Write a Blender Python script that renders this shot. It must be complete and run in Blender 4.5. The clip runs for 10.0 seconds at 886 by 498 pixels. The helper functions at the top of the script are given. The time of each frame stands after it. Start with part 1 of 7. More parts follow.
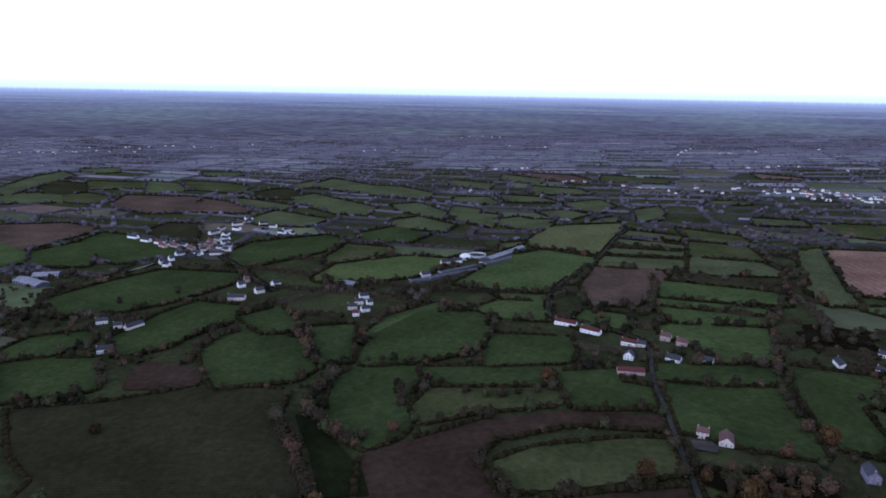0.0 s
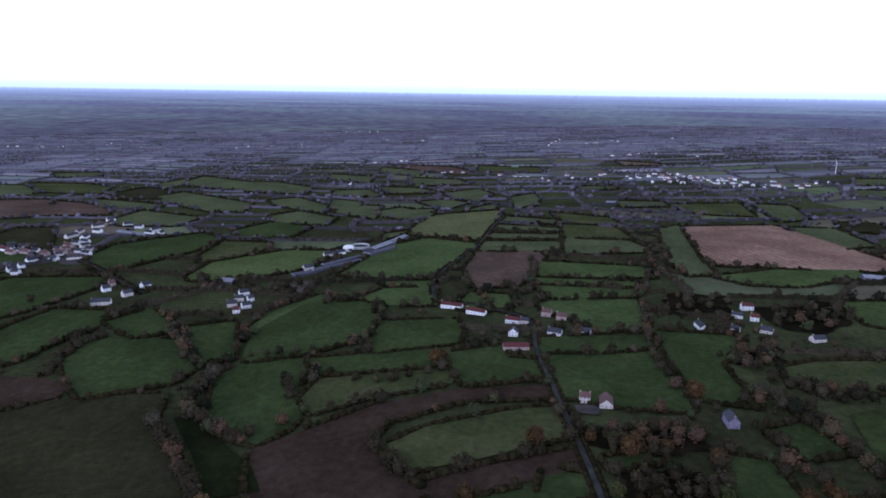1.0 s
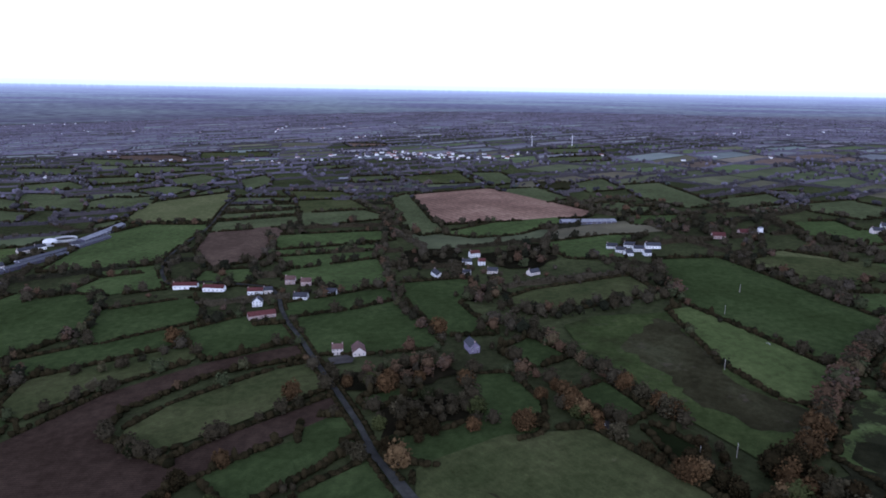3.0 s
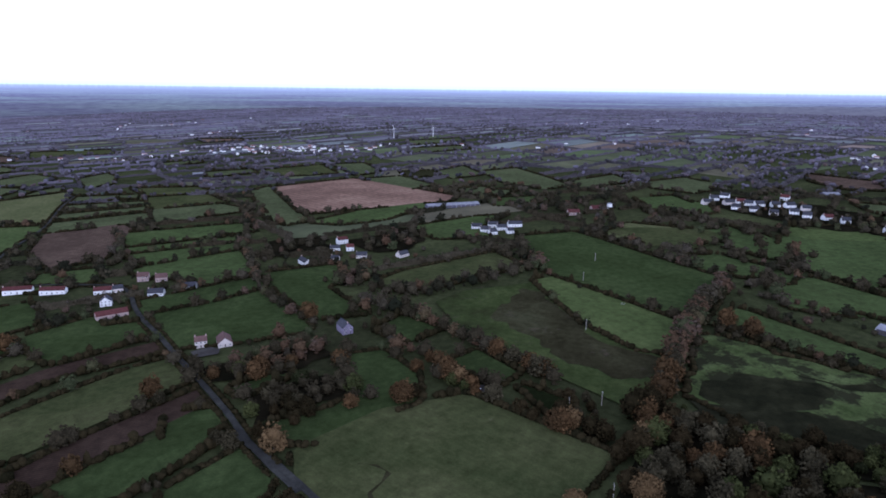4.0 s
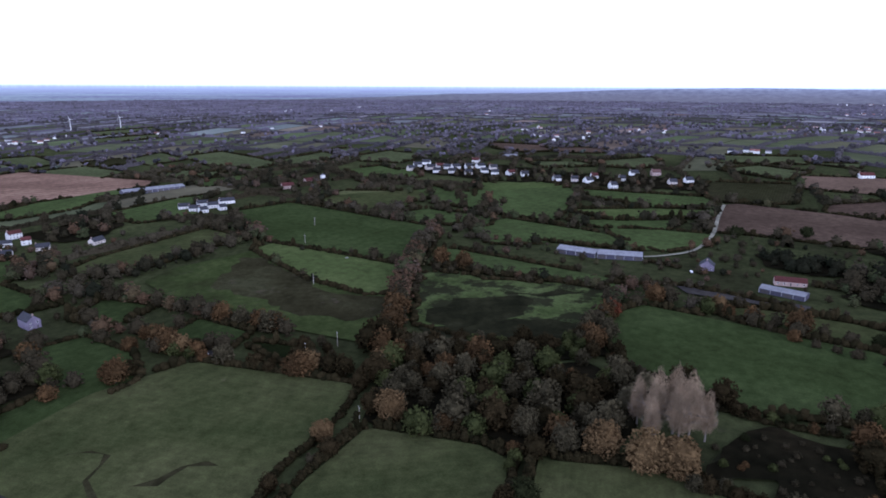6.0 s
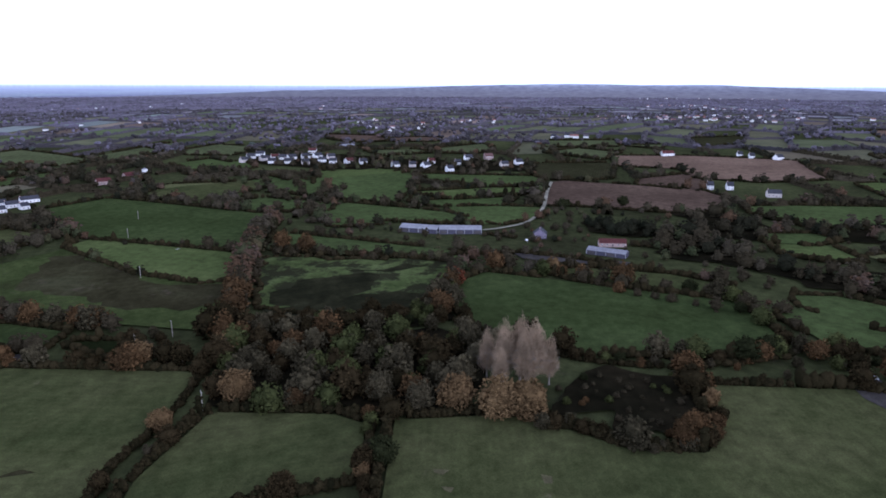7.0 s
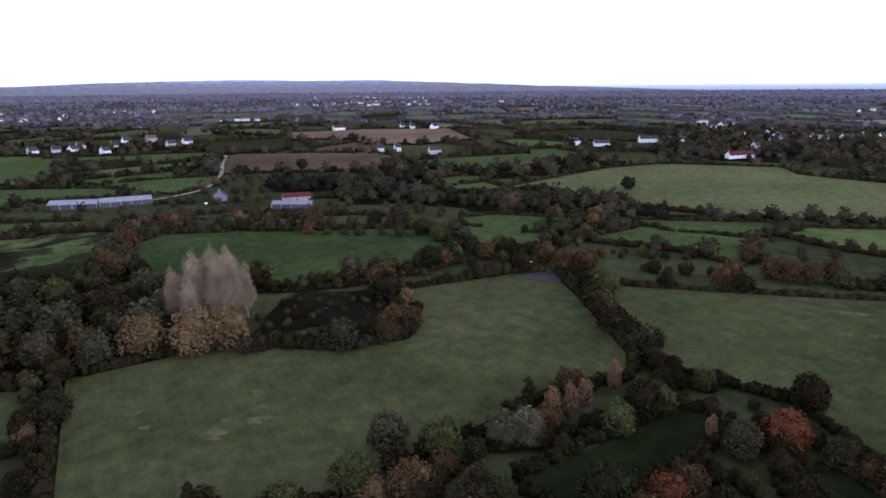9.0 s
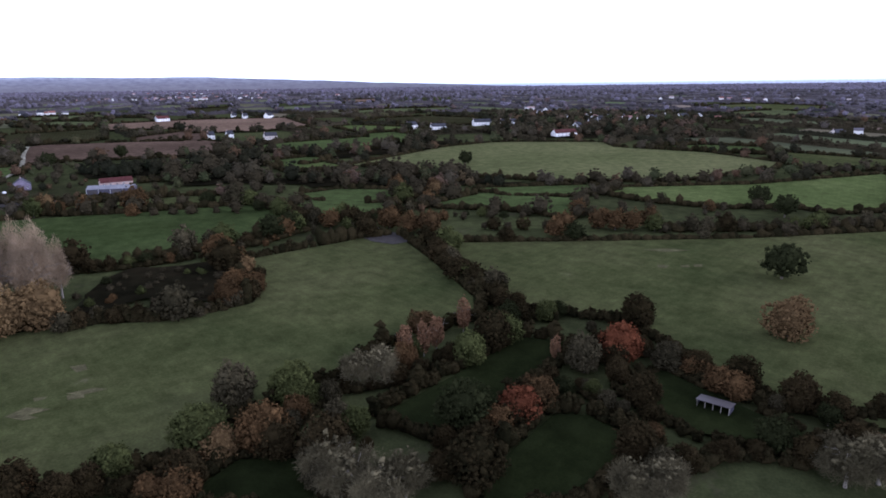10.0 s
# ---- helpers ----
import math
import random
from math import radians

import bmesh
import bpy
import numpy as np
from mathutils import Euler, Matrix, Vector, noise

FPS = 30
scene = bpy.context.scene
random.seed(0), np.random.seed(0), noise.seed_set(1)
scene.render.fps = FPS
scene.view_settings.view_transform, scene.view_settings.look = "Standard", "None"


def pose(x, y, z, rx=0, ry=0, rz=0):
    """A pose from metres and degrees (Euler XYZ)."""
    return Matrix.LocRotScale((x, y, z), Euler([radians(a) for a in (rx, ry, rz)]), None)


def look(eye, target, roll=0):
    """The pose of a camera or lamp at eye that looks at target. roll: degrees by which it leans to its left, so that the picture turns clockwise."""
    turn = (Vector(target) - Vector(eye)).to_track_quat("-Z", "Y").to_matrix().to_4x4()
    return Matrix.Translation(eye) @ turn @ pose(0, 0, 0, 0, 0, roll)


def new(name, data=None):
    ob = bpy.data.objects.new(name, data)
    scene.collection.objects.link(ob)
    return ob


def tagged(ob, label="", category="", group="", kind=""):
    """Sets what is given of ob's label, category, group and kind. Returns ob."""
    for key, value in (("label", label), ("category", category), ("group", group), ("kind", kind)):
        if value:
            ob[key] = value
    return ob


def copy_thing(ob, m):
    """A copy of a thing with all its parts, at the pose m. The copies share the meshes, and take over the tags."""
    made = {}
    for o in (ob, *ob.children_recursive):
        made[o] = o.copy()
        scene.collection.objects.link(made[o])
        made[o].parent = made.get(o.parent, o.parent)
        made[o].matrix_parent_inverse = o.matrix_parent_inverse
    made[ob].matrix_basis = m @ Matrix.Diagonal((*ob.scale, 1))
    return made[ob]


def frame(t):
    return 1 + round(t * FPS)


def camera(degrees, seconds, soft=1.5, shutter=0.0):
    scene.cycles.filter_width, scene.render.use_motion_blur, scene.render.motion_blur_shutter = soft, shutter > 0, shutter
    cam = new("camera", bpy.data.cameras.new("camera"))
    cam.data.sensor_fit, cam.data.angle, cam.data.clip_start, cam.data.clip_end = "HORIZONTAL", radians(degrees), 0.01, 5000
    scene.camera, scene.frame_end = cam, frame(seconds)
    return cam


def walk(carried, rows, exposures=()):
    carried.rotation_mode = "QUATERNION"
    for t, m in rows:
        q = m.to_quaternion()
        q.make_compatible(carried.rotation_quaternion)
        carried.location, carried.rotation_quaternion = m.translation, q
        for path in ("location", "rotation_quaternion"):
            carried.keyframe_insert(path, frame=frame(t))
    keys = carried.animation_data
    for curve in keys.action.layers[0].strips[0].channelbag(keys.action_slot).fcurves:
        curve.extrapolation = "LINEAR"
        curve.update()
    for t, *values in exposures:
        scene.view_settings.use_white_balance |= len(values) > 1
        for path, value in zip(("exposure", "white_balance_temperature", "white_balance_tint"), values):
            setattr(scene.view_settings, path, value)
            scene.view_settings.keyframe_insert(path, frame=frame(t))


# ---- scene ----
cam = camera(68.8, 10.0, soft=1.75)
PATH = [
    (0, (-4.01, -0.01, 247.17), (-4.182, 9.719, 244.856), 1.07),
    (0.5, (-4.55, 0.31, 242.81), (-3.962, 10.016, 240.487), 1.03),
    (1, (-5.02, 0.61, 236.18), (-3.394, 10.194, 233.840), 0.87),
    (1.5, (-5.42, 0.90, 228.71), (-2.786, 10.252, 226.354), 0.91),
    (2, (-5.77, 1.17, 220.76), (-2.160, 10.194, 218.390), 1.02),
    (2.5, (-6.06, 1.43, 212.42), (-1.575, 10.050, 210.040), 1.01),
    (4, (-6.70, 2.14, 188.87), (0.189, 8.977, 186.471), 0.76),
    (4.5, (-6.86, 2.35, 181.11), (0.739, 8.387, 178.707), 0.65),
    (5, (-7.01, 2.54, 172.96), (1.204, 7.719, 170.554), 0.48),
    (5.5, (-7.14, 2.72, 165.39), (1.589, 6.952, 162.972), 0.32),
    (7, (-7.60, 3.19, 142.33), (2.057, 4.093, 139.881), 0.18),
    (7.5, (-7.78, 3.32, 133.61), (1.899, 2.806, 131.168), -0.02),
    (8, (-8.00, 3.44, 125.03), (1.553, 1.796, 122.574), -0.19),
    (8.5, (-8.26, 3.54, 115.76), (1.051, 0.830, 113.316), -0.36),
    (9, (-8.56, 3.64, 106.46), (0.392, -0.087, 104.013), -0.47),
    (9.5, (-8.92, 3.72, 97.55), (-0.482, -1.061, 95.085), -0.58),
    (10, (-9.33, 3.78, 88.47), (-1.554, -1.993, 85.993), -0.71),
]
walk(cam, [(t, look(eye, target, roll)) for t, eye, target, roll in PATH],
     exposures=[(0.0, 0.62, 4850, 23), (4.0, 0.92, 4900, 23), (7.5, 1.10, 5050, 23), (10.0, 1.26, 5200, 24)])

# ---- world, sun ----
SUN_HEIGHT, SUN_TURN = radians(24), radians(215)
world = bpy.data.worlds.new("overcast_dusk")
scene.world = world
world.use_nodes = True
wn, wl = world.node_tree.nodes, world.node_tree.links
wn.clear()
w_out, w_bg = wn.new("ShaderNodeOutputWorld"), wn.new("ShaderNodeBackground")
w_sky = wn.new("ShaderNodeTexSky")
w_sky.sky_type, w_sky.sun_disc = "NISHITA", False
w_sky.sun_elevation, w_sky.sun_rotation = SUN_HEIGHT, SUN_TURN
w_sky.air_density, w_sky.dust_density = 1.0, 2.0
w_dim = wn.new("ShaderNodeVectorMath")
w_dim.operation = "SCALE"
w_dim.inputs["Scale"].default_value = 0.1
wl.new(w_sky.outputs[0], w_dim.inputs[0])
w_co, w_sep = wn.new("ShaderNodeTexCoord"), wn.new("ShaderNodeSeparateXYZ")
wl.new(w_co.outputs["Generated"], w_sep.inputs[0])
# cloud deck: soft grey streaks in a bright overcast
w_map, w_noise = wn.new("ShaderNodeMapping"), wn.new("ShaderNodeTexNoise")
w_map.inputs["Scale"].default_value = (2.0, 2.0, 26.0)
wl.new(w_co.outputs["Generated"], w_map.inputs[0])
wl.new(w_map.outputs[0], w_noise.inputs["Vector"])
w_noise.inputs["Scale"].default_value, w_noise.inputs["Detail"].default_value = 1.6, 5.0
w_cloud = wn.new("ShaderNodeValToRGB")
w_cloud.color_ramp.elements[0].position, w_cloud.color_ramp.elements[0].color = 0.25, (1.0, 1.05, 1.12, 1)
w_cloud.color_ramp.elements[1].position, w_cloud.color_ramp.elements[1].color = 0.55, (1.3, 1.3, 1.3, 1)
wl.new(w_noise.outputs["Fac"], w_cloud.inputs[0])
# the deck is thin and bright low down, thick and dim overhead
w_dome = wn.new("ShaderNodeValToRGB")
w_dome.color_ramp.elements[0].position, w_dome.color_ramp.elements[0].color = 0.10, (1.55, 1.55, 1.55, 1)
w_dome.color_ramp.elements[1].position, w_dome.color_ramp.elements[1].color = 0.5, (0.29, 0.29, 0.305, 1)
wl.new(w_sep.outputs["Z"], w_dome.inputs[0])
w_deck = wn.new("ShaderNodeMix")
w_deck.data_type, w_deck.blend_type = "RGBA", "MULTIPLY"
w_deck.inputs["Factor"].default_value = 1.0
wl.new(w_cloud.outputs[0], w_deck.inputs["A"])
wl.new(w_dome.outputs[0], w_deck.inputs["B"])
w_mix = wn.new("ShaderNodeMix")
w_mix.data_type = "RGBA"
w_mix.inputs["Factor"].default_value = 0.9
wl.new(w_dim.outputs[0], w_mix.inputs["A"])
wl.new(w_deck.outputs["Result"], w_mix.inputs["B"])
# distance: low country painted into the sky under the skyline, out of reach of the ground sheet, its mist put into the
# ramp
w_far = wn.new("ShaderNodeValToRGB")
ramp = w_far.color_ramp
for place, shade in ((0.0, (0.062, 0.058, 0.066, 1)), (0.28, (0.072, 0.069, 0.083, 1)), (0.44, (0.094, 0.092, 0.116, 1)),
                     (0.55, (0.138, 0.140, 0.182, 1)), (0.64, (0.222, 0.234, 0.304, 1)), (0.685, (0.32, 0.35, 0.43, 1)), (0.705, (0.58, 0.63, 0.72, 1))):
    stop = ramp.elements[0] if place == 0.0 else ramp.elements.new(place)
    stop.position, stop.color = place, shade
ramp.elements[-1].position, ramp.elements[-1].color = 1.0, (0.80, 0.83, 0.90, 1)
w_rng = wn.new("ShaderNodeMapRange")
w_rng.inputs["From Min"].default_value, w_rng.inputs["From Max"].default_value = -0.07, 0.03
# far fields and woods: the direction carried down to level ground, so that they crowd together towards the skyline
w_down = wn.new("ShaderNodeMath")
w_down.operation = "MULTIPLY"
w_down.inputs[1].default_value = -1.0
wl.new(w_sep.outputs["Z"], w_down.inputs[0])
w_least = wn.new("ShaderNodeMath")
w_least.operation = "MAXIMUM"
w_least.inputs[1].default_value = 0.004
wl.new(w_down.outputs[0], w_least.inputs[0])
w_away = wn.new("ShaderNodeVectorMath")
w_away.operation = "DIVIDE"
w_three = wn.new("ShaderNodeCombineXYZ")
for slot in ("X", "Y"):
    wl.new(w_least.outputs[0], w_three.inputs[slot])
w_three.inputs["Z"].default_value = 1.0
wl.new(w_co.outputs["Generated"], w_away.inputs[0])
wl.new(w_three.outputs[0], w_away.inputs[1])
w_noise2 = wn.new("ShaderNodeTexNoise")
wl.new(w_away.outputs[0], w_noise2.inputs["Vector"])
w_noise2.inputs["Scale"].default_value, w_noise2.inputs["Detail"].default_value, w_noise2.inputs["Roughness"].default_value = 1.7, 3.0, 0.6
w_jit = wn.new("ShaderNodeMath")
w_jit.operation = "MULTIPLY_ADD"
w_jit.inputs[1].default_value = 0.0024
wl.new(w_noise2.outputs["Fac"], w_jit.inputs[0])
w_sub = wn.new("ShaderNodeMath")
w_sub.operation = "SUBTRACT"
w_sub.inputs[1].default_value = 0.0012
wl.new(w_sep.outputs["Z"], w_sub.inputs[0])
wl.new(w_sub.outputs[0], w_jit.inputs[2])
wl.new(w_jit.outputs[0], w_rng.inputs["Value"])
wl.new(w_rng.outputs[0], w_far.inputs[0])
w_step = wn.new("ShaderNodeMapRange")
w_step.inputs["From Min"].default_value, w_step.inputs["From Max"].default_value = 0.004, 0.07
wl.new(w_sep.outputs["Z"], w_step.inputs["Value"])
w_all = wn.new("ShaderNodeMix")
w_all.data_type = "RGBA"
wl.new(w_step.outputs[0], w_all.inputs["Factor"])
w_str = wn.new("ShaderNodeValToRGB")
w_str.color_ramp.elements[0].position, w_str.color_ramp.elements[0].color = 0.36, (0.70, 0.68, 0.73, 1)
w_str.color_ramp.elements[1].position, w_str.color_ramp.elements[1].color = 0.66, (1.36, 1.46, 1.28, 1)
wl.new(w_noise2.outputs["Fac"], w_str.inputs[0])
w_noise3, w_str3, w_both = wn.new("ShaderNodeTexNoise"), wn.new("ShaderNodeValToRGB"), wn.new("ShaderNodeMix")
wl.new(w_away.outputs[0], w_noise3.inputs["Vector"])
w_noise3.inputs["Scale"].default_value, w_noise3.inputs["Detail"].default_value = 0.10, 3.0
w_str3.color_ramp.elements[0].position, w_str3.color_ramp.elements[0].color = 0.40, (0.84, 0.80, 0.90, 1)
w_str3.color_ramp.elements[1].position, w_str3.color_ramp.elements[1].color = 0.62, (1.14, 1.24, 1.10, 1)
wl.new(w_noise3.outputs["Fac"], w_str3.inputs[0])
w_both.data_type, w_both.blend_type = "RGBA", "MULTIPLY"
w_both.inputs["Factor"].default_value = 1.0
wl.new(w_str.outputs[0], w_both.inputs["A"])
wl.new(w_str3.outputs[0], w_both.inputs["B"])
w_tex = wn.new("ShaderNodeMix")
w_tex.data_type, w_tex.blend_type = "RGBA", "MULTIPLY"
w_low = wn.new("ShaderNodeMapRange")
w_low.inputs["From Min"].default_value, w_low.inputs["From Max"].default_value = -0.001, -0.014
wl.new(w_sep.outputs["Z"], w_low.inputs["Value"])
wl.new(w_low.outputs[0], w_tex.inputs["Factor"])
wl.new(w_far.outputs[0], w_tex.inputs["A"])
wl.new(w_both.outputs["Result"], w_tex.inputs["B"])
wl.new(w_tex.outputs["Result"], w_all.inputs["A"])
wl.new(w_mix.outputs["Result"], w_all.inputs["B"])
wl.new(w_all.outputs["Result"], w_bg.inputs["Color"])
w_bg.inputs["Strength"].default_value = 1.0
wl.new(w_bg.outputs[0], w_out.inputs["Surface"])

sun = new("sun", bpy.data.lights.new("sun", "SUN"))
sun.data.energy, sun.data.angle, sun.data.color = 0.5, radians(25), (1.0, 0.93, 0.85)
sun.matrix_world = look((0, 0, 400), (math.sin(SUN_TURN) * -400, math.cos(SUN_TURN) * -400, 400 - 400 * math.tan(SUN_HEIGHT)))


# ---- materials ----
def mix_node(nt, kind="MIX"):
    m = nt.nodes.new("ShaderNodeMix")
    m.data_type, m.blend_type = "RGBA", kind
    return m


def noise_node(nt, vector, scale, detail=4.0, rough=0.55):
    n = nt.nodes.new("ShaderNodeTexNoise")
    n.inputs["Scale"].default_value, n.inputs["Detail"].default_value, n.inputs["Roughness"].default_value = scale, detail, rough
    nt.links.new(vector, n.inputs["Vector"])
    return n.outputs["Fac"]


def ramp_node(nt, fac, stops):
    r = nt.nodes.new("ShaderNodeValToRGB")
    els = r.color_ramp.elements
    els[0].position, els[0].color = stops[0][0], (*stops[0][1], 1)
    els[1].position, els[1].color = stops[-1][0], (*stops[-1][1], 1)
    for place, shade in stops[1:-1]:
        e = els.new(place)
        e.color = (*shade, 1)
    nt.links.new(fac, r.inputs[0])
    return r.outputs[0]


def start_material(name, rough=0.9, spec=0.15, metal=0.0):
    m = bpy.data.materials.new(name)
    m.use_nodes = True
    b = m.node_tree.nodes["Principled BSDF"]
    b.inputs["Roughness"].default_value, b.inputs["Specular IOR Level"].default_value, b.inputs["Metallic"].default_value = rough, spec, metal
    return m, m.node_tree, b


def bump_to(nt, b, height, strength, distance):
    n = nt.nodes.new("ShaderNodeBump")
    n.inputs["Strength"].default_value, n.inputs["Distance"].default_value = strength, distance
    nt.links.new(height, n.inputs["Height"])
    nt.links.new(n.outputs[0], b.inputs["Normal"])


def field_material(name, dark, mid, light, stripe=0.0, stripe_scale=0.3, patch=0.012, fleck=0.0, fleck_colour=(0.07, 0.055, 0.04), fleck_from=0.60):
    """Ground cover: broad patches, tufts a few metres wide, fine grain, and drill or mowing lines along the field."""
    m, nt, b = start_material(name, 0.95, 0.0)
    co = nt.nodes.new("ShaderNodeTexCoord").outputs["Object"]
    broad = ramp_node(nt, noise_node(nt, co, patch, 5.0, 0.6), [(0.32, dark), (0.5, mid), (0.7, light)])
    tuft = ramp_node(nt, noise_node(nt, co, 0.16, 6.0, 0.65), [(0.3, (0.68, 0.68, 0.68)), (0.7, (1.3, 1.3, 1.25))])
    grain_fac = noise_node(nt, co, 1.4, 3.0, 0.7)
    grain = ramp_node(nt, grain_fac, [(0.3, (0.78, 0.78, 0.78)), (0.7, (1.2, 1.2, 1.2))])
    m1, m2 = mix_node(nt, "MULTIPLY"), mix_node(nt, "MULTIPLY")
    for mm in (m1, m2):
        mm.inputs["Factor"].default_value = 1.0
    nt.links.new(broad, m1.inputs["A"])
    nt.links.new(tuft, m1.inputs["B"])
    nt.links.new(m1.outputs["Result"], m2.inputs["A"])
    nt.links.new(grain, m2.inputs["B"])
    last = m2.outputs["Result"]
    if stripe:
        w = nt.nodes.new("ShaderNodeTexWave")
        w.bands_direction = "Y"
        w.inputs["Scale"].default_value, w.inputs["Distortion"].default_value, w.inputs["Detail"].default_value = stripe_scale, 1.2, 3.0
        w.inputs["Detail Scale"].default_value = 0.35
        nt.links.new(co, w.inputs["Vector"])
        m3 = mix_node(nt, "MULTIPLY")
        m3.inputs["Factor"].default_value = stripe
        nt.links.new(last, m3.inputs["A"])
        nt.links.new(ramp_node(nt, w.outputs["Fac"], [(0.1, (0.6, 0.6, 0.6)), (0.9, (1.25, 1.22, 1.2))]), m3.inputs["B"])
        last = m3.outputs["Result"]
    if fleck:
        f = ramp_node(nt, noise_node(nt, co, 0.055, 6.0, 0.7), [(fleck_from, (0, 0, 0)), (fleck_from + 0.09, (1, 1, 1))])
        m4 = mix_node(nt)
        m5 = nt.nodes.new("ShaderNodeMath")
        m5.operation = "MULTIPLY"
        m5.inputs[1].default_value = fleck
        nt.links.new(f, m5.inputs[0])
        nt.links.new(m5.outputs[0], m4.inputs["Factor"])
        nt.links.new(last, m4.inputs["A"])
        m4.inputs["B"].default_value = (*fleck_colour, 1)
        last = m4.outputs["Result"]
    nt.links.new(last, b.inputs["Base Color"])
    bump_to(nt, b, grain_fac, 0.5, 0.25)
    return m


FIELD = {
    "green": field_material("pasture_green", (0.0407, 0.0533, 0.0192), (0.0539, 0.0731, 0.0251), (0.0704, 0.0908, 0.0322), 0.06, 0.12),
    "bright": field_material("ley_grass", (0.0517, 0.0679, 0.0224), (0.0671, 0.0863, 0.0286), (0.0858, 0.1048, 0.0367), 0.06, 0.12),
    "olive": field_material("grazed_olive_grass", (0.0326, 0.0398, 0.0150), (0.0509, 0.0563, 0.0218), (0.0672, 0.0694, 0.0292), 0.08, 0.1, 0.014, 0.5, (0.15, 0.125, 0.0774), 0.69),
    # dark green grass, light fall-off painted in as a lower base colour
    "dark_green": field_material("dimmed_dark_grass", (0.0095, 0.0123, 0.0047), (0.0126, 0.0163, 0.0060), (0.0168, 0.0207, 0.0077), 0.06, 0.12),
    "hay": field_material("cut_hay", (0.0700, 0.0780, 0.0318), (0.0880, 0.0940, 0.0396), (0.1080, 0.1110, 0.049), 0.3, 0.14),
    "plough": field_material("tilled_earth", (0.0280, 0.0185, 0.0133), (0.0400, 0.0268, 0.0193), (0.0540, 0.0370, 0.0267), 0.4, 0.16),
    "clay": field_material("dry_clay_tilth", (0.0560, 0.0390, 0.0284), (0.0780, 0.0540, 0.0391), (0.1020, 0.0720, 0.0516), 0.3, 0.12),
    # a darker copy of the pasture green, dimmed to stand for weaker light
    "dull": field_material("dimmed_pasture", (0.0262, 0.0351, 0.0123), (0.0353, 0.0486, 0.0166), (0.0464, 0.0611, 0.0216), 0.06, 0.12),
    # pasture green for far fields, haze mixed into it as a paler tone
    "pale": field_material("hazed_pasture", (0.0518, 0.0591, 0.0269), (0.0661, 0.0756, 0.0343), (0.0837, 0.0930, 0.0426), 0.06, 0.12),
    "stubble": field_material("pale_stubble", (0.1250, 0.0774, 0.0564), (0.1750, 0.1101, 0.0789), (0.2500, 0.1634, 0.1164), 0.28, 0.03),
    "rough": field_material("rough_sedge", (0.0200, 0.0180, 0.0095), (0.0340, 0.0315, 0.0159), (0.0480, 0.0475, 0.0237), 0.0, 0.1, 0.022, 0.6),
    "sedge": field_material("sedgy_wet_grass", (0.026, 0.028, 0.012), (0.036, 0.047, 0.0155), (0.050, 0.062, 0.0206), 0.0, 0.1, 0.03, 0.5),
    "rushes": field_material("dark_rushes", (0.0100, 0.0105, 0.006), (0.0165, 0.0165, 0.009), (0.0280, 0.0280, 0.0146), 0.0, 0.1, 0.05),
    "marsh": field_material("marsh_grass", (0.0360, 0.0494, 0.0159), (0.0630, 0.0808, 0.0274), (0.0855, 0.1045, 0.0397), 0.0, 0.1, 0.03, 0.9, (0.018, 0.017, 0.0103), 0.46),
    "tilled": field_material("pale_tilled_earth", (0.0980, 0.0670, 0.0482), (0.1300, 0.0890, 0.0636), (0.1640, 0.1140, 0.0817), 0.35, 0.16),
    "bare": field_material("bare_pale_earth", (0.062, 0.058, 0.030), (0.088, 0.080, 0.042), (0.122, 0.106, 0.060), 0.0, 0.1, 0.08, 0.5, (0.055, 0.060, 0.027), 0.5),
    # leaf litter made near-black, the trees' shade put into its colour
    "shaded_litter": field_material("shaded_woodland_litter", (0.0060, 0.0058, 0.0034), (0.0100, 0.0090, 0.0052), (0.0170, 0.0140, 0.0080), 0.0, 0.1, 0.05),
    "fallow": field_material("fallow_stubble_grass", (0.0207, 0.0209, 0.0096), (0.0281, 0.0275, 0.0132), (0.0369, 0.0339, 0.0173), 0.3, 0.1, 0.012),
    "yard": field_material("damp_yard", (0.040, 0.036, 0.0344), (0.055, 0.050, 0.0464), (0.075, 0.07, 0.0602)),
    "road": field_material("lane_asphalt", (0.026, 0.026, 0.0232), (0.035, 0.034, 0.031), (0.050, 0.049, 0.043), 0.0, 0.1, 0.05),
    "track": field_material("stone_track", (0.16, 0.15, 0.1118), (0.22, 0.21, 0.1634), (0.28, 0.26, 0.2064), 0.0, 0.1, 0.08),
    "verge": field_material("verge_litter", (0.0254, 0.0267, 0.0125), (0.0382, 0.0432, 0.0181), (0.0530, 0.0589, 0.0241), 0.0, 0.1, 0.010, 0.3),
}


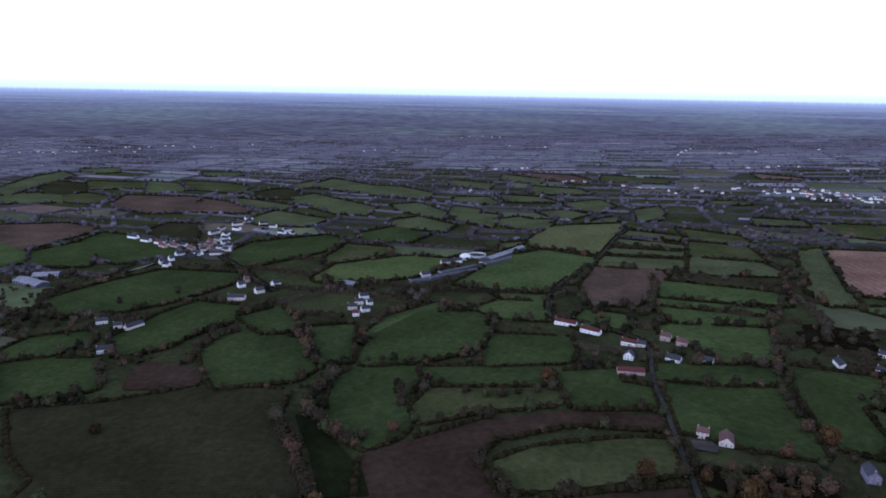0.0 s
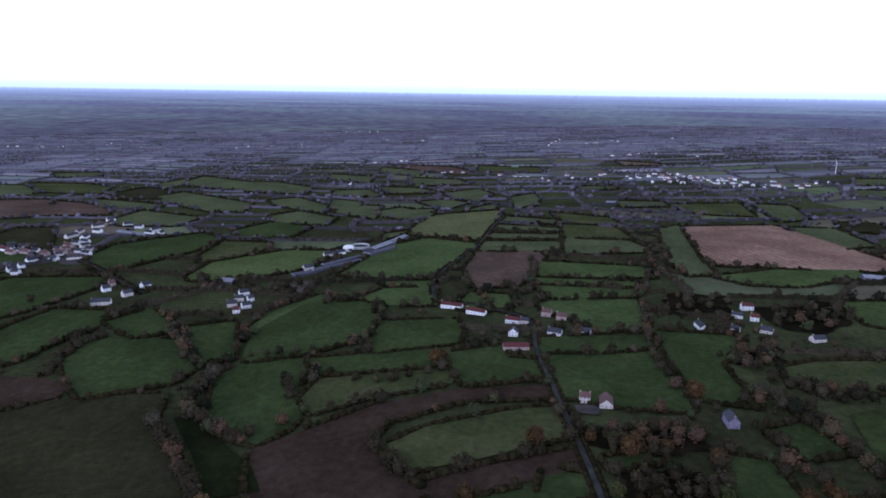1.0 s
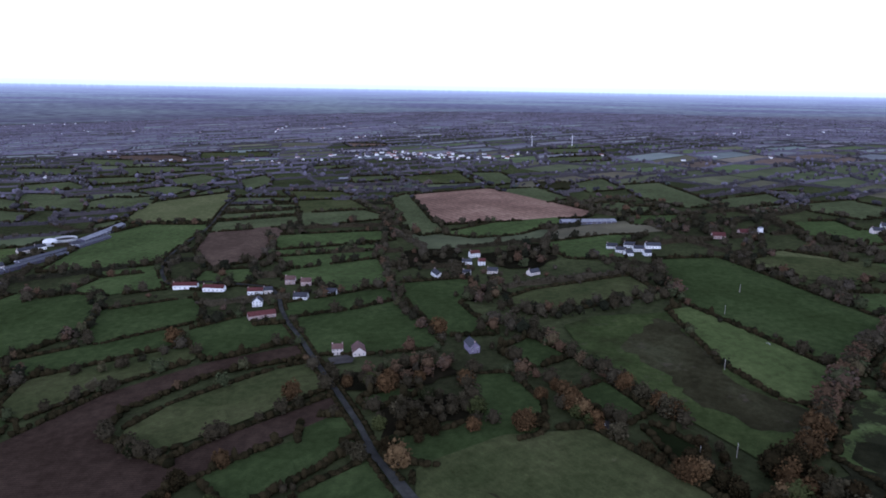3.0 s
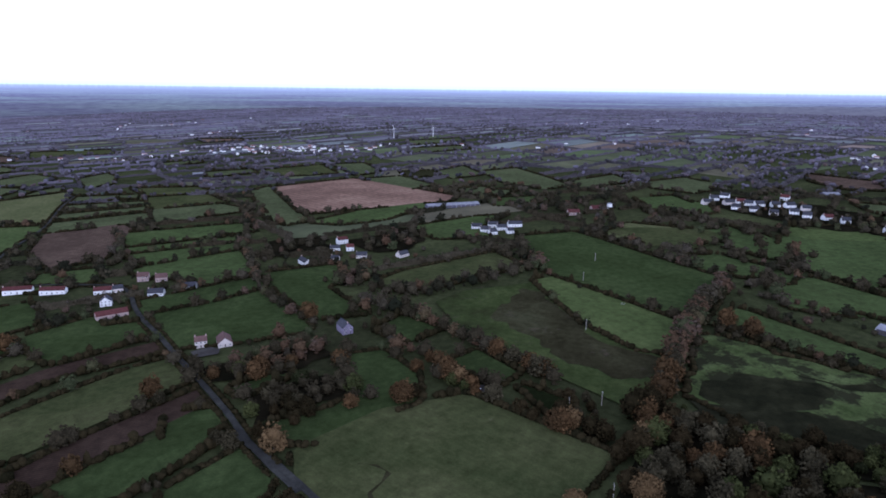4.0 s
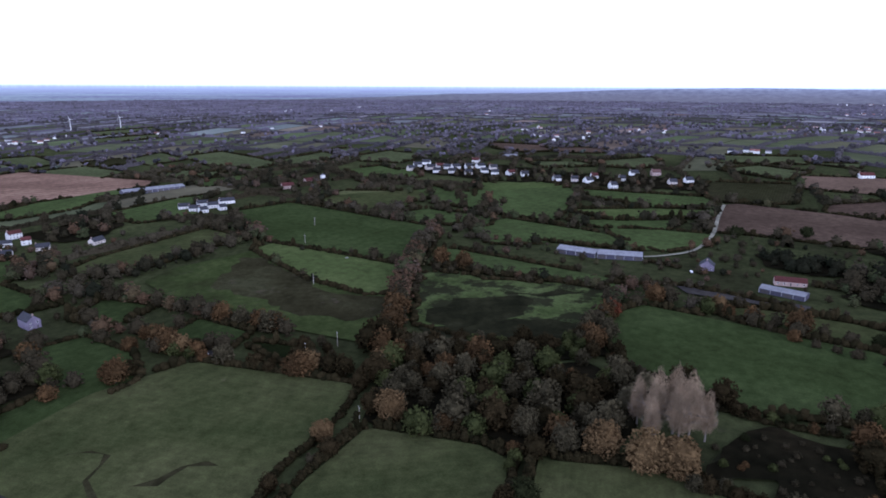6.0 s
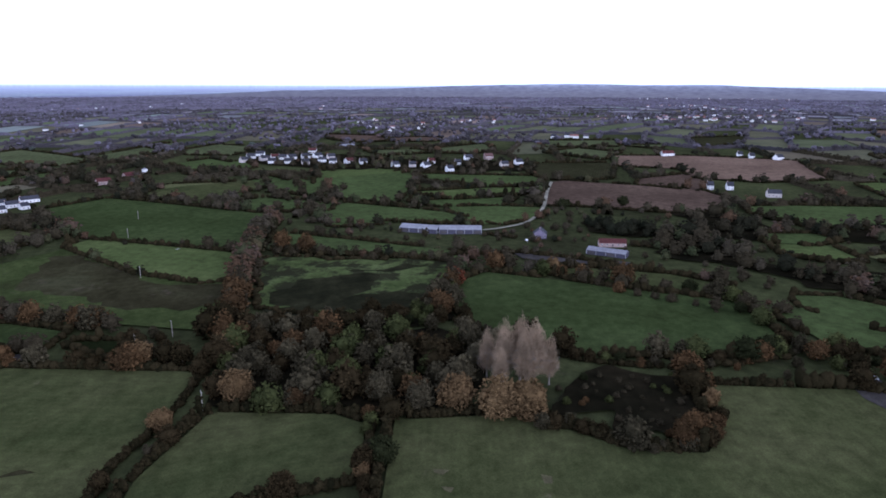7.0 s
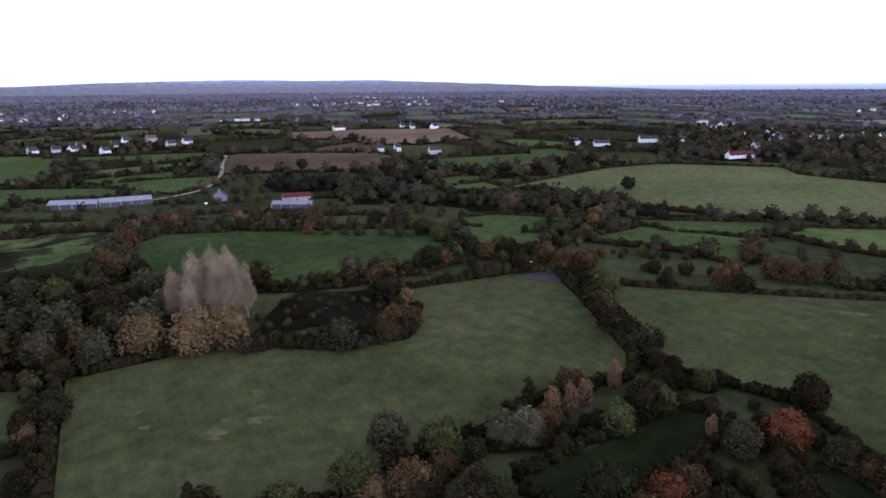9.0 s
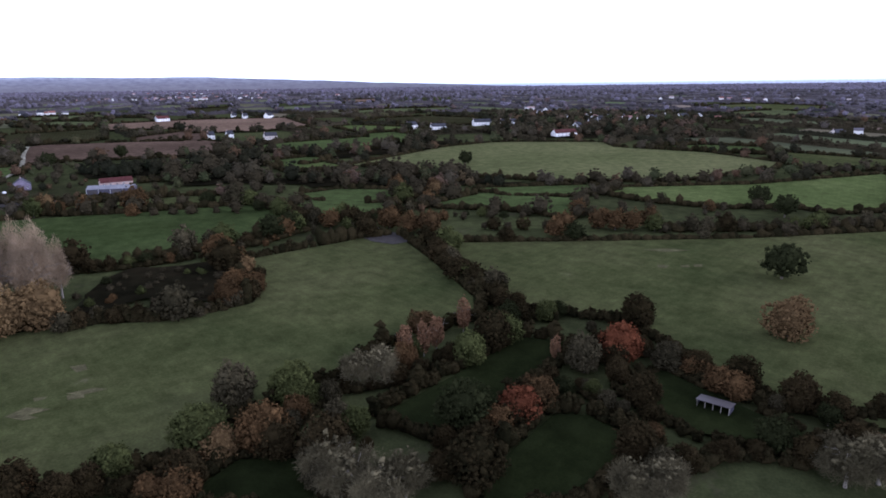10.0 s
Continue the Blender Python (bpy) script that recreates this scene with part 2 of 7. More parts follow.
def foliage_material(name, dark, light, by="object", spread=0.5):
    """Leaf masses: hue by the plant, by the single leaf or clump, and by fine grain."""
    m, nt, b = start_material(name, 0.95, 0.0)
    geo, info = nt.nodes.new("ShaderNodeNewGeometry"), nt.nodes.new("ShaderNodeObjectInfo")
    co = nt.nodes.new("ShaderNodeTexCoord").outputs["Object"]
    base = mix_node(nt)
    base.inputs["A"].default_value, base.inputs["B"].default_value = (*dark, 1), (*light, 1)
    add = nt.nodes.new("ShaderNodeMath")
    add.operation = "MULTIPLY_ADD"
    add.inputs[1].default_value = spread
    nt.links.new(geo.outputs["Random Per Island"], add.inputs[0])
    own = nt.nodes.new("ShaderNodeMath")
    own.operation = "MULTIPLY"
    own.inputs[1].default_value = 1.0 - spread
    nt.links.new(info.outputs["Random"], own.inputs[0])
    nt.links.new(own.outputs[0], add.inputs[2])
    nt.links.new(add.outputs[0], base.inputs["Factor"])
    grain_fac = noise_node(nt, co, 2.3, 5.0, 0.7)
    mul = mix_node(nt, "MULTIPLY")
    mul.inputs["Factor"].default_value = 1.0
    nt.links.new(base.outputs["Result"], mul.inputs["A"])
    nt.links.new(ramp_node(nt, grain_fac, [(0.3, (0.55, 0.55, 0.55)), (0.68, (1.35, 1.33, 1.3))]), mul.inputs["B"])
    nt.links.new(mul.outputs["Result"], b.inputs["Base Color"])
    bump_to(nt, b, grain_fac, 0.9, 0.5)
    return m


LEAF = {
    "rust": foliage_material("rust_leaves", (0.034, 0.023, 0.0112), (0.090, 0.053, 0.0232)),
    "gold": foliage_material("golden_brown_leaves", (0.080, 0.052, 0.0241), (0.150, 0.100, 0.0464)),
    "red": foliage_material("red_leaves", (0.060, 0.022, 0.012), (0.128, 0.047, 0.022)),
    "green": foliage_material("olive_green_leaves", (0.026, 0.031, 0.0112), (0.062, 0.068, 0.0232)),
    "dark": foliage_material("dark_olive_leaves", (0.0095, 0.0088, 0.0043), (0.0350, 0.0255, 0.0122)),
    "deep": foliage_material("dark_evergreen_leaves", (0.0115, 0.0135, 0.006), (0.0240, 0.0270, 0.0112)),
    "grey": foliage_material("grey_brown_leaves", (0.019, 0.017, 0.0095), (0.068, 0.058, 0.0327)),
    "bare": foliage_material("pale_bare_twigs", (0.048, 0.042, 0.0232), (0.150, 0.130, 0.0757), spread=0.35),
    "poplar": foliage_material("pale_poplar_twigs", (0.200, 0.148, 0.0963), (0.380, 0.290, 0.1935)),
    "aspen": foliage_material("pale_orange_leaves", (0.10, 0.056, 0.031), (0.21, 0.122, 0.0671)),
    "hedge": foliage_material("hedge_leaves", (0.0085, 0.0090, 0.0043), (0.0330, 0.0262, 0.0125), spread=0.8),
}


def tinted_foliage(name, spec, tones):
    """Leaf masses of a joined wood: the species' hue comes with each crown, from 0 (dark) to 1 (pale); far crowns pick
    hues that stand for haze.
    """
    m, nt, b = start_material(name, 0.85, spec)
    hue = nt.nodes.new("ShaderNodeAttribute")
    hue.attribute_name = "species"
    col = ramp_node(nt, hue.outputs["Fac"], list(zip((0.0, 0.3, 0.42, 0.5, 0.58, 0.68, 0.80, 0.9, 1.0), tones)))
    co = nt.nodes.new("ShaderNodeTexCoord").outputs["Object"]
    grain_fac = noise_node(nt, co, 0.55, 5.0, 0.7)
    mul = mix_node(nt, "MULTIPLY")
    mul.inputs["Factor"].default_value = 1.0
    nt.links.new(col, mul.inputs["A"])
    nt.links.new(ramp_node(nt, grain_fac, [(0.3, (0.5, 0.5, 0.5)), (0.68, (1.35, 1.35, 1.35))]), mul.inputs["B"])
    nt.links.new(mul.outputs["Result"], b.inputs["Base Color"])
    bump_to(nt, b, grain_fac, 0.8, 1.0)
    return m


WOODS = tinted_foliage("mixed_autumn_woods", 0.0, ((0.013, 0.015, 0.009), (0.034, 0.028, 0.016), (0.046, 0.039, 0.024), (0.056, 0.047, 0.034),
                                                     (0.066, 0.056, 0.046), (0.085, 0.073, 0.062), (0.070, 0.043, 0.025), (0.080, 0.058, 0.031), (0.040, 0.046, 0.021)))
# haze painted into the tones: paler and more lilac, with a little gloss
FAR_WOODS = tinted_foliage("hazed_far_woods", 0.10, ((0.026, 0.026, 0.029), (0.048, 0.041, 0.041), (0.062, 0.054, 0.056), (0.077, 0.067, 0.076),
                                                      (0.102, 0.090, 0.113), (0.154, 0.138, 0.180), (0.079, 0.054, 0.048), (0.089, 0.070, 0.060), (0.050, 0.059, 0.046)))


def far_field_material(name, stops, spec):
    """Far small fields: each one takes its crop by its own chance."""
    m, nt, b = start_material(name, 0.9, spec)
    geo = nt.nodes.new("ShaderNodeNewGeometry")
    col = ramp_node(nt, geo.outputs["Random Per Island"], stops)
    co = nt.nodes.new("ShaderNodeTexCoord").outputs["Object"]
    mul = mix_node(nt, "MULTIPLY")
    mul.inputs["Factor"].default_value = 1.0
    nt.links.new(col, mul.inputs["A"])
    nt.links.new(ramp_node(nt, noise_node(nt, co, 0.02, 6.0, 0.65), [(0.3, (0.72, 0.72, 0.74)), (0.7, (1.25, 1.25, 1.22))]), mul.inputs["B"])
    nt.links.new(mul.outputs["Result"], b.inputs["Base Color"])
    return m


# crop colours lifted for distance; FAR_LEVELS carries the most painted haze, pale lilac
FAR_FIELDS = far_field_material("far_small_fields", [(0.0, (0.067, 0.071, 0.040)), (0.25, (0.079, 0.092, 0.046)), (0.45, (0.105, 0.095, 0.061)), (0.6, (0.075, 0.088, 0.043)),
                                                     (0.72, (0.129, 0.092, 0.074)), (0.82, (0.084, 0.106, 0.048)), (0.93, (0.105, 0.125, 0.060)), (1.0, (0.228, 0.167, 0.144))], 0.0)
FAR_LEVELS = far_field_material("hazed_far_levels", [(0.0, (0.100, 0.096, 0.108)), (0.25, (0.114, 0.130, 0.118)), (0.4, (0.141, 0.125, 0.144)), (0.55, (0.109, 0.125, 0.113)),
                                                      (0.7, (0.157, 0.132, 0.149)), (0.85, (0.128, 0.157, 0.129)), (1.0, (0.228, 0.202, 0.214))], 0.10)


def plain_material(name, colour, rough=0.8, spec=0.3, grain=1.5, swing=0.25, metal=0.0, lines=0.0, line_scale=3.0):
    """Painted, rendered, tiled or sheeted surfaces with stains, fine grain and, where wanted, courses."""
    m, nt, b = start_material(name, rough, spec, metal)
    co = nt.nodes.new("ShaderNodeTexCoord").outputs["Object"]
    info = nt.nodes.new("ShaderNodeObjectInfo")
    stain = ramp_node(nt, noise_node(nt, co, grain * 0.3, 5.0, 0.65), [(0.3, (1 - swing,) * 3), (0.7, (1 + swing * 0.5,) * 3)])
    mul = mix_node(nt, "MULTIPLY")
    mul.inputs["Factor"].default_value = 1.0
    own = ramp_node(nt, info.outputs["Random"], [(0.0, tuple(c * 0.85 for c in colour)), (1.0, tuple(min(c * 1.1, 0.9) for c in colour))])
    nt.links.new(own, mul.inputs["A"])
    nt.links.new(stain, mul.inputs["B"])
    last = mul.outputs["Result"]
    fine = noise_node(nt, co, grain * 4, 3.0, 0.6)
    if lines:
        w = nt.nodes.new("ShaderNodeTexWave")
        w.bands_direction = "X"
        w.inputs["Scale"].default_value, w.inputs["Distortion"].default_value = line_scale, 0.3
        nt.links.new(co, w.inputs["Vector"])
        m2 = mix_node(nt, "MULTIPLY")
        m2.inputs["Factor"].default_value = lines
        nt.links.new(last, m2.inputs["A"])
        nt.links.new(ramp_node(nt, w.outputs["Fac"], [(0.0, (0.55, 0.55, 0.55)), (0.5, (1.1, 1.1, 1.1))]), m2.inputs["B"])
        last = m2.outputs["Result"]
    nt.links.new(last, b.inputs["Base Color"])
    bump_to(nt, b, fine, 0.3, 0.03)
    return m


WHITE = plain_material("white_render", (0.74, 0.73, 0.71), 0.85, 0.2, 1.0, 0.15)
CREAM = plain_material("cream_render", (0.56, 0.50, 0.45), 0.85, 0.2, 1.0, 0.2)
BRICK = plain_material("pale_brick", (0.36, 0.27, 0.24), 0.9, 0.2, 1.5, 0.25)
STONE = plain_material("grey_lilac_stone", (0.19, 0.165, 0.22), 0.9, 0.2, 1.2, 0.3)
CLADDING = plain_material("dark_sheet_cladding", (0.07, 0.065, 0.095), 0.6, 0.3, 1.0, 0.25, 0.0, 0.5, 2.0)
TILE_RED = plain_material("red_roof_tiles", (0.0897, 0.0335, 0.0312), 0.9, 0.06, 1.5, 0.3, 0.0, 0.35, 4.0)
TILE_BROWN = plain_material("brown_roof_tiles", (0.115, 0.068, 0.060), 0.9, 0.06, 1.5, 0.3, 0.0, 0.35, 4.0)
SLATE = plain_material("dark_slate", (0.050, 0.050, 0.058), 0.9, 0.06, 1.5, 0.3, 0.0, 0.3, 4.0)
DARK_SHEET = plain_material("weathered_dark_sheet", (0.085, 0.086, 0.098), 0.9, 0.08, 0.6, 0.35, 0.0, 0.4, 1.2)
SHEET = plain_material("pale_fibre_cement_sheet", (0.23, 0.23, 0.25), 0.9, 0.08, 0.6, 0.35, 0.0, 0.4, 1.2)
FRAME = plain_material("white_window_frame", (0.7, 0.7, 0.69), 0.5, 0.4)
DOOR_PAINT = plain_material("dark_door_paint", (0.07, 0.06, 0.06), 0.5, 0.4)
CONCRETE = plain_material("pale_concrete", (0.45, 0.45, 0.44), 0.9, 0.2, 1.0, 0.25)
POLE_WOOD = plain_material("weathered_pole_wood", (0.33, 0.30, 0.26), 0.85, 0.2, 3.0, 0.3)
BARK = plain_material("grey_bark", (0.12, 0.10, 0.08), 0.95, 0.1, 4.0, 0.4)
PALE_BARK = plain_material("pale_bark", (0.22, 0.195, 0.165), 0.95, 0.1, 4.0, 0.3)
CAR_PAINT = plain_material("white_car_paint", (0.75, 0.75, 0.77), 0.25, 0.5, 1.0, 0.05)
RUBBER = plain_material("tyre_rubber", (0.03, 0.03, 0.03), 0.8, 0.2)
GLASS, glass_nt, glass_b = start_material("dark_window_glass", 0.08, 0.5)
glass_b.inputs["Base Color"].default_value = (0.03, 0.035, 0.04, 1)


# ---- mesh helpers ----
def mesh_object(name, verts, faces, material, parent=None, smooth=False, label=""):
    me = bpy.data.meshes.new(name)
    me.from_pydata([tuple(v) for v in verts], [], [tuple(f) for f in faces])
    me.materials.append(material)
    if smooth:
        me.polygons.foreach_set("use_smooth", [True] * len(me.polygons))
    ob = new(name, me)
    ob.parent = parent
    if label:
        tagged(ob, label)
    return ob


def part(name, bm, material, parent, label=""):
    me = bpy.data.meshes.new(name)
    bm.to_mesh(me)
    bm.free()
    me.materials.append(material)
    ob = new(name, me)
    ob.parent = parent
    if label:
        tagged(ob, label)
    return ob


def box(bm, cx, cy, cz, sx, sy, sz):
    bmesh.ops.create_cube(bm, size=1, matrix=Matrix.LocRotScale((cx, cy, cz), None, (sx, sy, sz)))


def solid(bm, outline, axis_from, axis_to, axis):
    """An outline of (across, up) drawn out along x or y."""
    rings = []
    for d in (axis_from, axis_to):
        rings.append([bm.verts.new((d, a, z) if axis == "x" else (a, d, z)) for a, z in outline])
    n = len(outline)
    bm.faces.new(rings[0])
    bm.faces.new(rings[1][::-1])
    for k in range(n):
        bm.faces.new((rings[0][k], rings[1][k], rings[1][(k + 1) % n], rings[0][(k + 1) % n]))
    bmesh.ops.recalc_face_normals(bm, faces=bm.faces)


def inside(x, y, poly):
    hit = False
    for (x1, y1), (x2, y2) in zip(poly, poly[1:] + poly[:1]):
        if (y1 > y) != (y2 > y) and x < (x2 - x1) * (y - y1) / (y2 - y1) + x1:
            hit = not hit
    return hit


def edge_gap(x, y, pts, closed=True):
    best = 1e9
    for (x1, y1), (x2, y2) in zip(pts, pts[1:] + pts[:1] if closed else pts[1:]):
        dx, dy = x2 - x1, y2 - y1
        s = max(0.0, min(1.0, ((x - x1) * dx + (y - y1) * dy) / (dx * dx + dy * dy + 1e-9)))
        best = min(best, math.hypot(x - x1 - s * dx, y - y1 - s * dy))
    return best


# ---- ground, fields, lanes ----
REACH = 4930.0
RISE, RISE_X, RISE_Y, CREST = 0.04469, 0.95539, -0.29534, 60.0


def height(x, y):
    """The lie of the land: a long even slope that levels out at both ends."""
    return CREST * math.tanh((x * RISE_X + y * RISE_Y) * RISE / CREST)


SECTORS = 160
g_verts, g_faces = [(0, 0, 0)], []
RINGS = [40 + 60 * k for k in range(34)] + [2080 + 190 * k for k in range(1, 15)] + [REACH]
for r in RINGS:
    for k in range(SECTORS):
        a = math.tau * k / SECTORS
        g_verts.append((r * math.sin(a), r * math.cos(a), height(r * math.sin(a), r * math.cos(a))))
for k in range(SECTORS):
    g_faces.append((0, 1 + (k + 1) % SECTORS, 1 + k))
    for i in range(len(RINGS) - 1):
        p, q = 1 + i * SECTORS, 1 + (i + 1) * SECTORS
        g_faces.append((p + k, p + (k + 1) % SECTORS, q + (k + 1) % SECTORS, q + k))
ground = mesh_object("ground", g_verts, g_faces, FIELD["verge"], smooth=True)
tagged(ground, "dark rough grass and leaf litter between the fields", "ground", kind="structure")

# a low range of hills beyond the far fields, its blue haze painted as a glow paling upwards
HAZE, haze_nt, haze_b = start_material("haze_glow_hills", 1.0, 0.0)
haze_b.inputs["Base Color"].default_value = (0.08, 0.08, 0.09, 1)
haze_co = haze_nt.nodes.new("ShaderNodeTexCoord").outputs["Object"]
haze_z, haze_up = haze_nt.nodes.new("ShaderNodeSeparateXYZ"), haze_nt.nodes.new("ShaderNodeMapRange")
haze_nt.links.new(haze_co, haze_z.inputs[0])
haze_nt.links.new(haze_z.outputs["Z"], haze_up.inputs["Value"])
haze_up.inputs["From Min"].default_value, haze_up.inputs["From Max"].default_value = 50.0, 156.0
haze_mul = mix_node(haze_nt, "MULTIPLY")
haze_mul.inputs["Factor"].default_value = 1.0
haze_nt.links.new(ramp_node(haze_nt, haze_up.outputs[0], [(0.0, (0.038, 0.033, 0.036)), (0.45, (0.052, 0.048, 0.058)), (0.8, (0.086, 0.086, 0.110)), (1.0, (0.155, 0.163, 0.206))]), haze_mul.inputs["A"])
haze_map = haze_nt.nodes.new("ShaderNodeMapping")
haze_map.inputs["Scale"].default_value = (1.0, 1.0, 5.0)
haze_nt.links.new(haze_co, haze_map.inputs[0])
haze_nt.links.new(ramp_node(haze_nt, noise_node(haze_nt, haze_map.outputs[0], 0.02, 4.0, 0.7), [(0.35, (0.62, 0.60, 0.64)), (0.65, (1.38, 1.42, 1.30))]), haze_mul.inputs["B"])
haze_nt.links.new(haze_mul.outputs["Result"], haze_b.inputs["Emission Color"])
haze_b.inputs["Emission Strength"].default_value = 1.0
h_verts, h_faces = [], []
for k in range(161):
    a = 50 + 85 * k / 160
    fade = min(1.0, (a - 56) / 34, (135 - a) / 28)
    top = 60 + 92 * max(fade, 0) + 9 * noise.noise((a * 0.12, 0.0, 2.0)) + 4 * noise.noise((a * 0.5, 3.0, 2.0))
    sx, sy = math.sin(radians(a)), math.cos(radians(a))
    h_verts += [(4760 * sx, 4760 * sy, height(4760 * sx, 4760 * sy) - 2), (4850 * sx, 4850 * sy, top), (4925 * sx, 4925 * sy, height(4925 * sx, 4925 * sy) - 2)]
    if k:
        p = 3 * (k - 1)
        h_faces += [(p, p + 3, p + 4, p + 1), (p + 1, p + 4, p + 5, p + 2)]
tagged(mesh_object("backdrop", h_verts, h_faces, HAZE, smooth=True), "low hills on the skyline, blue haze painted as glow", "hills", kind="structure")

FIELDS, LANES, FOOTPRINTS = [], [], []
SAYS = {
    "green": "green grazed pasture with faint mowing lines", "pale": "far green pasture between dark hedges, paled by painted-in haze", "shaded_litter": "leaf litter under close-grown trees, painted dark as their shade", "clay": "dry brown-pink tilled clay field", "dull": "dark green pasture inside hedges, colour dimmed as light fall-off", "bright": "bright green grass ley", "olive": "dull olive-green grazed pasture with bare flecks",
    "dark_green": "dark green meadow, colour dimmed further as light fall-off", "hay": "pale yellow-green cut hay field", "plough": "brown-purple tilled earth field",
    "stubble": "pale pinkish stubble field with drill lines", "rough": "brown rough sedge pasture", "sedge": "dull green wet pasture with sedge", "rushes": "dark patch of rushes in the marsh",
    "marsh": "mottled marshy pasture with dark tussocks", "tilled": "pale pinkish-brown tilled field", "bare": "pale bare patch worn in the pasture", "fallow": "brown-green fallow field with faint drill lines", "yard": "damp dark farmyard surface",
}


def soften(pts, rounds=2):
    """Rounds the corners of a field a little."""
    for cut in (0.05, 0.2)[:rounds]:
        done = []
        for (x1, y1), (x2, y2) in zip(pts, pts[1:] + pts[:1]):
            done += [(x1 + (x2 - x1) * cut, y1 + (y2 - y1) * cut), (x2 - (x2 - x1) * cut, y2 - (y2 - y1) * cut)]
        pts = done
    return pts


def ragged(pts, step=7.0, swing=11.0):
    """An uneven natural edge."""
    done = []
    for (x1, y1), (x2, y2) in zip(pts, pts[1:] + pts[:1]):
        n = max(1, int(math.hypot(x2 - x1, y2 - y1) / step))
        for k in range(n):
            x, y = x1 + (x2 - x1) * k / n, y1 + (y2 - y1) * k / n
            done.append((x + swing * noise.noise((x * 0.06, y * 0.06, 1.0)), y + swing * noise.noise((x * 0.06, y * 0.06, 9.0))))
    return done


def land(crop, pts, hedged=True):
    """One field, cut to its outline, lying on the ground with its furrows along its longest side."""
    sides = [(math.hypot(q[0] - p[0], q[1] - p[1]), math.atan2(q[1] - p[1], q[0] - p[0])) for p, q in zip(pts, pts[1:] + pts[:1])]
    turn = max(sides)[1]
    cx, cy = sum(p[0] for p in pts) / len(pts), sum(p[1] for p in pts) / len(pts)
    ring = soften(pts, 1)
    if crop in ("rough", "rushes", "marsh", "shaded_litter"):
        ring = ragged(ring)
    if crop == "bare":
        ring = ragged(pts, 1.2, 1.6)
    FIELDS.append((ring, hedged, crop))
    lift = 0.45 + 0.003 * len(FIELDS)
    bm = bmesh.new()
    c, s = math.cos(-turn), math.sin(-turn)
    face = bm.faces.new([bm.verts.new((x, y, 0)) for x, y in ring])
    face.normal_update()
    if face.normal.z < 0:
        face.normal_flip()
    bmesh.ops.triangulate(bm, faces=bm.faces[:])
    along = [x * RISE_X + y * RISE_Y for x, y in ring]
    for k in range(int(min(along) // 45) + 1, int(max(along) // 45) + 1):
        bmesh.ops.bisect_plane(bm, geom=bm.verts[:] + bm.edges[:] + bm.faces[:], plane_co=(RISE_X * 45 * k, RISE_Y * 45 * k, 0), plane_no=(RISE_X, RISE_Y, 0))
    for q in bm.verts:
        x, y = q.co.x, q.co.y
        q.co = ((x - cx) * c - (y - cy) * s, (x - cx) * s + (y - cy) * c, height(x, y))
    ob = part("woodland_floor" if crop == "shaded_litter" else "field", bm, FIELD[crop], None)
    ob.matrix_world = Matrix.LocRotScale((cx, cy, lift), Euler((0, 0, turn)), None)
    tagged(ob, SAYS[crop], "ground" if crop == "shaded_litter" else "field", "" if crop == "shaded_litter" else "fields", "structure")
    return ob


def glide(pts, step):
    """Points at even steps along a smooth line through pts."""
    fine = []
    ext = [pts[0]] + list(pts) + [pts[-1]]
    for a, b, c, d in zip(ext, ext[1:], ext[2:], ext[3:]):
        for k in range(8):
            u = k / 8
            fine.append(tuple(0.5 * (2 * b[i] + (c[i] - a[i]) * u + (2 * a[i] - 5 * b[i] + 4 * c[i] - d[i]) * u * u + (3 * b[i] - a[i] - 3 * c[i] + d[i]) * u ** 3) for i in (0, 1)))
    fine.append(tuple(pts[-1]))
    done, left = [fine[0]], step
    for p, q in zip(fine, fine[1:]):
        d = math.hypot(q[0] - p[0], q[1] - p[1])
        at = left
        while at <= d:
            done.append((p[0] + (q[0] - p[0]) * at / d, p[1] + (q[1] - p[1]) * at / d))
            at += step
        left = at - d
    return done


def ribbon(name, pts, width, material, z, label, category):
    line = glide(pts, 6.0)
    LANES.append((line, width))
    verts, faces = [], []
    for k, (x, y) in enumerate(line):
        (x1, y1), (x2, y2) = line[max(k - 1, 0)], line[min(k + 1, len(line) - 1)]
        d = math.hypot(x2 - x1, y2 - y1) or 1
        nx, ny = -(y2 - y1) / d, (x2 - x1) / d
        w = width / 2 * (1 + 0.06 * math.sin(k * 1.7))
        zz = z + height(x, y)
        verts += [(x + nx * w, y + ny * w, zz), (x + nx * w * 0.3, y + ny * w * 0.3, zz + 0.06), (x - nx * w * 0.3, y - ny * w * 0.3, zz + 0.06), (x - nx * w, y - ny * w, zz)]
        if k:
            p = 4 * (k - 1)
            faces += [(p + i, p + 4 + i, p + 5 + i, p + 1 + i) for i in range(3)]
    ob = mesh_object(name, verts, faces, material)
    return tagged(ob, label, category, kind="structure")


def lane(pts, width):
    return ribbon("lane", pts, width, FIELD["road"], 1.35, "narrow grey asphalt country lane between hedges", "road")


def farm_track(pts, width):
    return ribbon("farm_track", pts, width, FIELD["track"], 1.33, "pale stony farm track", "track")


# ---- leaf clumps and trees ----
def ico(level):
    bm = bmesh.new()
    bmesh.ops.create_icosphere(bm, subdivisions=level, radius=1.0)
    bm.verts.ensure_lookup_table()
    v = np.array([tuple(q.co) for q in bm.verts])
    f = np.array([[q.index for q in face.verts] for face in bm.faces])
    bm.free()
    return v, f


ICO = {1: ico(1), 2: ico(2)}
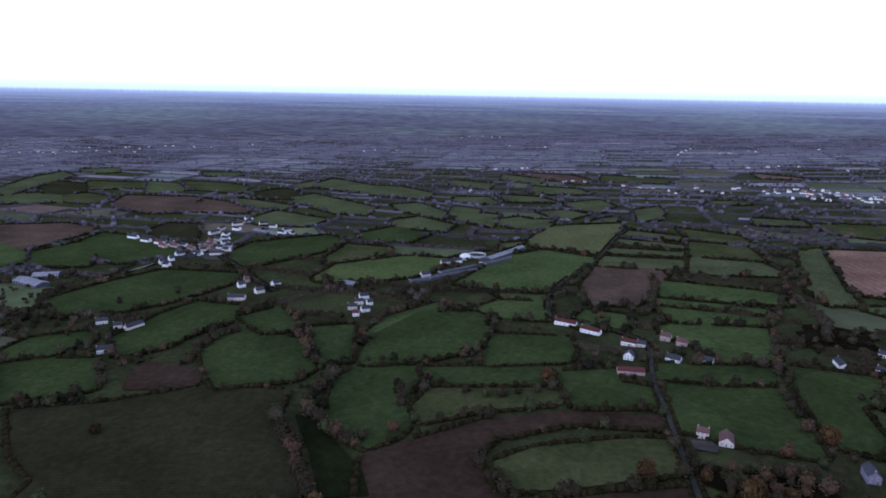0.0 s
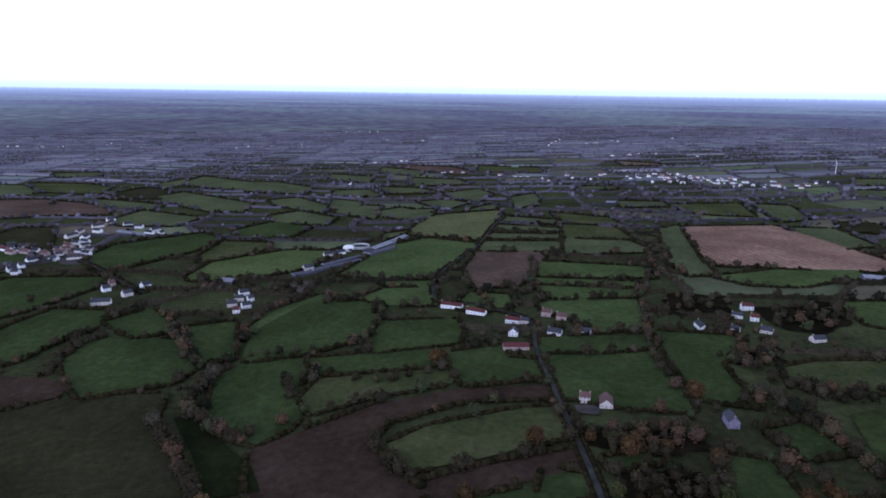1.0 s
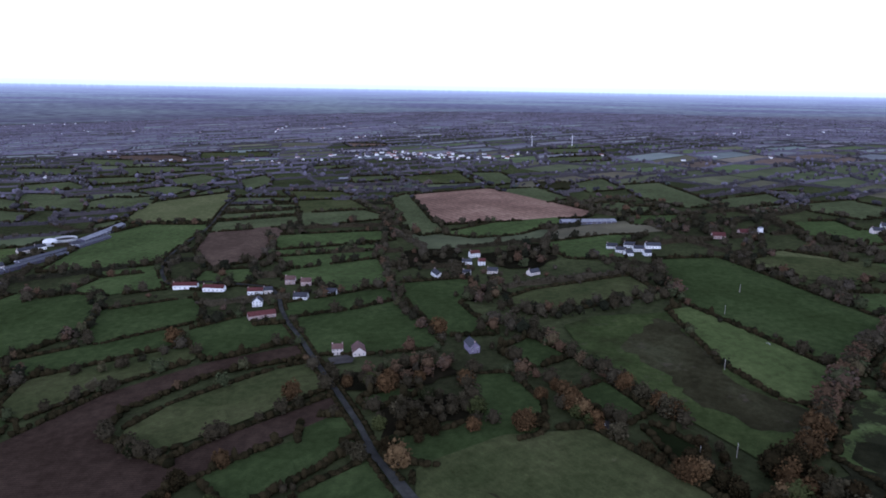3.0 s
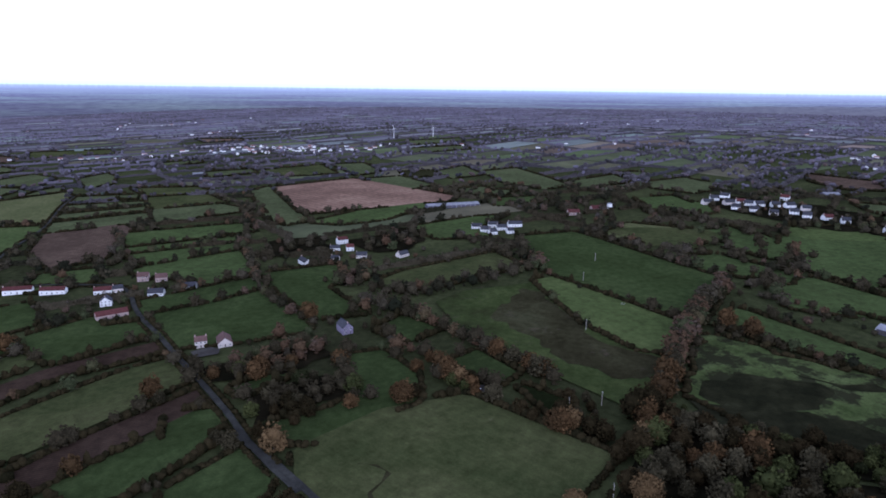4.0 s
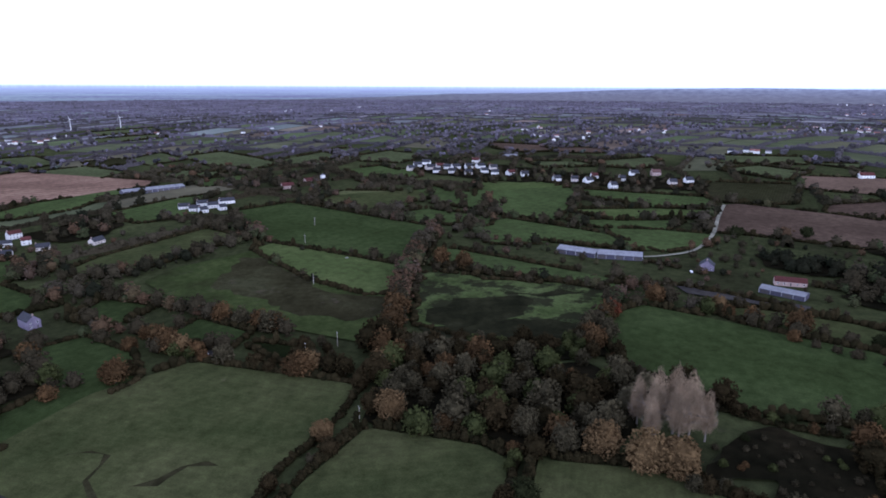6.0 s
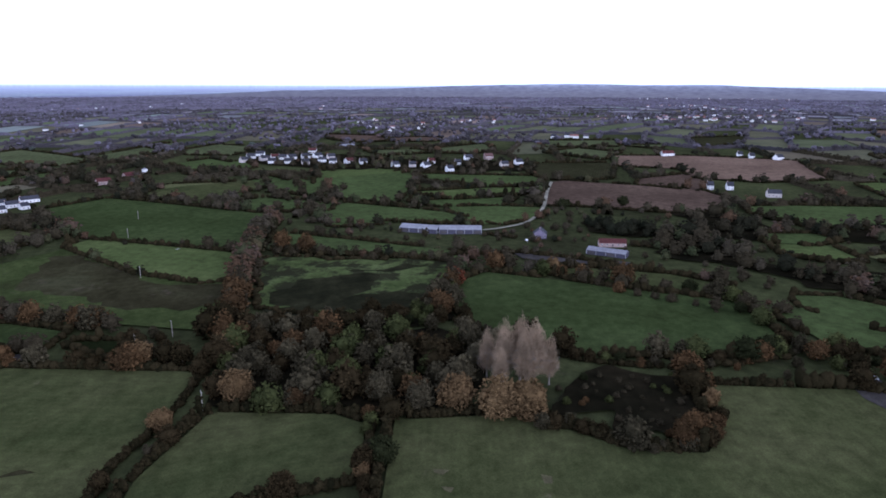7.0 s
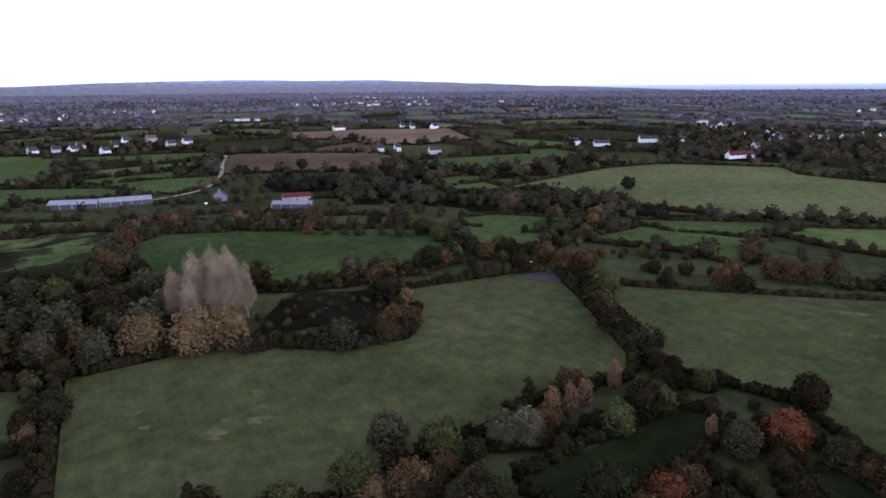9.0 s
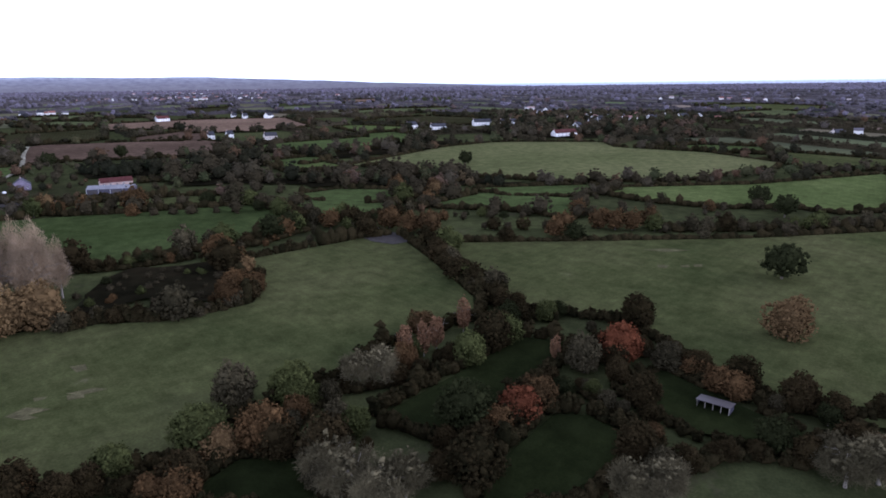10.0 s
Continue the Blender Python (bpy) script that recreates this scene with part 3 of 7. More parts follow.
OCT = (np.array([(1, 0, 0), (0, 1, 0), (-1, 0, 0), (0, -1, 0), (0, 0, 1), (0, 0, -0.6)], float),
       np.array([(0, 1, 4), (1, 2, 4), (2, 3, 4), (3, 0, 4), (1, 0, 5), (2, 1, 5), (3, 2, 5), (0, 3, 5)]))
rng = np.random.default_rng(11)


def lump(shape, centre, size, rough):
    """A knobbly leaf mass: a sphere pushed in and out at random."""
    v, f = shape
    k = 1 + rng.uniform(-rough, rough, (len(v), 1))
    spin = rng.uniform(0, math.tau)
    c, s = math.cos(spin), math.sin(spin)
    w = v * k
    w = np.stack([w[:, 0] * c - w[:, 1] * s, w[:, 0] * s + w[:, 1] * c, w[:, 2]], 1)
    return w * np.asarray(size) + np.asarray(centre), f


def tuft(centre, size):
    """A small ragged bunch of leaves, turned any way."""
    v, f = OCT
    q = rng.normal(size=4)
    turn = np.array(Euler(tuple(q[:3] * 2.0)).to_matrix())
    w = v * (1 + rng.uniform(-0.5, 0.4, (6, 1))) * rng.uniform(0.6, 1.5, 3)
    return (w @ turn.T) * size + np.asarray(centre), f


def leaf_cards(centres, outward, size):
    """Small bent sprays of leaves, two triangles each, at the given places."""
    n = len(centres)
    a = rng.normal(size=(n, 3))
    a += outward * 0.3
    a /= np.linalg.norm(a, axis=1, keepdims=True)
    b = np.cross(a, rng.normal(size=(n, 3)))
    b /= np.linalg.norm(b, axis=1, keepdims=True)
    s = size * rng.uniform(0.6, 1.4, (n, 1))
    bend = np.cross(a, b) * s * 0.3
    v = np.stack([centres + a * s, centres + b * s * 0.7 + bend, centres - a * s * 0.8, centres - b * s * 0.7 + bend], 1).reshape(-1, 3)
    k = np.arange(n)[:, None] * 4
    f = np.concatenate([k + [0, 1, 2], k + [0, 2, 3]])
    return v, f


def gather(pieces):
    verts, faces, at = [], [], 0
    for v, f in pieces:
        verts.append(v)
        faces.append(f + at)
        at += len(v)
    return np.concatenate(verts), np.concatenate(faces)


def fast_mesh(name, v, f, material):
    me = bpy.data.meshes.new(name)
    me.vertices.add(len(v))
    me.vertices.foreach_set("co", np.ascontiguousarray(v, dtype=np.float32).ravel())
    me.loops.add(len(f) * 3)
    me.loops.foreach_set("vertex_index", np.ascontiguousarray(f, dtype=np.int32).ravel())
    me.polygons.add(len(f))
    me.polygons.foreach_set("loop_start", np.arange(len(f), dtype=np.int32) * 3)
    me.update(calc_edges=True)
    me.materials.append(material)
    return me


def dome_points(n, wide, low, seed, inner, outer):
    """Places in the outer part of an uneven dome that swells in billows, widest below the middle, from low to 1 m."""
    u = rng.normal(size=(n, 3))
    u /= np.linalg.norm(u, axis=1, keepdims=True)
    swell = np.array([1.0 + 0.26 * noise.noise((q[0] * 1.6 + seed, q[1] * 1.6, q[2] * 1.6)) + 0.16 * noise.noise((q[0] * 3.7, q[1] * 3.7 + seed, q[2] * 3.7)) for q in u])[:, None]
    rad = rng.uniform(inner, outer, (n, 1)) * swell
    centre = low + (1 - low) * 0.42
    p = u * rad
    up = p[:, 2:] > 0
    z = np.where(up, p[:, 2:] * (1 - centre), p[:, 2:] * (centre - low) * 1.05)
    return np.concatenate([p[:, :2] * wide, centre + z], 1), u


def crown_mesh(name, material, wide, low, clumps, cards, clump_size, card_size, fill=0.72):
    """A crown for a tree 1 m high: a dark heart, hundreds of small leaf clumps over billows, and sprays that break the outline."""
    seed = rng.uniform(0, 50)
    pieces = []
    for k in range(4):
        a = k * 1.7 + seed
        pieces.append(lump(ICO[1], (math.cos(a) * wide * 0.2, math.sin(a) * wide * 0.2, low + (1 - low) * (0.34 + 0.09 * k)), (wide * fill, wide * fill, (1 - low) * 0.30), 0.15))
    spots, ways = dome_points(clumps, wide, low, seed, 0.66, 0.96)
    for c, u in zip(spots, ways):
        pieces.append(tuft(c, clump_size * rng.uniform(0.5, 1.45)))
    spots, ways = dome_points(cards, wide, low, seed, 0.84, 1.06)
    pieces.append(leaf_cards(spots, ways, card_size))
    v, f = gather(pieces)
    v[:, 2] = np.maximum(v[:, 2], 0.0)
    return fast_mesh(name, v, f, material)


def tube(p, q, r1, r2, sides=5):
    p, q = np.asarray(p, float), np.asarray(q, float)
    d = (q - p) / (np.linalg.norm(q - p) + 1e-9)
    a = np.cross(d, (0.3, 0.9, 0.1))
    a /= np.linalg.norm(a)
    b = np.cross(d, a)
    ang = np.arange(sides) * math.tau / sides
    ring = np.cos(ang)[:, None] * a + np.sin(ang)[:, None] * b
    v = np.concatenate([p + ring * r1, q + ring * r2])
    f = []
    for k in range(sides):
        j = (k + 1) % sides
        f += [(k, j, sides + j), (k, sides + j, sides + k)]
    return v, np.array(f)


def branch_pieces(p, way, length, r, depth, fan, twigs):
    """Tapered limbs that fork, and the ends of the last ones."""
    out, ends = [], []
    way = way / np.linalg.norm(way)
    bend = rng.normal(size=3) * 0.12
    q = p + (way + bend) * length
    out.append(tube(p, q, r, r * 0.6, 5 if r > 0.012 else 3))
    if depth == 0:
        ends.append((q, way))
        return out, ends
    for k in range(fan):
        side = rng.normal(size=3)
        side -= way * (side @ way)
        side /= np.linalg.norm(side) + 1e-9
        nw = way * rng.uniform(0.7, 1.1) + side * rng.uniform(0.5, 0.95)
        nw[2] = max(nw[2], -0.05) + 0.15
        start = p + (q - p) * rng.uniform(0.55, 1.0)
        o, e = branch_pieces(start, nw, length * rng.uniform(0.55, 0.78), r * 0.55, depth - 1, fan, twigs)
        out += o
        ends += e
    return out, ends


def trunk_mesh(name, material, top, r):
    out = [tube((0, 0, -0.02), (0.006, 0.004, 0.12), r * 1.35, r, 7), tube((0.006, 0.004, 0.12), (0.0, 0.01, top), r, r * 0.6, 7)]
    for k in range(5):
        a = k * 1.257 + rng.uniform(-0.3, 0.3)
        o, _ = branch_pieces(np.array([0, 0.005, top * rng.uniform(0.55, 0.95)]), np.array([math.cos(a), math.sin(a), 0.8]), 0.22, r * 0.5, 1, 2, 0)
        out += o
    v, f = gather(out)
    return fast_mesh(name, v, f, material)


def twig_crown(name, material, wide, low, depth, twigs, tall=False):
    """A bare crown 1 m high: thin pale forking limbs in a soft haze of fine twigs that swells in billows."""
    out = []
    for k in range(9):
        a = k * 2.4 + rng.uniform(-0.3, 0.3)
        z = low + (0.55 * k / 9 if tall else 0.06 * (k % 3))
        lean = (math.cos(a) * (0.45 if tall else 0.8), math.sin(a) * (0.45 if tall else 0.8), 1.3 if tall else 1.1)
        o, e = branch_pieces(np.array([0, 0, z]), np.array(lean), 0.16 if tall else 0.24, 0.008, depth, 3, 0)
        for v, f in o:
            v[:, 2] = np.minimum(v[:, 2], 0.94)
            room = wide * 0.9 * np.sqrt(np.clip(1 - ((v[:, 2] - (1 + low) / 2) / ((1 - low) / 2 + 0.02)) ** 2, 0.02, 1))
            v[:, :2] *= np.minimum(1.0, room / (np.hypot(v[:, 0], v[:, 1]) + 1e-6))[:, None]
            out.append((v, f))
    if tall:
        base, way = dome_points(twigs, wide, low, rng.uniform(0, 50), 0.35, 1.0)
        base += rng.normal(size=base.shape) * wide * 0.04
        way = rng.normal(size=(twigs, 3)) * 0.8 + way + (0, 0, 1.2)
    else:
        tips = np.array([v.mean(axis=0) for v, f in out if len(v) == 6])
        tips = tips[rng.integers(0, len(tips), twigs)]
        away = rng.normal(size=(twigs, 3))
        away /= np.linalg.norm(away, axis=1, keepdims=True)
        base = tips + away * wide * rng.uniform(0.0, 0.30, (twigs, 1))
        base[:, 2] = np.clip(base[:, 2], 0.03, 0.99)
        way = away + (base - (0, 0, low)) * 1.2 + rng.normal(size=(twigs, 3)) * 0.4
    way /= np.linalg.norm(way, axis=1, keepdims=True)
    side = np.cross(way, rng.normal(size=(twigs, 3)))
    side /= np.linalg.norm(side, axis=1, keepdims=True)
    ln, th = wide * rng.uniform(0.06, 0.15, (twigs, 1)) * (2.6 if tall else 1.0), 0.0019 if tall else 0.0044
    v = np.stack([base - side * th, base + side * th, base + way * ln], 1).reshape(-1, 3)
    out.append((v, np.arange(twigs * 3).reshape(-1, 3)))
    if not tall:
        spots, _ = dome_points(130, wide, low, rng.uniform(0, 50), 0.15, 0.6)
        out += [tuft(c, wide * rng.uniform(0.04, 0.10)) for c in spots]
    v, f = gather(out)
    if tall:
        # ragged spires that narrow upwards
        up = np.clip((v[:, 2] - low) / (1 - low), 0, 1)
        v[:, :2] *= (1.12 - 0.22 * up)[:, None]
        around = np.arctan2(v[:, 1], v[:, 0])
        v[:, 2] = low + (v[:, 2] - low) * (0.86 + 0.08 * np.cos(around * 3 + v[:, 0] * 20) * np.hypot(v[:, 0], v[:, 1]) / wide + 0.1 * (1 - np.hypot(v[:, 0], v[:, 1]) / wide))
    return fast_mesh(name, v, f, material)


TREE_SAYS = {
    "oak_rust": "rust-brown autumn oak with a broad billowing crown", "oak_gold": "golden-brown autumn oak with a broad crown", "oak_red": "red-leaved autumn tree with a round crown",
    "oak_green": "olive-green broadleaf tree still in leaf", "oak_dark": "dark green broadleaf tree with tiered crown", "oak_dull": "dark olive-brown hedgerow tree",
    "oak_grey": "grey-brown half-bare tree with thin crown", "ash_bare": "pale bare ash with fine grey twigs", "poplar_bare": "tall pale bare poplar rising above the wood",
    "aspen_orange": "slim orange-leaved aspen tree in a hedge", "conifer": "dark evergreen tree in a dense block",
}
LEAF_OF = {"oak_rust": "rust", "oak_gold": "gold", "oak_red": "red", "oak_green": "green", "oak_dark": "deep", "oak_dull": "dark", "oak_grey": "grey", "conifer": "deep"}
PATTERN = {}


def tree_patterns():
    """Two or three crowns of each species, 1 m high, hung on a trunk."""
    for kind in TREE_SAYS:
        PATTERN[kind] = []
        for n in range(4 if kind in LEAF_OF else 2):
            light = n > 1
            if kind == "ash_bare":
                crown, trunk = twig_crown("crown", LEAF["bare"], 0.46, 0.06, 3, 13000), trunk_mesh("trunk", PALE_BARK, 0.40, 0.022)
            elif kind == "poplar_bare":
                crown, trunk = twig_crown("crown", LEAF["poplar"], 0.15, 0.14, 2, 9000, True), trunk_mesh("trunk", PALE_BARK, 0.42, 0.014)
            elif kind == "aspen_orange":
                crown, trunk = crown_mesh("crown", LEAF["aspen"], 0.20, 0.14, 110, 800, 0.030, 0.030, 0.25), trunk_mesh("trunk", PALE_BARK, 0.7, 0.012)
            else:
                wide, low, fill = {"oak_grey": (0.46, 0.04, 0.5), "conifer": (0.40, 0.02, 0.8), "oak_dark": (0.52, 0.16, 0.6), "oak_dull": (0.48, 0.02, 0.62)}.get(kind, (0.50, 0.04, 0.62))
                crown = crown_mesh("crown", LEAF[LEAF_OF[kind]], wide, low, 120 if light else 330, 220 if light else 1000, 0.074 if light else 0.052, 0.052 if light else 0.032, fill)
                trunk = trunk_mesh("trunk", BARK, 0.45, 0.030)
            PATTERN[kind].append((trunk, crown))


TREES = []
MIX = {
    "rust_mix": (("oak_rust", 0.36), ("oak_dull", 0.34), ("oak_gold", 0.10), ("oak_grey", 0.14), ("oak_green", 0.06)),
    "dark_mix": (("oak_dull", 0.62), ("oak_grey", 0.12), ("oak_rust", 0.10), ("oak_green", 0.10), ("oak_dark", 0.06)),
    "grey_mix": (("oak_grey", 0.42), ("oak_dull", 0.30), ("oak_green", 0.16), ("oak_rust", 0.05), ("ash_bare", 0.07)),
    "conifer": (("conifer", 1.0),),
}


def draw_kind(mix):
    u = random.random()
    for kind, share in MIX[mix]:
        u -= share
        if u < 0:
            return kind
    return MIX[mix][0][0]


def tree(kind, x, y, h):
    TREES.append((kind, x, y, h * (random.uniform(0.97, 1.04) if kind != "poplar_bare" else random.uniform(0.72, 1.05)), True))


HEDGE_LINES = []


def tree_row(mix, pts, step, h):
    if step <= 9:
        HEDGE_LINES.append((pts, min(h * 0.5, 4.5)))
    for x, y in glide(pts, step):
        if random.random() < 0.9:
            TREES.append((draw_kind(mix), x + random.uniform(-2, 2), y + random.uniform(-2, 2), h * random.uniform(0.6, 1.12), False))


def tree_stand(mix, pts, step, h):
    # close stands get a dark sheet, their shade painted on the ground
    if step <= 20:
        land("shaded_litter", pts, hedged=False)
    xs, ys = [p[0] for p in pts], [p[1] for p in pts]
    y, k = min(ys), 0
    while y < max(ys):
        x = min(xs) + (k % 2) * step / 2
        while x < max(xs):
            px, py = x + random.uniform(-0.4, 0.4) * step, y + random.uniform(-0.4, 0.4) * step
            if inside(px, py, pts):
                TREES.append((draw_kind(mix), px, py, h * random.uniform(0.6, 1.15), False))
            x += step
        y += step * 0.87
        k += 1


HUE = {"oak_dull": 0.3, "oak_rust": 0.8, "oak_gold": 0.9, "oak_green": 1.0, "oak_grey": 0.42, "oak_dark": 0.05, "oak_red": 0.78, "ash_bare": 0.48, "conifer": 0.05, "poplar_bare": 0.68, "aspen_orange": 0.8}
WOODS_ALL = []


def add_wood(v, f, hue):
    WOODS_ALL.append((v, f, hue))


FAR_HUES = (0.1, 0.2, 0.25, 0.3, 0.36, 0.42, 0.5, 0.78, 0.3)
# lilac hues that stand for haze on far woods
HAZED_HUES = (0.15, 0.3, 0.42, 0.5, 0.56, 0.6, 0.6, 0.64)


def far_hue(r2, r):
    """Mostly leafy hedge hues near the valley, paling to grey-lilac on the far levels as haze painted by distance."""
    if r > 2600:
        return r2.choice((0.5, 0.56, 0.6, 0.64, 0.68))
    return r2.choice(HAZED_HUES if r2.random() < (r - 700) / 1500 else FAR_HUES)


def far_crown(x, y, h, hue):
    """A far tree of a joined wood: a few leaf masses, fewer the farther off."""
    g = height(x, y)
    r = math.hypot(x, y)
    w = h * random.uniform(0.42, 0.6)
    tone = min(max(hue + random.uniform(-0.04, 0.04), 0), 1)
    if r < 1000:
        # a heart with small leaf clumps over it
        v, f = lump(ICO[1], (x, y, g + h * 0.44), (w * 0.78, w * 0.78, h * 0.43), 0.2)
        add_wood(v, f, tone)
        for k in range(30 if r < 600 else 16):
            a, u = random.uniform(0, math.tau), random.uniform(0.12, 0.95)
            d = w * math.sqrt(max(0.05, 1 - (u * 1.6 - 0.6) ** 2)) * random.uniform(0.65, 1.0)
            s = h * (random.uniform(0.07, 0.14) if r < 600 else random.uniform(0.09, 0.17))
            v, f = lump(OCT, (x + math.cos(a) * d, y + math.sin(a) * d, g + h * u), (s, s, s * 0.8), 0.3)
            add_wood(v, f, min(max(tone + random.uniform(-0.03, 0.03), 0), 1))
        return
    n, shape = (3, ICO[1]) if r < 1500 else (1, ICO[1] if r < 2100 else OCT)
    for k in range(n):
        a = random.uniform(0, math.tau)
        d = w * 0.5 if n > 1 else 0.0
        s = w * (0.62 if n > 1 else 1.0) * random.uniform(0.8, 1.15)
        z = h * (random.uniform(0.32, 0.62) if n > 1 else 0.48)
        v, f = lump(shape, (x + math.cos(a) * d, y + math.sin(a) * d, g + z), (s, s, (h - z) if n == 1 else s * 0.85), 0.2)
        add_wood(v, f, tone)


THING_NAME = {"oak_rust": "oak_tree", "oak_gold": "oak_tree", "oak_red": "maple_tree", "oak_green": "sycamore_tree", "oak_dark": "holm_oak_tree", "oak_dull": "hawthorn_tree",
              "oak_grey": "willow_tree", "ash_bare": "ash_tree", "poplar_bare": "poplar_tree", "aspen_orange": "aspen_tree", "conifer": "conifer_tree"}


def build_trees():
    """The near trees as things of trunk and crown; the rest of the belts and woods joined."""
    tree_patterns()
    made = {}
    TREES.sort(key=lambda q: math.hypot(q[1], q[2]) - (300 if q[4] else 0) + (150 if q[3] < 6 else 0))
    count = {}
    for kind, x, y, h, named in TREES:
        far = math.hypot(x, y)
        if any(math.hypot(x - bx, y - by) < br + h * 0.25 for bx, by, br in FOOTPRINTS):
            continue
        if any(edge_gap(x, y, line, False) < width / 2 + h * 0.2 for line, width in LANES if math.hypot(x - line[0][0], y - line[0][1]) < 900):
            continue
        count[kind] = count.get(kind, 0) + 1
        if count[kind] > TREE_LIMIT[kind] or (far > 420 and not named):
            far_crown(x, y, h, HUE[kind] if far < 520 or kind != "oak_dull" else random.choice((0.1, 0.2, 0.26, 0.3, 0.36, 0.42)))
            continue
        n = random.randrange(2)
        light = far > (270 if named else 215) and kind in LEAF_OF
        wide = h * random.uniform(0.92, 1.12) if kind not in ("poplar_bare", "aspen_orange") else h
        m = Matrix.LocRotScale((x, y, height(x, y) + 0.1), Euler((0, 0, random.uniform(0, math.tau))), None)
        key = (kind, n, light)
        if key not in made:
            root = new(THING_NAME[kind])
            for data, pname in zip(PATTERN[kind][n + (2 if light else 0)], ("trunk", "crown")):
                p = new(pname, data)
                p.parent = root
            tagged(root, TREE_SAYS[kind], "tree", "trees in hedges and woods")
            made[key] = root
            root.matrix_world = m
        else:
            root = copy_thing(made[key], m)
        root.scale = (wide, wide, h)


TREE_LIMIT = {"oak_rust": 190, "oak_gold": 90, "oak_red": 60, "oak_green": 120, "oak_dark": 60, "oak_dull": 290, "oak_grey": 180, "ash_bare": 60, "poplar_bare": 20, "aspen_orange": 30, "conifer": 60}
HEDGE_SEEN = {}


def hedge_free(x, y, own, gap=8.0):
    cx, cy = int(x // gap), int(y // gap)
    for i in (cx - 1, cx, cx + 1):
        for j in (cy - 1, cy, cy + 1):
            for px, py, who in HEDGE_SEEN.get((i, j), ()):
                if who != own and math.hypot(px - x, py - y) < gap:
                    return False
    HEDGE_SEEN.setdefault((cx, cy), []).append((x, y, own))
    return True


def hedge_clump(row, x, y, h, far, slim=1.0):
    """A stretch of hedge: uneven leaf masses, with sprays of leaf where it is seen from near."""
    z = height(x, y)
    run = []
    if far < 300:
        w = random.uniform(1.5, 2.4) * slim
        run.append(lump(ICO[1], (x, y, z + h * 0.40), (w, w, h * 0.5), 0.25))
        for k in range(9):
            a, u = random.uniform(0, math.tau), random.uniform(0.15, 0.95)
            d = w * (1.0 - 0.5 * u) * random.uniform(0.6, 1.0)
            s = random.uniform(0.5, 1.1) * (0.6 + 0.12 * h)
            run.append(lump(OCT, (x + math.cos(a) * d, y + math.sin(a) * d, z + h * u * 0.92), (s, s, s * 0.85), 0.45))
        q = rng.normal(size=(16, 3))
        q /= np.linalg.norm(q, axis=1, keepdims=True)
        q[:, 2] = np.abs(q[:, 2])
        run.append(leaf_cards(np.array((x, y, z + h * 0.42)) + q * (w * 0.85, w * 0.85, h * 0.5) * rng.uniform(0.9, 1.02, (16, 1)), q, 0.6))
    else:
        w = random.uniform(2.0, 3.2) * slim * (1.0 if far < 800 else 1.3)
        run.append(lump(ICO[1], (x, y, z + h * 0.46), (w, w, h * 0.56), 0.26))
    row.append(gather(run))


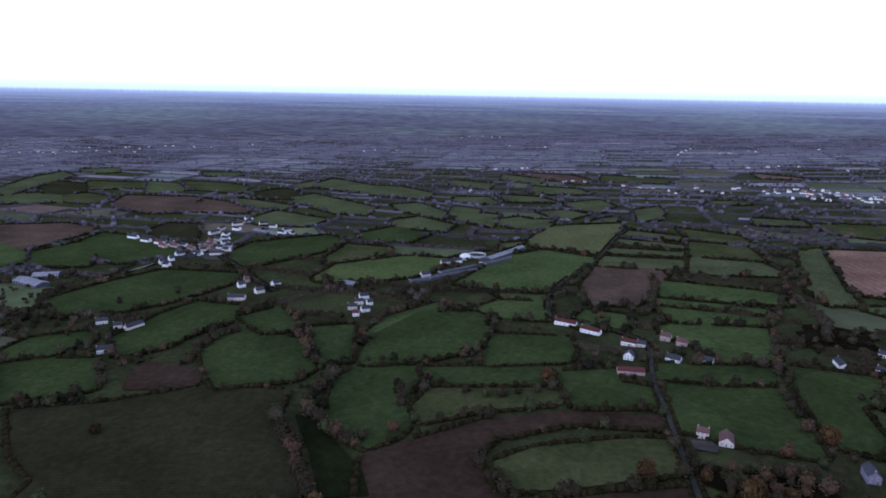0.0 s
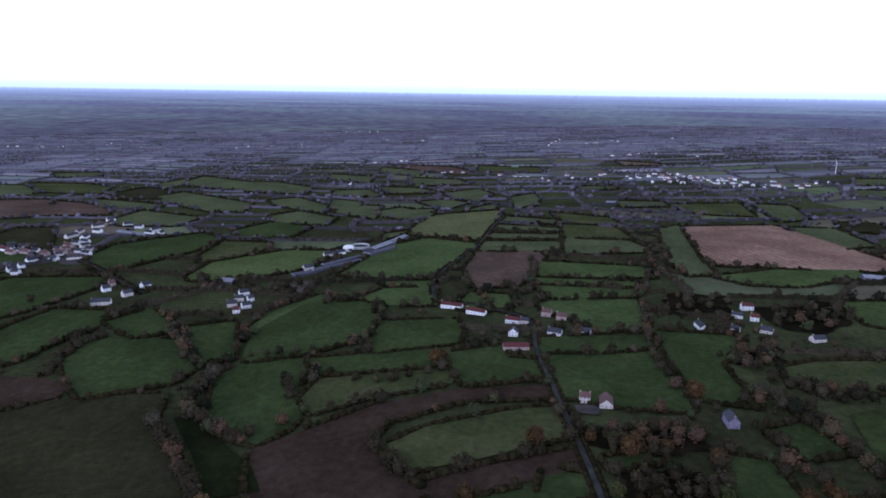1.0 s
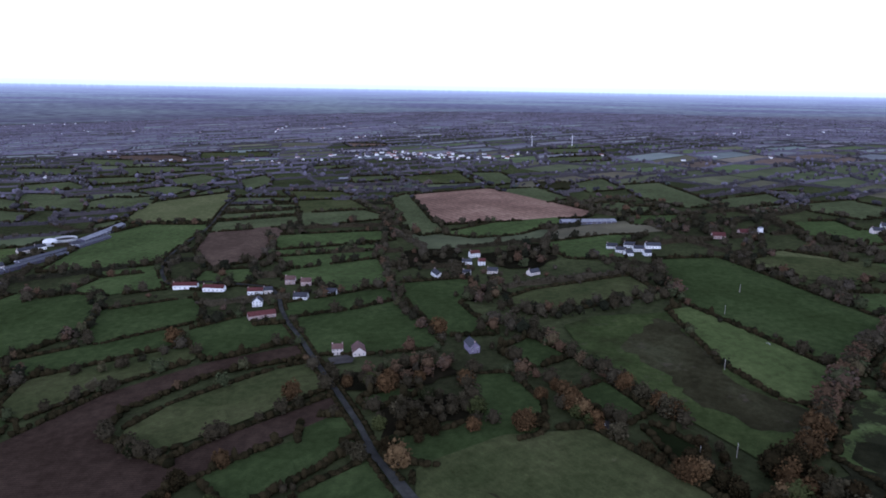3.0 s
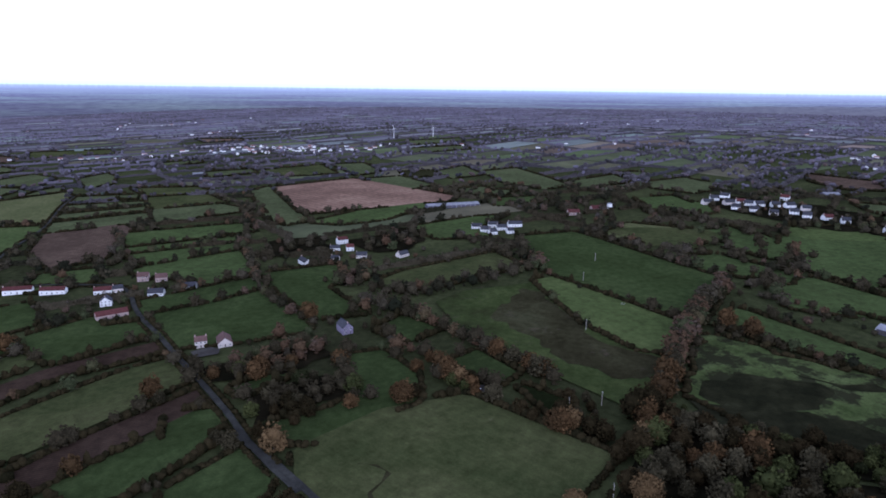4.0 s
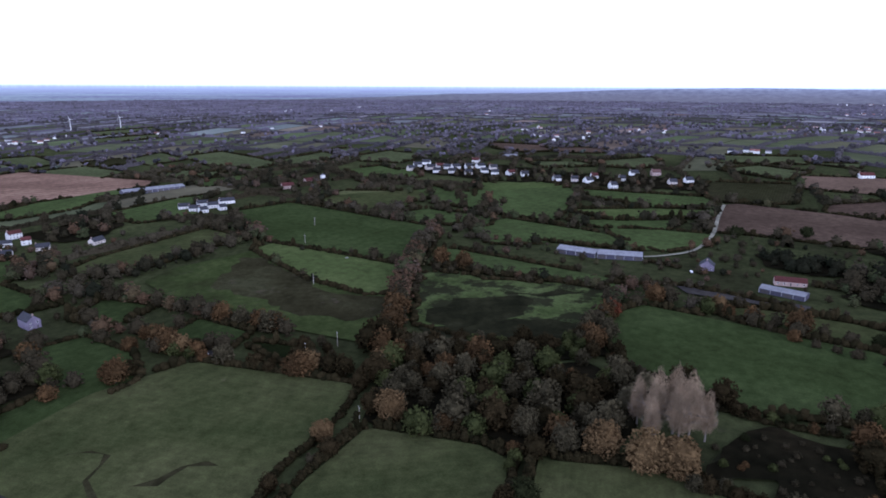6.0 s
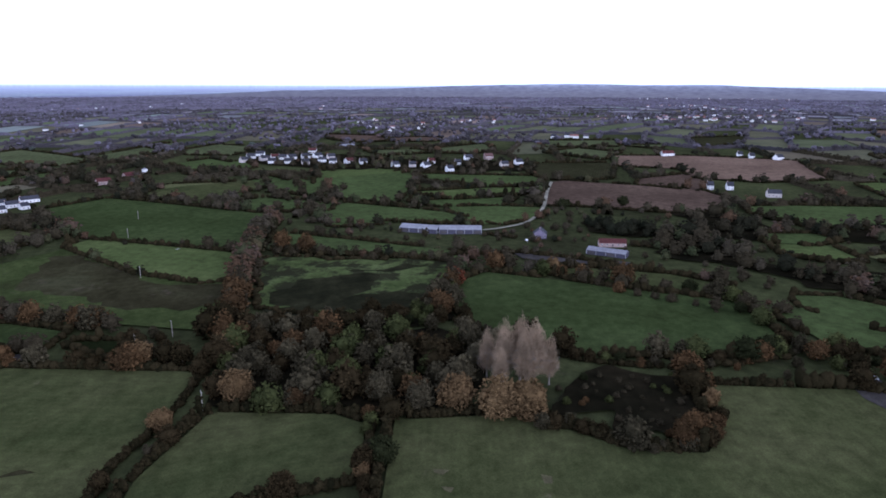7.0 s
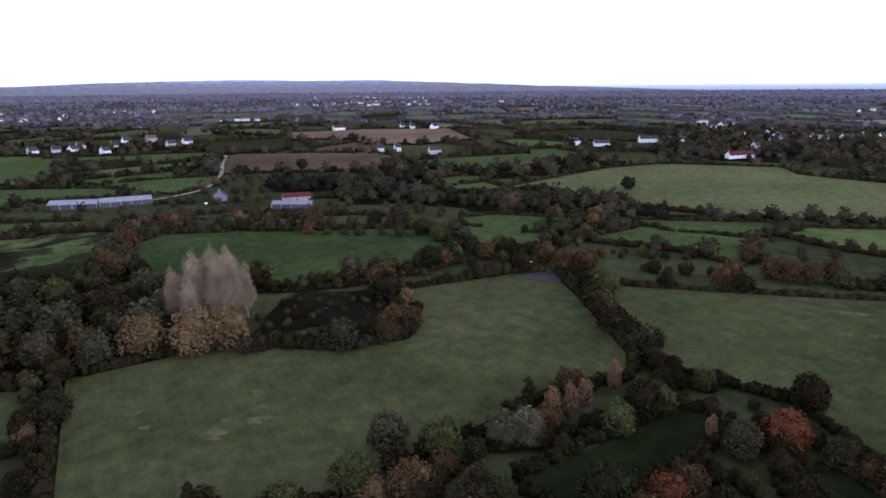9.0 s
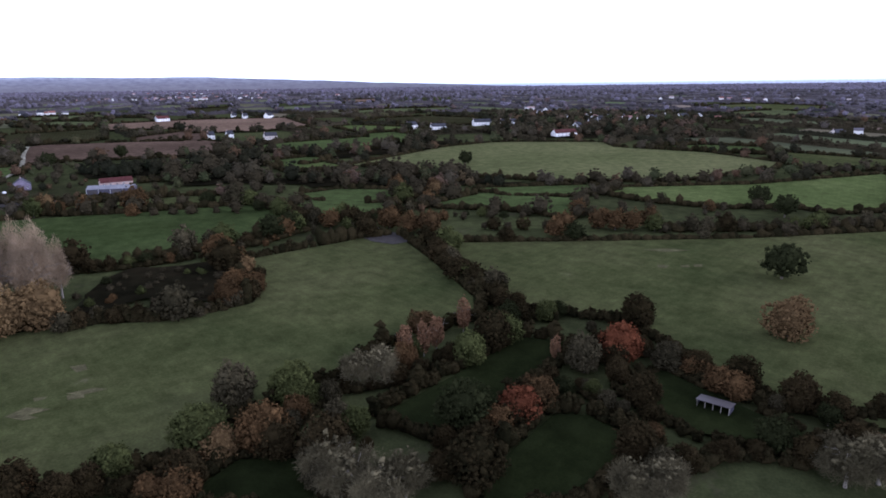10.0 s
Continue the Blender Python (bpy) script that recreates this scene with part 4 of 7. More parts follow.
def build_hedges():
    """Hedgerows round the fields, a thing for each unbroken run, left out where a neighbour's stands already, at lanes and inside other fields."""
    far_pieces = []

    def close(run):
        if len(run) < 3:
            return
        at = run[0][0][0]
        if math.hypot(at[0], at[1]) > HEDGE_THINGS:
            far_pieces.extend(run)
            return
        ob = new("hedgerow")
        ob.location = (at[0], at[1], height(at[0], at[1]))
        for k in range(0, len(run), 7):
            v, f = gather(run[k:k + 7])
            bush = new("bush", fast_mesh("bush", v - np.array(ob.location), f, LEAF["hedge"]))
            bush.parent = ob
        tagged(ob, "thick dark brown-green hedgerow along the edge of a field", "hedge", "hedgerows")

    for n, (ring, hedged, crop) in enumerate(FIELDS):
        if not hedged:
            continue
        area = sum(p[0] * q[1] - q[0] * p[1] for p, q in zip(ring, ring[1:] + ring[:1]))
        sign = 1 if area > 0 else -1
        cx, cy = sum(p[0] for p in ring) / len(ring), sum(p[1] for p in ring) / len(ring)
        boxes = [r for i, (r, hg, _) in enumerate(FIELDS) if i != n and hg and math.hypot(r[0][0] - cx, r[0][1] - cy) < 700]
        lanes = [(line, width) for line, width in LANES if any(math.hypot(px - cx, py - cy) < 420 for px, py in line[::6])]
        homes = [q for q in FOOTPRINTS if math.hypot(q[0] - cx, q[1] - cy) < 420]
        tall = random.uniform(2.8, 5.0)
        run = []

        for (x1, y1), (x2, y2) in zip(ring, ring[1:] + ring[:1]):
            d = math.hypot(x2 - x1, y2 - y1)
            far = math.hypot(x1 + x2, y1 + y2) / 2
            step = 2.3 if far < 330 else 2.8 if far < 800 else 4.2
            nx, ny = (y2 - y1) / (d + 1e-9) * sign, -(x2 - x1) / (d + 1e-9) * sign
            for k in range(max(1, int(d / step))):
                s = min((k + 0.5) * step / (d + 1e-9), 1)
                x, y = x1 + (x2 - x1) * s + nx * 2.5 + random.uniform(-0.7, 0.7), y1 + (y2 - y1) * s + ny * 2.5 + random.uniform(-0.7, 0.7)
                if (any(edge_gap(x, y, line, False) < width / 2 + 1.8 for line, width in lanes) or any(math.hypot(x - bx, y - by) < br for bx, by, br in homes)
                        or not hedge_free(x, y, n) or any(inside(x, y, r) and edge_gap(x, y, r) > 6 for r in boxes) or noise.noise((x * 0.03, y * 0.03, 3.1)) < -0.5):
                    close(run)
                    run = []
                    continue
                h = tall * (1 + 0.5 * noise.noise((x * 0.05, y * 0.05, 0.0))) * random.uniform(0.75, 1.25)
                if random.random() < 0.07:
                    h *= 1.7
                if random.random() < (0.06 if far < 600 else 0.15):
                    TREES.append((draw_kind("dark_mix"), x, y, random.uniform(7, 13), False))
                hedge_clump(run, x, y, h, far)
        close(run)
    # lower hedges on the banks of the lanes
    for n, (line, width) in enumerate(LANES):
        for sgn in (-1, 1):
            run = []
            pts = [q for q in glide(line[::4], 2.6)]
            for k, (px, py) in enumerate(pts[1:-1]):
                dx, dy = pts[k + 2][0] - pts[k][0], pts[k + 2][1] - pts[k][1]
                d = math.hypot(dx, dy) + 1e-9
                x, y = px - dy / d * sgn * (width / 2 + 2.3), py + dx / d * sgn * (width / 2 + 2.3)
                if (width < 3.6 or any(math.hypot(x - bx, y - by) < br + 3 for bx, by, br in FOOTPRINTS) or not hedge_free(x, y, 1000 + n, 5.0)
                        or noise.noise((x * 0.03, y * 0.03, 6.1)) < -0.3):
                    close(run)
                    run = []
                    continue
                hedge_clump(run, x, y, random.uniform(1.4, 3.0), math.hypot(x, y), 0.75)
                if random.random() < 0.03:
                    TREES.append((draw_kind("dark_mix"), x, y, random.uniform(6, 11), False))
            close(run)
    # hedges that the close rows of trees grow out of
    for n, (pts, tall) in enumerate(HEDGE_LINES):
        run = []
        for x, y in glide(pts, 2.4):
            if any(math.hypot(x - bx, y - by) < br for bx, by, br in FOOTPRINTS) or any(edge_gap(x, y, line, False) < width / 2 + 1.8 for line, width in LANES):
                close(run)
                run = []
                continue
            hedge_clump(run, x + random.uniform(-0.8, 0.8), y + random.uniform(-0.8, 0.8), tall * random.uniform(0.7, 1.3), math.hypot(x, y))
        close(run)
    v, f = gather(far_pieces)
    tagged(new("far_hedges", fast_mesh("far_hedges", v, f, LEAF["hedge"])), "dark hedgerows round the farther fields", "hedges", kind="stuff")


HEDGE_THINGS = 620.0


def scrub():
    """Bushes and trees on the rough ground between the fields."""
    r4 = random.Random(3)
    box_of = [(ring, min(p[0] for p in ring), max(p[0] for p in ring), min(p[1] for p in ring), max(p[1] for p in ring)) for ring, _, _ in FIELDS]
    for k in range(4200):
        r, a = math.sqrt(r4.uniform(70 ** 2, 700 ** 2)), radians(r4.uniform(-42, 172))
        x, y = r * math.sin(a), r * math.cos(a)
        if noise.noise((x * 0.012, y * 0.012, 4.0)) < r4.uniform(-0.45, 0.35):
            continue
        if any(x0 - 9 < x < x1 + 9 and y0 - 9 < y < y1 + 9 and (inside(x, y, ring) or edge_gap(x, y, ring) < 4) for ring, x0, x1, y0, y1 in box_of):
            continue
        if any(math.hypot(x - bx, y - by) < br + 4 for bx, by, br in FOOTPRINTS):
            continue
        TREES.append((draw_kind("dark_mix" if r4.random() < 0.88 else "rust_mix"), x, y, r4.uniform(3.0, 8.0), False))


# ---- far country ----
def far_country():
    """Small fields with hedges out to the edge of the ground, in rows that turn from block to block."""
    r2 = random.Random(5)
    v_all, f_all, v_two, f_two = [], [], [], []
    near = [(ring, sum(p[0] for p in ring) / len(ring), sum(p[1] for p in ring) / len(ring)) for ring, _, _ in FIELDS]
    near = [(ring, cx, cy, max(math.hypot(p[0] - cx, p[1] - cy) for p in ring)) for ring, cx, cy in near]

    def taken(x, y, margin=0.0):
        return any(math.hypot(x - cx, y - cy) < rad + margin and inside(x, y, ring) for ring, cx, cy, rad in near)

    def seen(x, y):
        r = math.hypot(x, y)
        a = math.degrees(math.atan2(x, y))
        return r < REACH - 40 and r > 600 and -50 < a < 176

    span_u, span_v = 165.0, 88.0
    nu, nv = int(2 * REACH / span_u) + 2, int(2 * REACH / span_v) + 2
    turn = radians(-12)
    knots = {}

    def knot(i, j):
        if (i, j) not in knots:
            u, w = (i - nu / 2) * span_u + r2.uniform(-42, 42), (j - nv / 2) * span_v + r2.uniform(-22, 22)
            u += 90 * noise.noise((u * 0.0011, w * 0.0011, 0.5))
            w += 260 * noise.noise((u * 0.0008, w * 0.0008, 7.5))
            knots[(i, j)] = (u * math.cos(turn) - w * math.sin(turn), u * math.sin(turn) + w * math.cos(turn))
        return knots[(i, j)]

    def hedge_line(p, q):
        """A continuous uneven bank of bushes, with trees standing out of it."""
        d = math.hypot(q[0] - p[0], q[1] - p[1])
        r = math.hypot(p[0] + q[0], p[1] + q[1]) / 2
        if r2.random() < 0.06 or d < 20:
            return
        step = 5.0 if r < 1250 else 7.0 if r < 1500 else 11.0 if r < 2800 else 18.0
        nx, ny = -(q[1] - p[1]) / d, (q[0] - p[0]) / d
        # far banks take paler lilac hues, haze painted in by distance
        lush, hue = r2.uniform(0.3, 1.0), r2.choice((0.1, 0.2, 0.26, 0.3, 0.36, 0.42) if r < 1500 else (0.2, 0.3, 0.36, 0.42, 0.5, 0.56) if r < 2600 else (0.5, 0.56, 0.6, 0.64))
        rows, hues = [], []

        def close():
            if len(rows) > 2:
                v = np.array(rows).reshape(-1, 3)
                f = []
                for k in range(len(rows) - 1):
                    a = 4 * k
                    for i in range(3):
                        f += [(a + i, a + 4 + i, a + 5 + i), (a + i, a + 5 + i, a + 1 + i)]
                add_wood(v, np.array(f)[:, ::-1], hue)
            rows.clear()

        n = int(d / step)
        for k in range(n + 1):
            s = k / n if n else 0
            x, y = p[0] + (q[0] - p[0]) * s + r2.uniform(-2.5, 2.5), p[1] + (q[1] - p[1]) * s + r2.uniform(-2.5, 2.5)
            if not seen(x, y) or taken(x, y) or (r < 1500 and any(math.hypot(x - bx, y - by) < br + 4 for bx, by, br in FOOTPRINTS)):
                close()
                continue
            z, h, w = height(x, y), (r2.uniform(2.4, 4.4) + lush * 3.0 * r2.random()) * (1.15 if r < 1500 else 1.0), r2.uniform(3.0, 5.0)
            if r < 1250:
                for k2 in range(2):
                    b = r2.uniform(1.8, 3.2)
                    v, f = lump(OCT, (x + r2.uniform(-3.5, 3.5), y + r2.uniform(-3.5, 3.5), z + h * r2.uniform(0.6, 0.95)), (b, b, b * 0.8), 0.35)
                    add_wood(v, f, min(max(hue + r2.uniform(-0.07, 0.07), 0), 1))
            rows.append([(x + nx * w, y + ny * w, z - 0.4), (x + nx * w * 0.5, y + ny * w * 0.5, z + h * r2.uniform(0.8, 1.1)),
                         (x - nx * w * 0.5, y - ny * w * 0.5, z + h * r2.uniform(0.8, 1.1)), (x - nx * w, y - ny * w, z - 0.4)])
            if r2.random() < lush * step / (20 + r / 150):
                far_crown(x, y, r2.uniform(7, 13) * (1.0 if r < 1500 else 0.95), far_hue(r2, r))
        close()

    for i in range(nu):
        for j in range(nv):
            a, b, c, d = knot(i, j), knot(i + 1, j), knot(i + 1, j + 1), knot(i, j + 1)
            mx, my = (a[0] + c[0]) / 2, (a[1] + c[1]) / 2
            if not seen(mx, my):
                continue
            hedge_line(a, b)
            hedge_line(a, d)
            if any(taken(mx + (q[0] - mx) * 0.55, my + (q[1] - my) * 0.55) for q in (a, b, c, d, (mx, my))):
                continue
            wooded = noise.noise((mx * 0.0016, my * 0.0016, 2.0)) + r2.uniform(-0.25, 0.3) - (0.12 if math.hypot(mx, my) < 1100 else 0.0)
            if wooded > 0.05:
                n = int(r2.uniform(14, 40) if math.hypot(mx, my) < 2000 else r2.uniform(10, 26))
                for k in range(n):
                    s, t = r2.random(), r2.random()
                    x = (a[0] * (1 - s) + b[0] * s) * (1 - t) + (d[0] * (1 - s) + c[0] * s) * t
                    y = (a[1] * (1 - s) + b[1] * s) * (1 - t) + (d[1] * (1 - s) + c[1] * s) * t
                    if seen(x, y):
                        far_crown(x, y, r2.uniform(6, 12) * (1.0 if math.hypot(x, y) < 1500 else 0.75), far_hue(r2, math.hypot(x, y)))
                if wooded > 0.25:
                    continue
            # beyond about 2200 m the fields take the haze-paled colours
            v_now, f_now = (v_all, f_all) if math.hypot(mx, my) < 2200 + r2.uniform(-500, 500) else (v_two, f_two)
            k = len(v_now)
            for t in (0.03, 0.35, 0.65, 0.97):
                for s in (0.02, 0.35, 0.65, 0.98):
                    px = (a[0] * (1 - s) + b[0] * s) * (1 - t) + (d[0] * (1 - s) + c[0] * s) * t
                    py = (a[1] * (1 - s) + b[1] * s) * (1 - t) + (d[1] * (1 - s) + c[1] * s) * t
                    v_now.append((px, py, height(px, py) + 0.25))
            f_now.extend((k + 4 * j2 + i2, k + 4 * j2 + i2 + 1, k + 4 * j2 + i2 + 5, k + 4 * j2 + i2 + 4) for j2 in range(3) for i2 in range(3))
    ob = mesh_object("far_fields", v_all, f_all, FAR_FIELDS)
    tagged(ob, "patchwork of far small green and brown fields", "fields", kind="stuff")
    tagged(mesh_object("far_levels", v_two, f_two, FAR_LEVELS), "fields of the far levels, greyed lilac by painted-in haze", "fields", kind="stuff")


def finish_woods():
    """The joined crowns and banks: those of the valley, and those of the country beyond."""
    for name, label, material, far in (("valley_woods", "hedgerow trees and copses in dull autumn colours", WOODS, False), ("far_woods", "far hedgerow trees and woods, autumn colours paled by painted-in haze", FAR_WOODS, True)):
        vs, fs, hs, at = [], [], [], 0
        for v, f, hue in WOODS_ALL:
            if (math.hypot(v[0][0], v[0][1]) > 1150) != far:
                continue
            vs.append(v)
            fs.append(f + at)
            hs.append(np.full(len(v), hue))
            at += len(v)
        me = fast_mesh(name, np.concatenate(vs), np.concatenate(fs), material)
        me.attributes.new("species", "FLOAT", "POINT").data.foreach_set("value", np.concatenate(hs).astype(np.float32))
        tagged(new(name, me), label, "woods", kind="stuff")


# ---- buildings ----
def window_parts(parent, x, y, z, w, h, face, detail):
    """A window set in a long wall (face y -1 or 1) or a gable (face x)."""
    bm = bmesh.new()
    ax, sgn = face
    t = 0.08
    for dx, dz, sx, sz in ((-w / 2, 0, 0.09, h), (w / 2, 0, 0.09, h), (0, h / 2, w, 0.09), (0, -h / 2, w + 0.2, 0.12), (0, 0, 0.05, h)):
        if ax == "y":
            box(bm, dx, 0, dz, sx, t, sz)
        else:
            box(bm, 0, dx, dz, t, sx, sz)
    win = part("window", bm, FRAME, parent)
    win.location = (x, y, z)
    bm = bmesh.new()
    box(bm, 0, 0, 0, w if ax == "y" else 0.04, 0.04 if ax == "y" else w, h)
    pane = part("pane", bm, GLASS, win)


def building(name, label, x, y, turn, length, depth, eaves, ridge, wall_mat, roof_mat, pitch=0.75, chimneys=0, storeys=1, windows=True, doors=1, overhang=0.3, category="house"):
    """Walls with gables, a pitched roof of two slabs, chimneys, windows and doors. The ridge runs along the front or across it."""
    root = new(name)
    root.matrix_world = Matrix.LocRotScale((x, y, height(x, y) + 0.2), Euler((0, 0, radians(turn))), None)
    FOOTPRINTS.append((x, y, min(length, depth) / 2 + 2))
    if length > 1.6 * depth:
        c, s = math.cos(radians(turn)), math.sin(radians(turn))
        n = int(length / depth) + 1
        for k in range(n):
            o = (k / (n - 1) - 0.5) * (length - depth)
            FOOTPRINTS.append((x + c * o, y + s * o, depth / 2 + 2))
    if ridge == "across":
        span, run, axis = length, depth, "y"
    else:
        span, run, axis = depth, length, "x"
    rise = span / 2 * pitch
    bm = bmesh.new()
    solid(bm, [(-span / 2, -2.5), (span / 2, -2.5), (span / 2, eaves), (0, eaves + rise), (-span / 2, eaves)], -run / 2, run / 2, axis)
    part("wall", bm, wall_mat, root)
    th = 0.18
    for sgn in (-1, 1):
        bm = bmesh.new()
        o = overhang
        drop = o * pitch
        solid(bm, [(sgn * (span / 2 + o), eaves - drop + 0.03), (0, eaves + rise + 0.03), (0, eaves + rise + 0.03 + th), (sgn * (span / 2 + o), eaves - drop + 0.03 + th)], -run / 2 - 0.25, run / 2 + 0.25, axis)
        part("roof", bm, roof_mat, root)
    bm = bmesh.new()
    solid(bm, [(-0.16, eaves + rise + 0.12), (0.16, eaves + rise + 0.12), (0.08, eaves + rise + 0.34), (-0.08, eaves + rise + 0.34)], -run / 2 - 0.25, run / 2 + 0.25, axis)
    part("ridge_tiles", bm, roof_mat, root)
    for k in range(chimneys):
        at = (-run / 2 + 0.5) if k == 0 else (run / 2 - 0.5)
        bm = bmesh.new()
        top = eaves + rise + 1.1
        cx, cy = (at, 0) if axis == "x" else (0, at)
        box(bm, cx, cy, (eaves + top) / 2, 0.75, 0.75, top - eaves)
        box(bm, cx, cy, top + 0.06, 0.9, 0.9, 0.14)
        stack = part("chimney", bm, BRICK, root)
        bm = bmesh.new()
        bmesh.ops.create_cone(bm, cap_ends=True, segments=8, radius1=0.16, radius2=0.13, depth=0.45, matrix=Matrix.Translation((cx, cy, top + 0.35)))
        part("chimney_pot", bm, TILE_RED, stack)
    if windows:
        far = math.hypot(x, y) > 900
        along = length if axis == "x" else length
        n = max(2, min(5, int(length / 2.8)))
        for sgn in (-1, 1):
            for level in range(storeys):
                for k in range(n):
                    wx = (k + 0.5) / n * length - length / 2
                    if level == 0 and k == n // 2 and sgn == -1 and doors:
                        bm = bmesh.new()
                        box(bm, wx, sgn * (depth / 2 + 0.01), 1.02, 0.95, 0.1, 2.05)
                        part("door", bm, DOOR_PAINT, root)
                        continue
                    if far and sgn == 1:
                        continue
                    z = 1.5 + level * 2.5
                    if z + 0.6 < eaves + 0.2:
                        window_parts(root, wx, sgn * (depth / 2 + 0.01), z, 1.15, 1.15, ("y", sgn), not far)
        if not far and axis == "x":
            for sgn in (-1, 1):
                window_parts(root, sgn * (length / 2 + 0.01), 0, min(eaves, 1.5 + 2.5 * (storeys - 1)), 0.9, 1.1, ("x", sgn), True)
    return tagged(root, label, category, "houses and farm buildings")


def farmhouse(x, y, turn, length, depth, eaves, ridge):
    return building("farmhouse", "two-storey pale brick farmhouse with a brown tiled roof", x, y, turn, length, depth, eaves, ridge, CREAM, TILE_BROWN, 0.8, 2, 2)


def long_barn(x, y, turn, length, depth, eaves, ridge):
    return building("barn", "cream-walled barn with a red-brown tiled roof beside the farmhouse", x, y, turn, length, depth, eaves, ridge, CREAM, TILE_BROWN, 0.75, 0, 1, True, 1, 0.3, "barn")


def grey_house(x, y, turn, length, depth, eaves, ridge):
    return building("house", "tall grey stone house with a slate roof among trees", x, y, turn, length, depth, eaves, ridge, STONE, SLATE, 0.8, 1, 2)


def red_cottage(x, y, turn, length, depth, eaves, ridge):
    return building("cottage", "white rendered cottage with a red tiled roof", x, y, turn, length, depth, eaves, ridge, WHITE, TILE_RED, 0.75, 1, 2 if eaves >= 4.4 else 1)


def slate_house(x, y, turn, length, depth, eaves, ridge):
    return building("house", "rendered house with a grey slate roof", x, y, turn, length, depth, eaves, ridge, CREAM, SLATE, 0.75, 1, 2 if eaves >= 4.4 else 1)


def white_house(x, y, turn, length, depth, eaves, ridge):
    return building("house", "white rendered house with a dark slate roof", x, y, turn, length, depth, eaves, ridge, WHITE, SLATE, 0.8, 1, 2 if eaves >= 4.4 else 1)


def brick_house(x, y, turn, length, depth, eaves, ridge):
    return building("house", "brick house with a brown tiled roof", x, y, turn, length, depth, eaves, ridge, BRICK, TILE_BROWN, 0.8, 1, 2 if eaves >= 4.4 else 1)


def red_barn(x, y, turn, length, depth, eaves, ridge):
    return building("barn", "long brick barn with a red tiled roof", x, y, turn, length, depth, eaves, ridge, BRICK, TILE_RED, 0.7, 0, 1, True, 1, 0.3, "barn")


def bungalow(x, y, turn, length, depth, eaves, ridge):
    return building("bungalow", "white rendered bungalow with a dark slate roof", x, y, turn, length, depth, eaves, ridge, WHITE, SLATE, 0.7, 1, 1)


def long_shed(x, y, turn, length, depth, eaves, ridge):
    """A farm shed: low sheeted roof on posts, with clad ends and bays along the front."""
    root = building("farm_shed", "long low farm shed with a pale sheeted roof and dark cladding", x, y, turn, length, depth, eaves, ridge, CLADDING, SHEET, 0.32, 0, 1, False, 0, 0.6, "shed")
    n = max(2, int(length / 7))
    for k in range(n + 1):
        bm = bmesh.new()
        box(bm, -length / 2 + k * length / n, -depth / 2 - 0.12, eaves / 2, 0.3, 0.24, eaves)
        part("post", bm, CONCRETE, root)
    for k in range(0, n, 2):
        bm = bmesh.new()
        box(bm, -length / 2 + (k + 0.5) * length / n, -depth / 2 - 0.03, eaves * 0.36, length / n * 0.7, 0.1, eaves * 0.7)
        part("shed_door", bm, DOOR_PAINT, root)
    return root


def dark_shed(x, y, turn, length, depth, eaves, ridge):
    """A narrow livestock shed with weathered sheets and a pale barge board at each end."""
    root = building("livestock_shed", "long narrow livestock shed with weathered dark sheeting", x, y, turn, length, depth, eaves, ridge, CLADDING, DARK_SHEET, 0.35, 0, 1, False, 0, 0.4, "shed")
    for s in (-1, 1):
        for k in (-1, 1):
            bm = bmesh.new()
            solid(bm, [(0, eaves + depth * 0.175 + 0.25), (k * (depth / 2 + 0.4), eaves + 0.1), (k * (depth / 2 + 0.4), eaves - 0.25), (0, eaves + depth * 0.175 - 0.1)], s * (length / 2 + 0.27), s * (length / 2 + 0.34), "x")
            part("barge_board", bm, FRAME, root)
    n = max(2, int(length / 8))
    for k in range(n):
        bm = bmesh.new()
        box(bm, -length / 2 + (k + 0.5) * length / n, -depth / 2 - 0.03, eaves * 0.4, 2.6, 0.1, eaves * 0.75)
        part("shed_door", bm, DOOR_PAINT, root)
    return root


def slurry_tank(x, y, radius, tall):
    bm = bmesh.new()
    rings = [[bm.verts.new((r * math.cos(k * math.tau / 40), r * math.sin(k * math.tau / 40), z)) for k in range(40)]
             for r, z in ((radius, -0.2), (radius, tall), (radius - 0.4, tall), (radius - 0.4, 1.2))]
    for a, b in zip(rings, rings[1:]):
        for k in range(40):
            bm.faces.new((a[k], a[(k + 1) % 40], b[(k + 1) % 40], b[k]))
    root = new("slurry_tank")
    root.location = (x, y, height(x, y))
    part("tank_wall", bm, CONCRETE, root)
    bm = bmesh.new()
    bmesh.ops.create_circle(bm, cap_ends=True, segments=40, radius=radius - 0.45, matrix=Matrix.Translation((0, 0, 1.4)))
    part("slurry", bm, FIELD["yard"], root, "dark slurry surface")
    FOOTPRINTS.append((x, y, radius + 2))
    return tagged(root, "open round concrete slurry tank at the farm", "tank")


def domed_tank(x, y, radius, tall):
    root = new("domed_tank")
    root.location = (x, y, height(x, y))
    bm = bmesh.new()
    bmesh.ops.create_cone(bm, cap_ends=False, segments=32, radius1=radius, radius2=radius, depth=tall, matrix=Matrix.Translation((0, 0, tall / 2)))
    part("tank_wall", bm, CONCRETE, root)
    bm = bmesh.new()
    bmesh.ops.create_uvsphere(bm, u_segments=32, v_segments=12, radius=radius * 1.02, matrix=Matrix.LocRotScale((0, 0, tall), None, (1, 1, 0.5)))
    bmesh.ops.delete(bm, geom=[q for q in bm.verts if q.co.z < tall - 0.05], context="VERTS")
    part("dome", bm, WHITE, root, "pale domed cover")
    FOOTPRINTS.append((x, y, radius + 2))
    return tagged(root, "pale round tank with a domed cover", "tank")


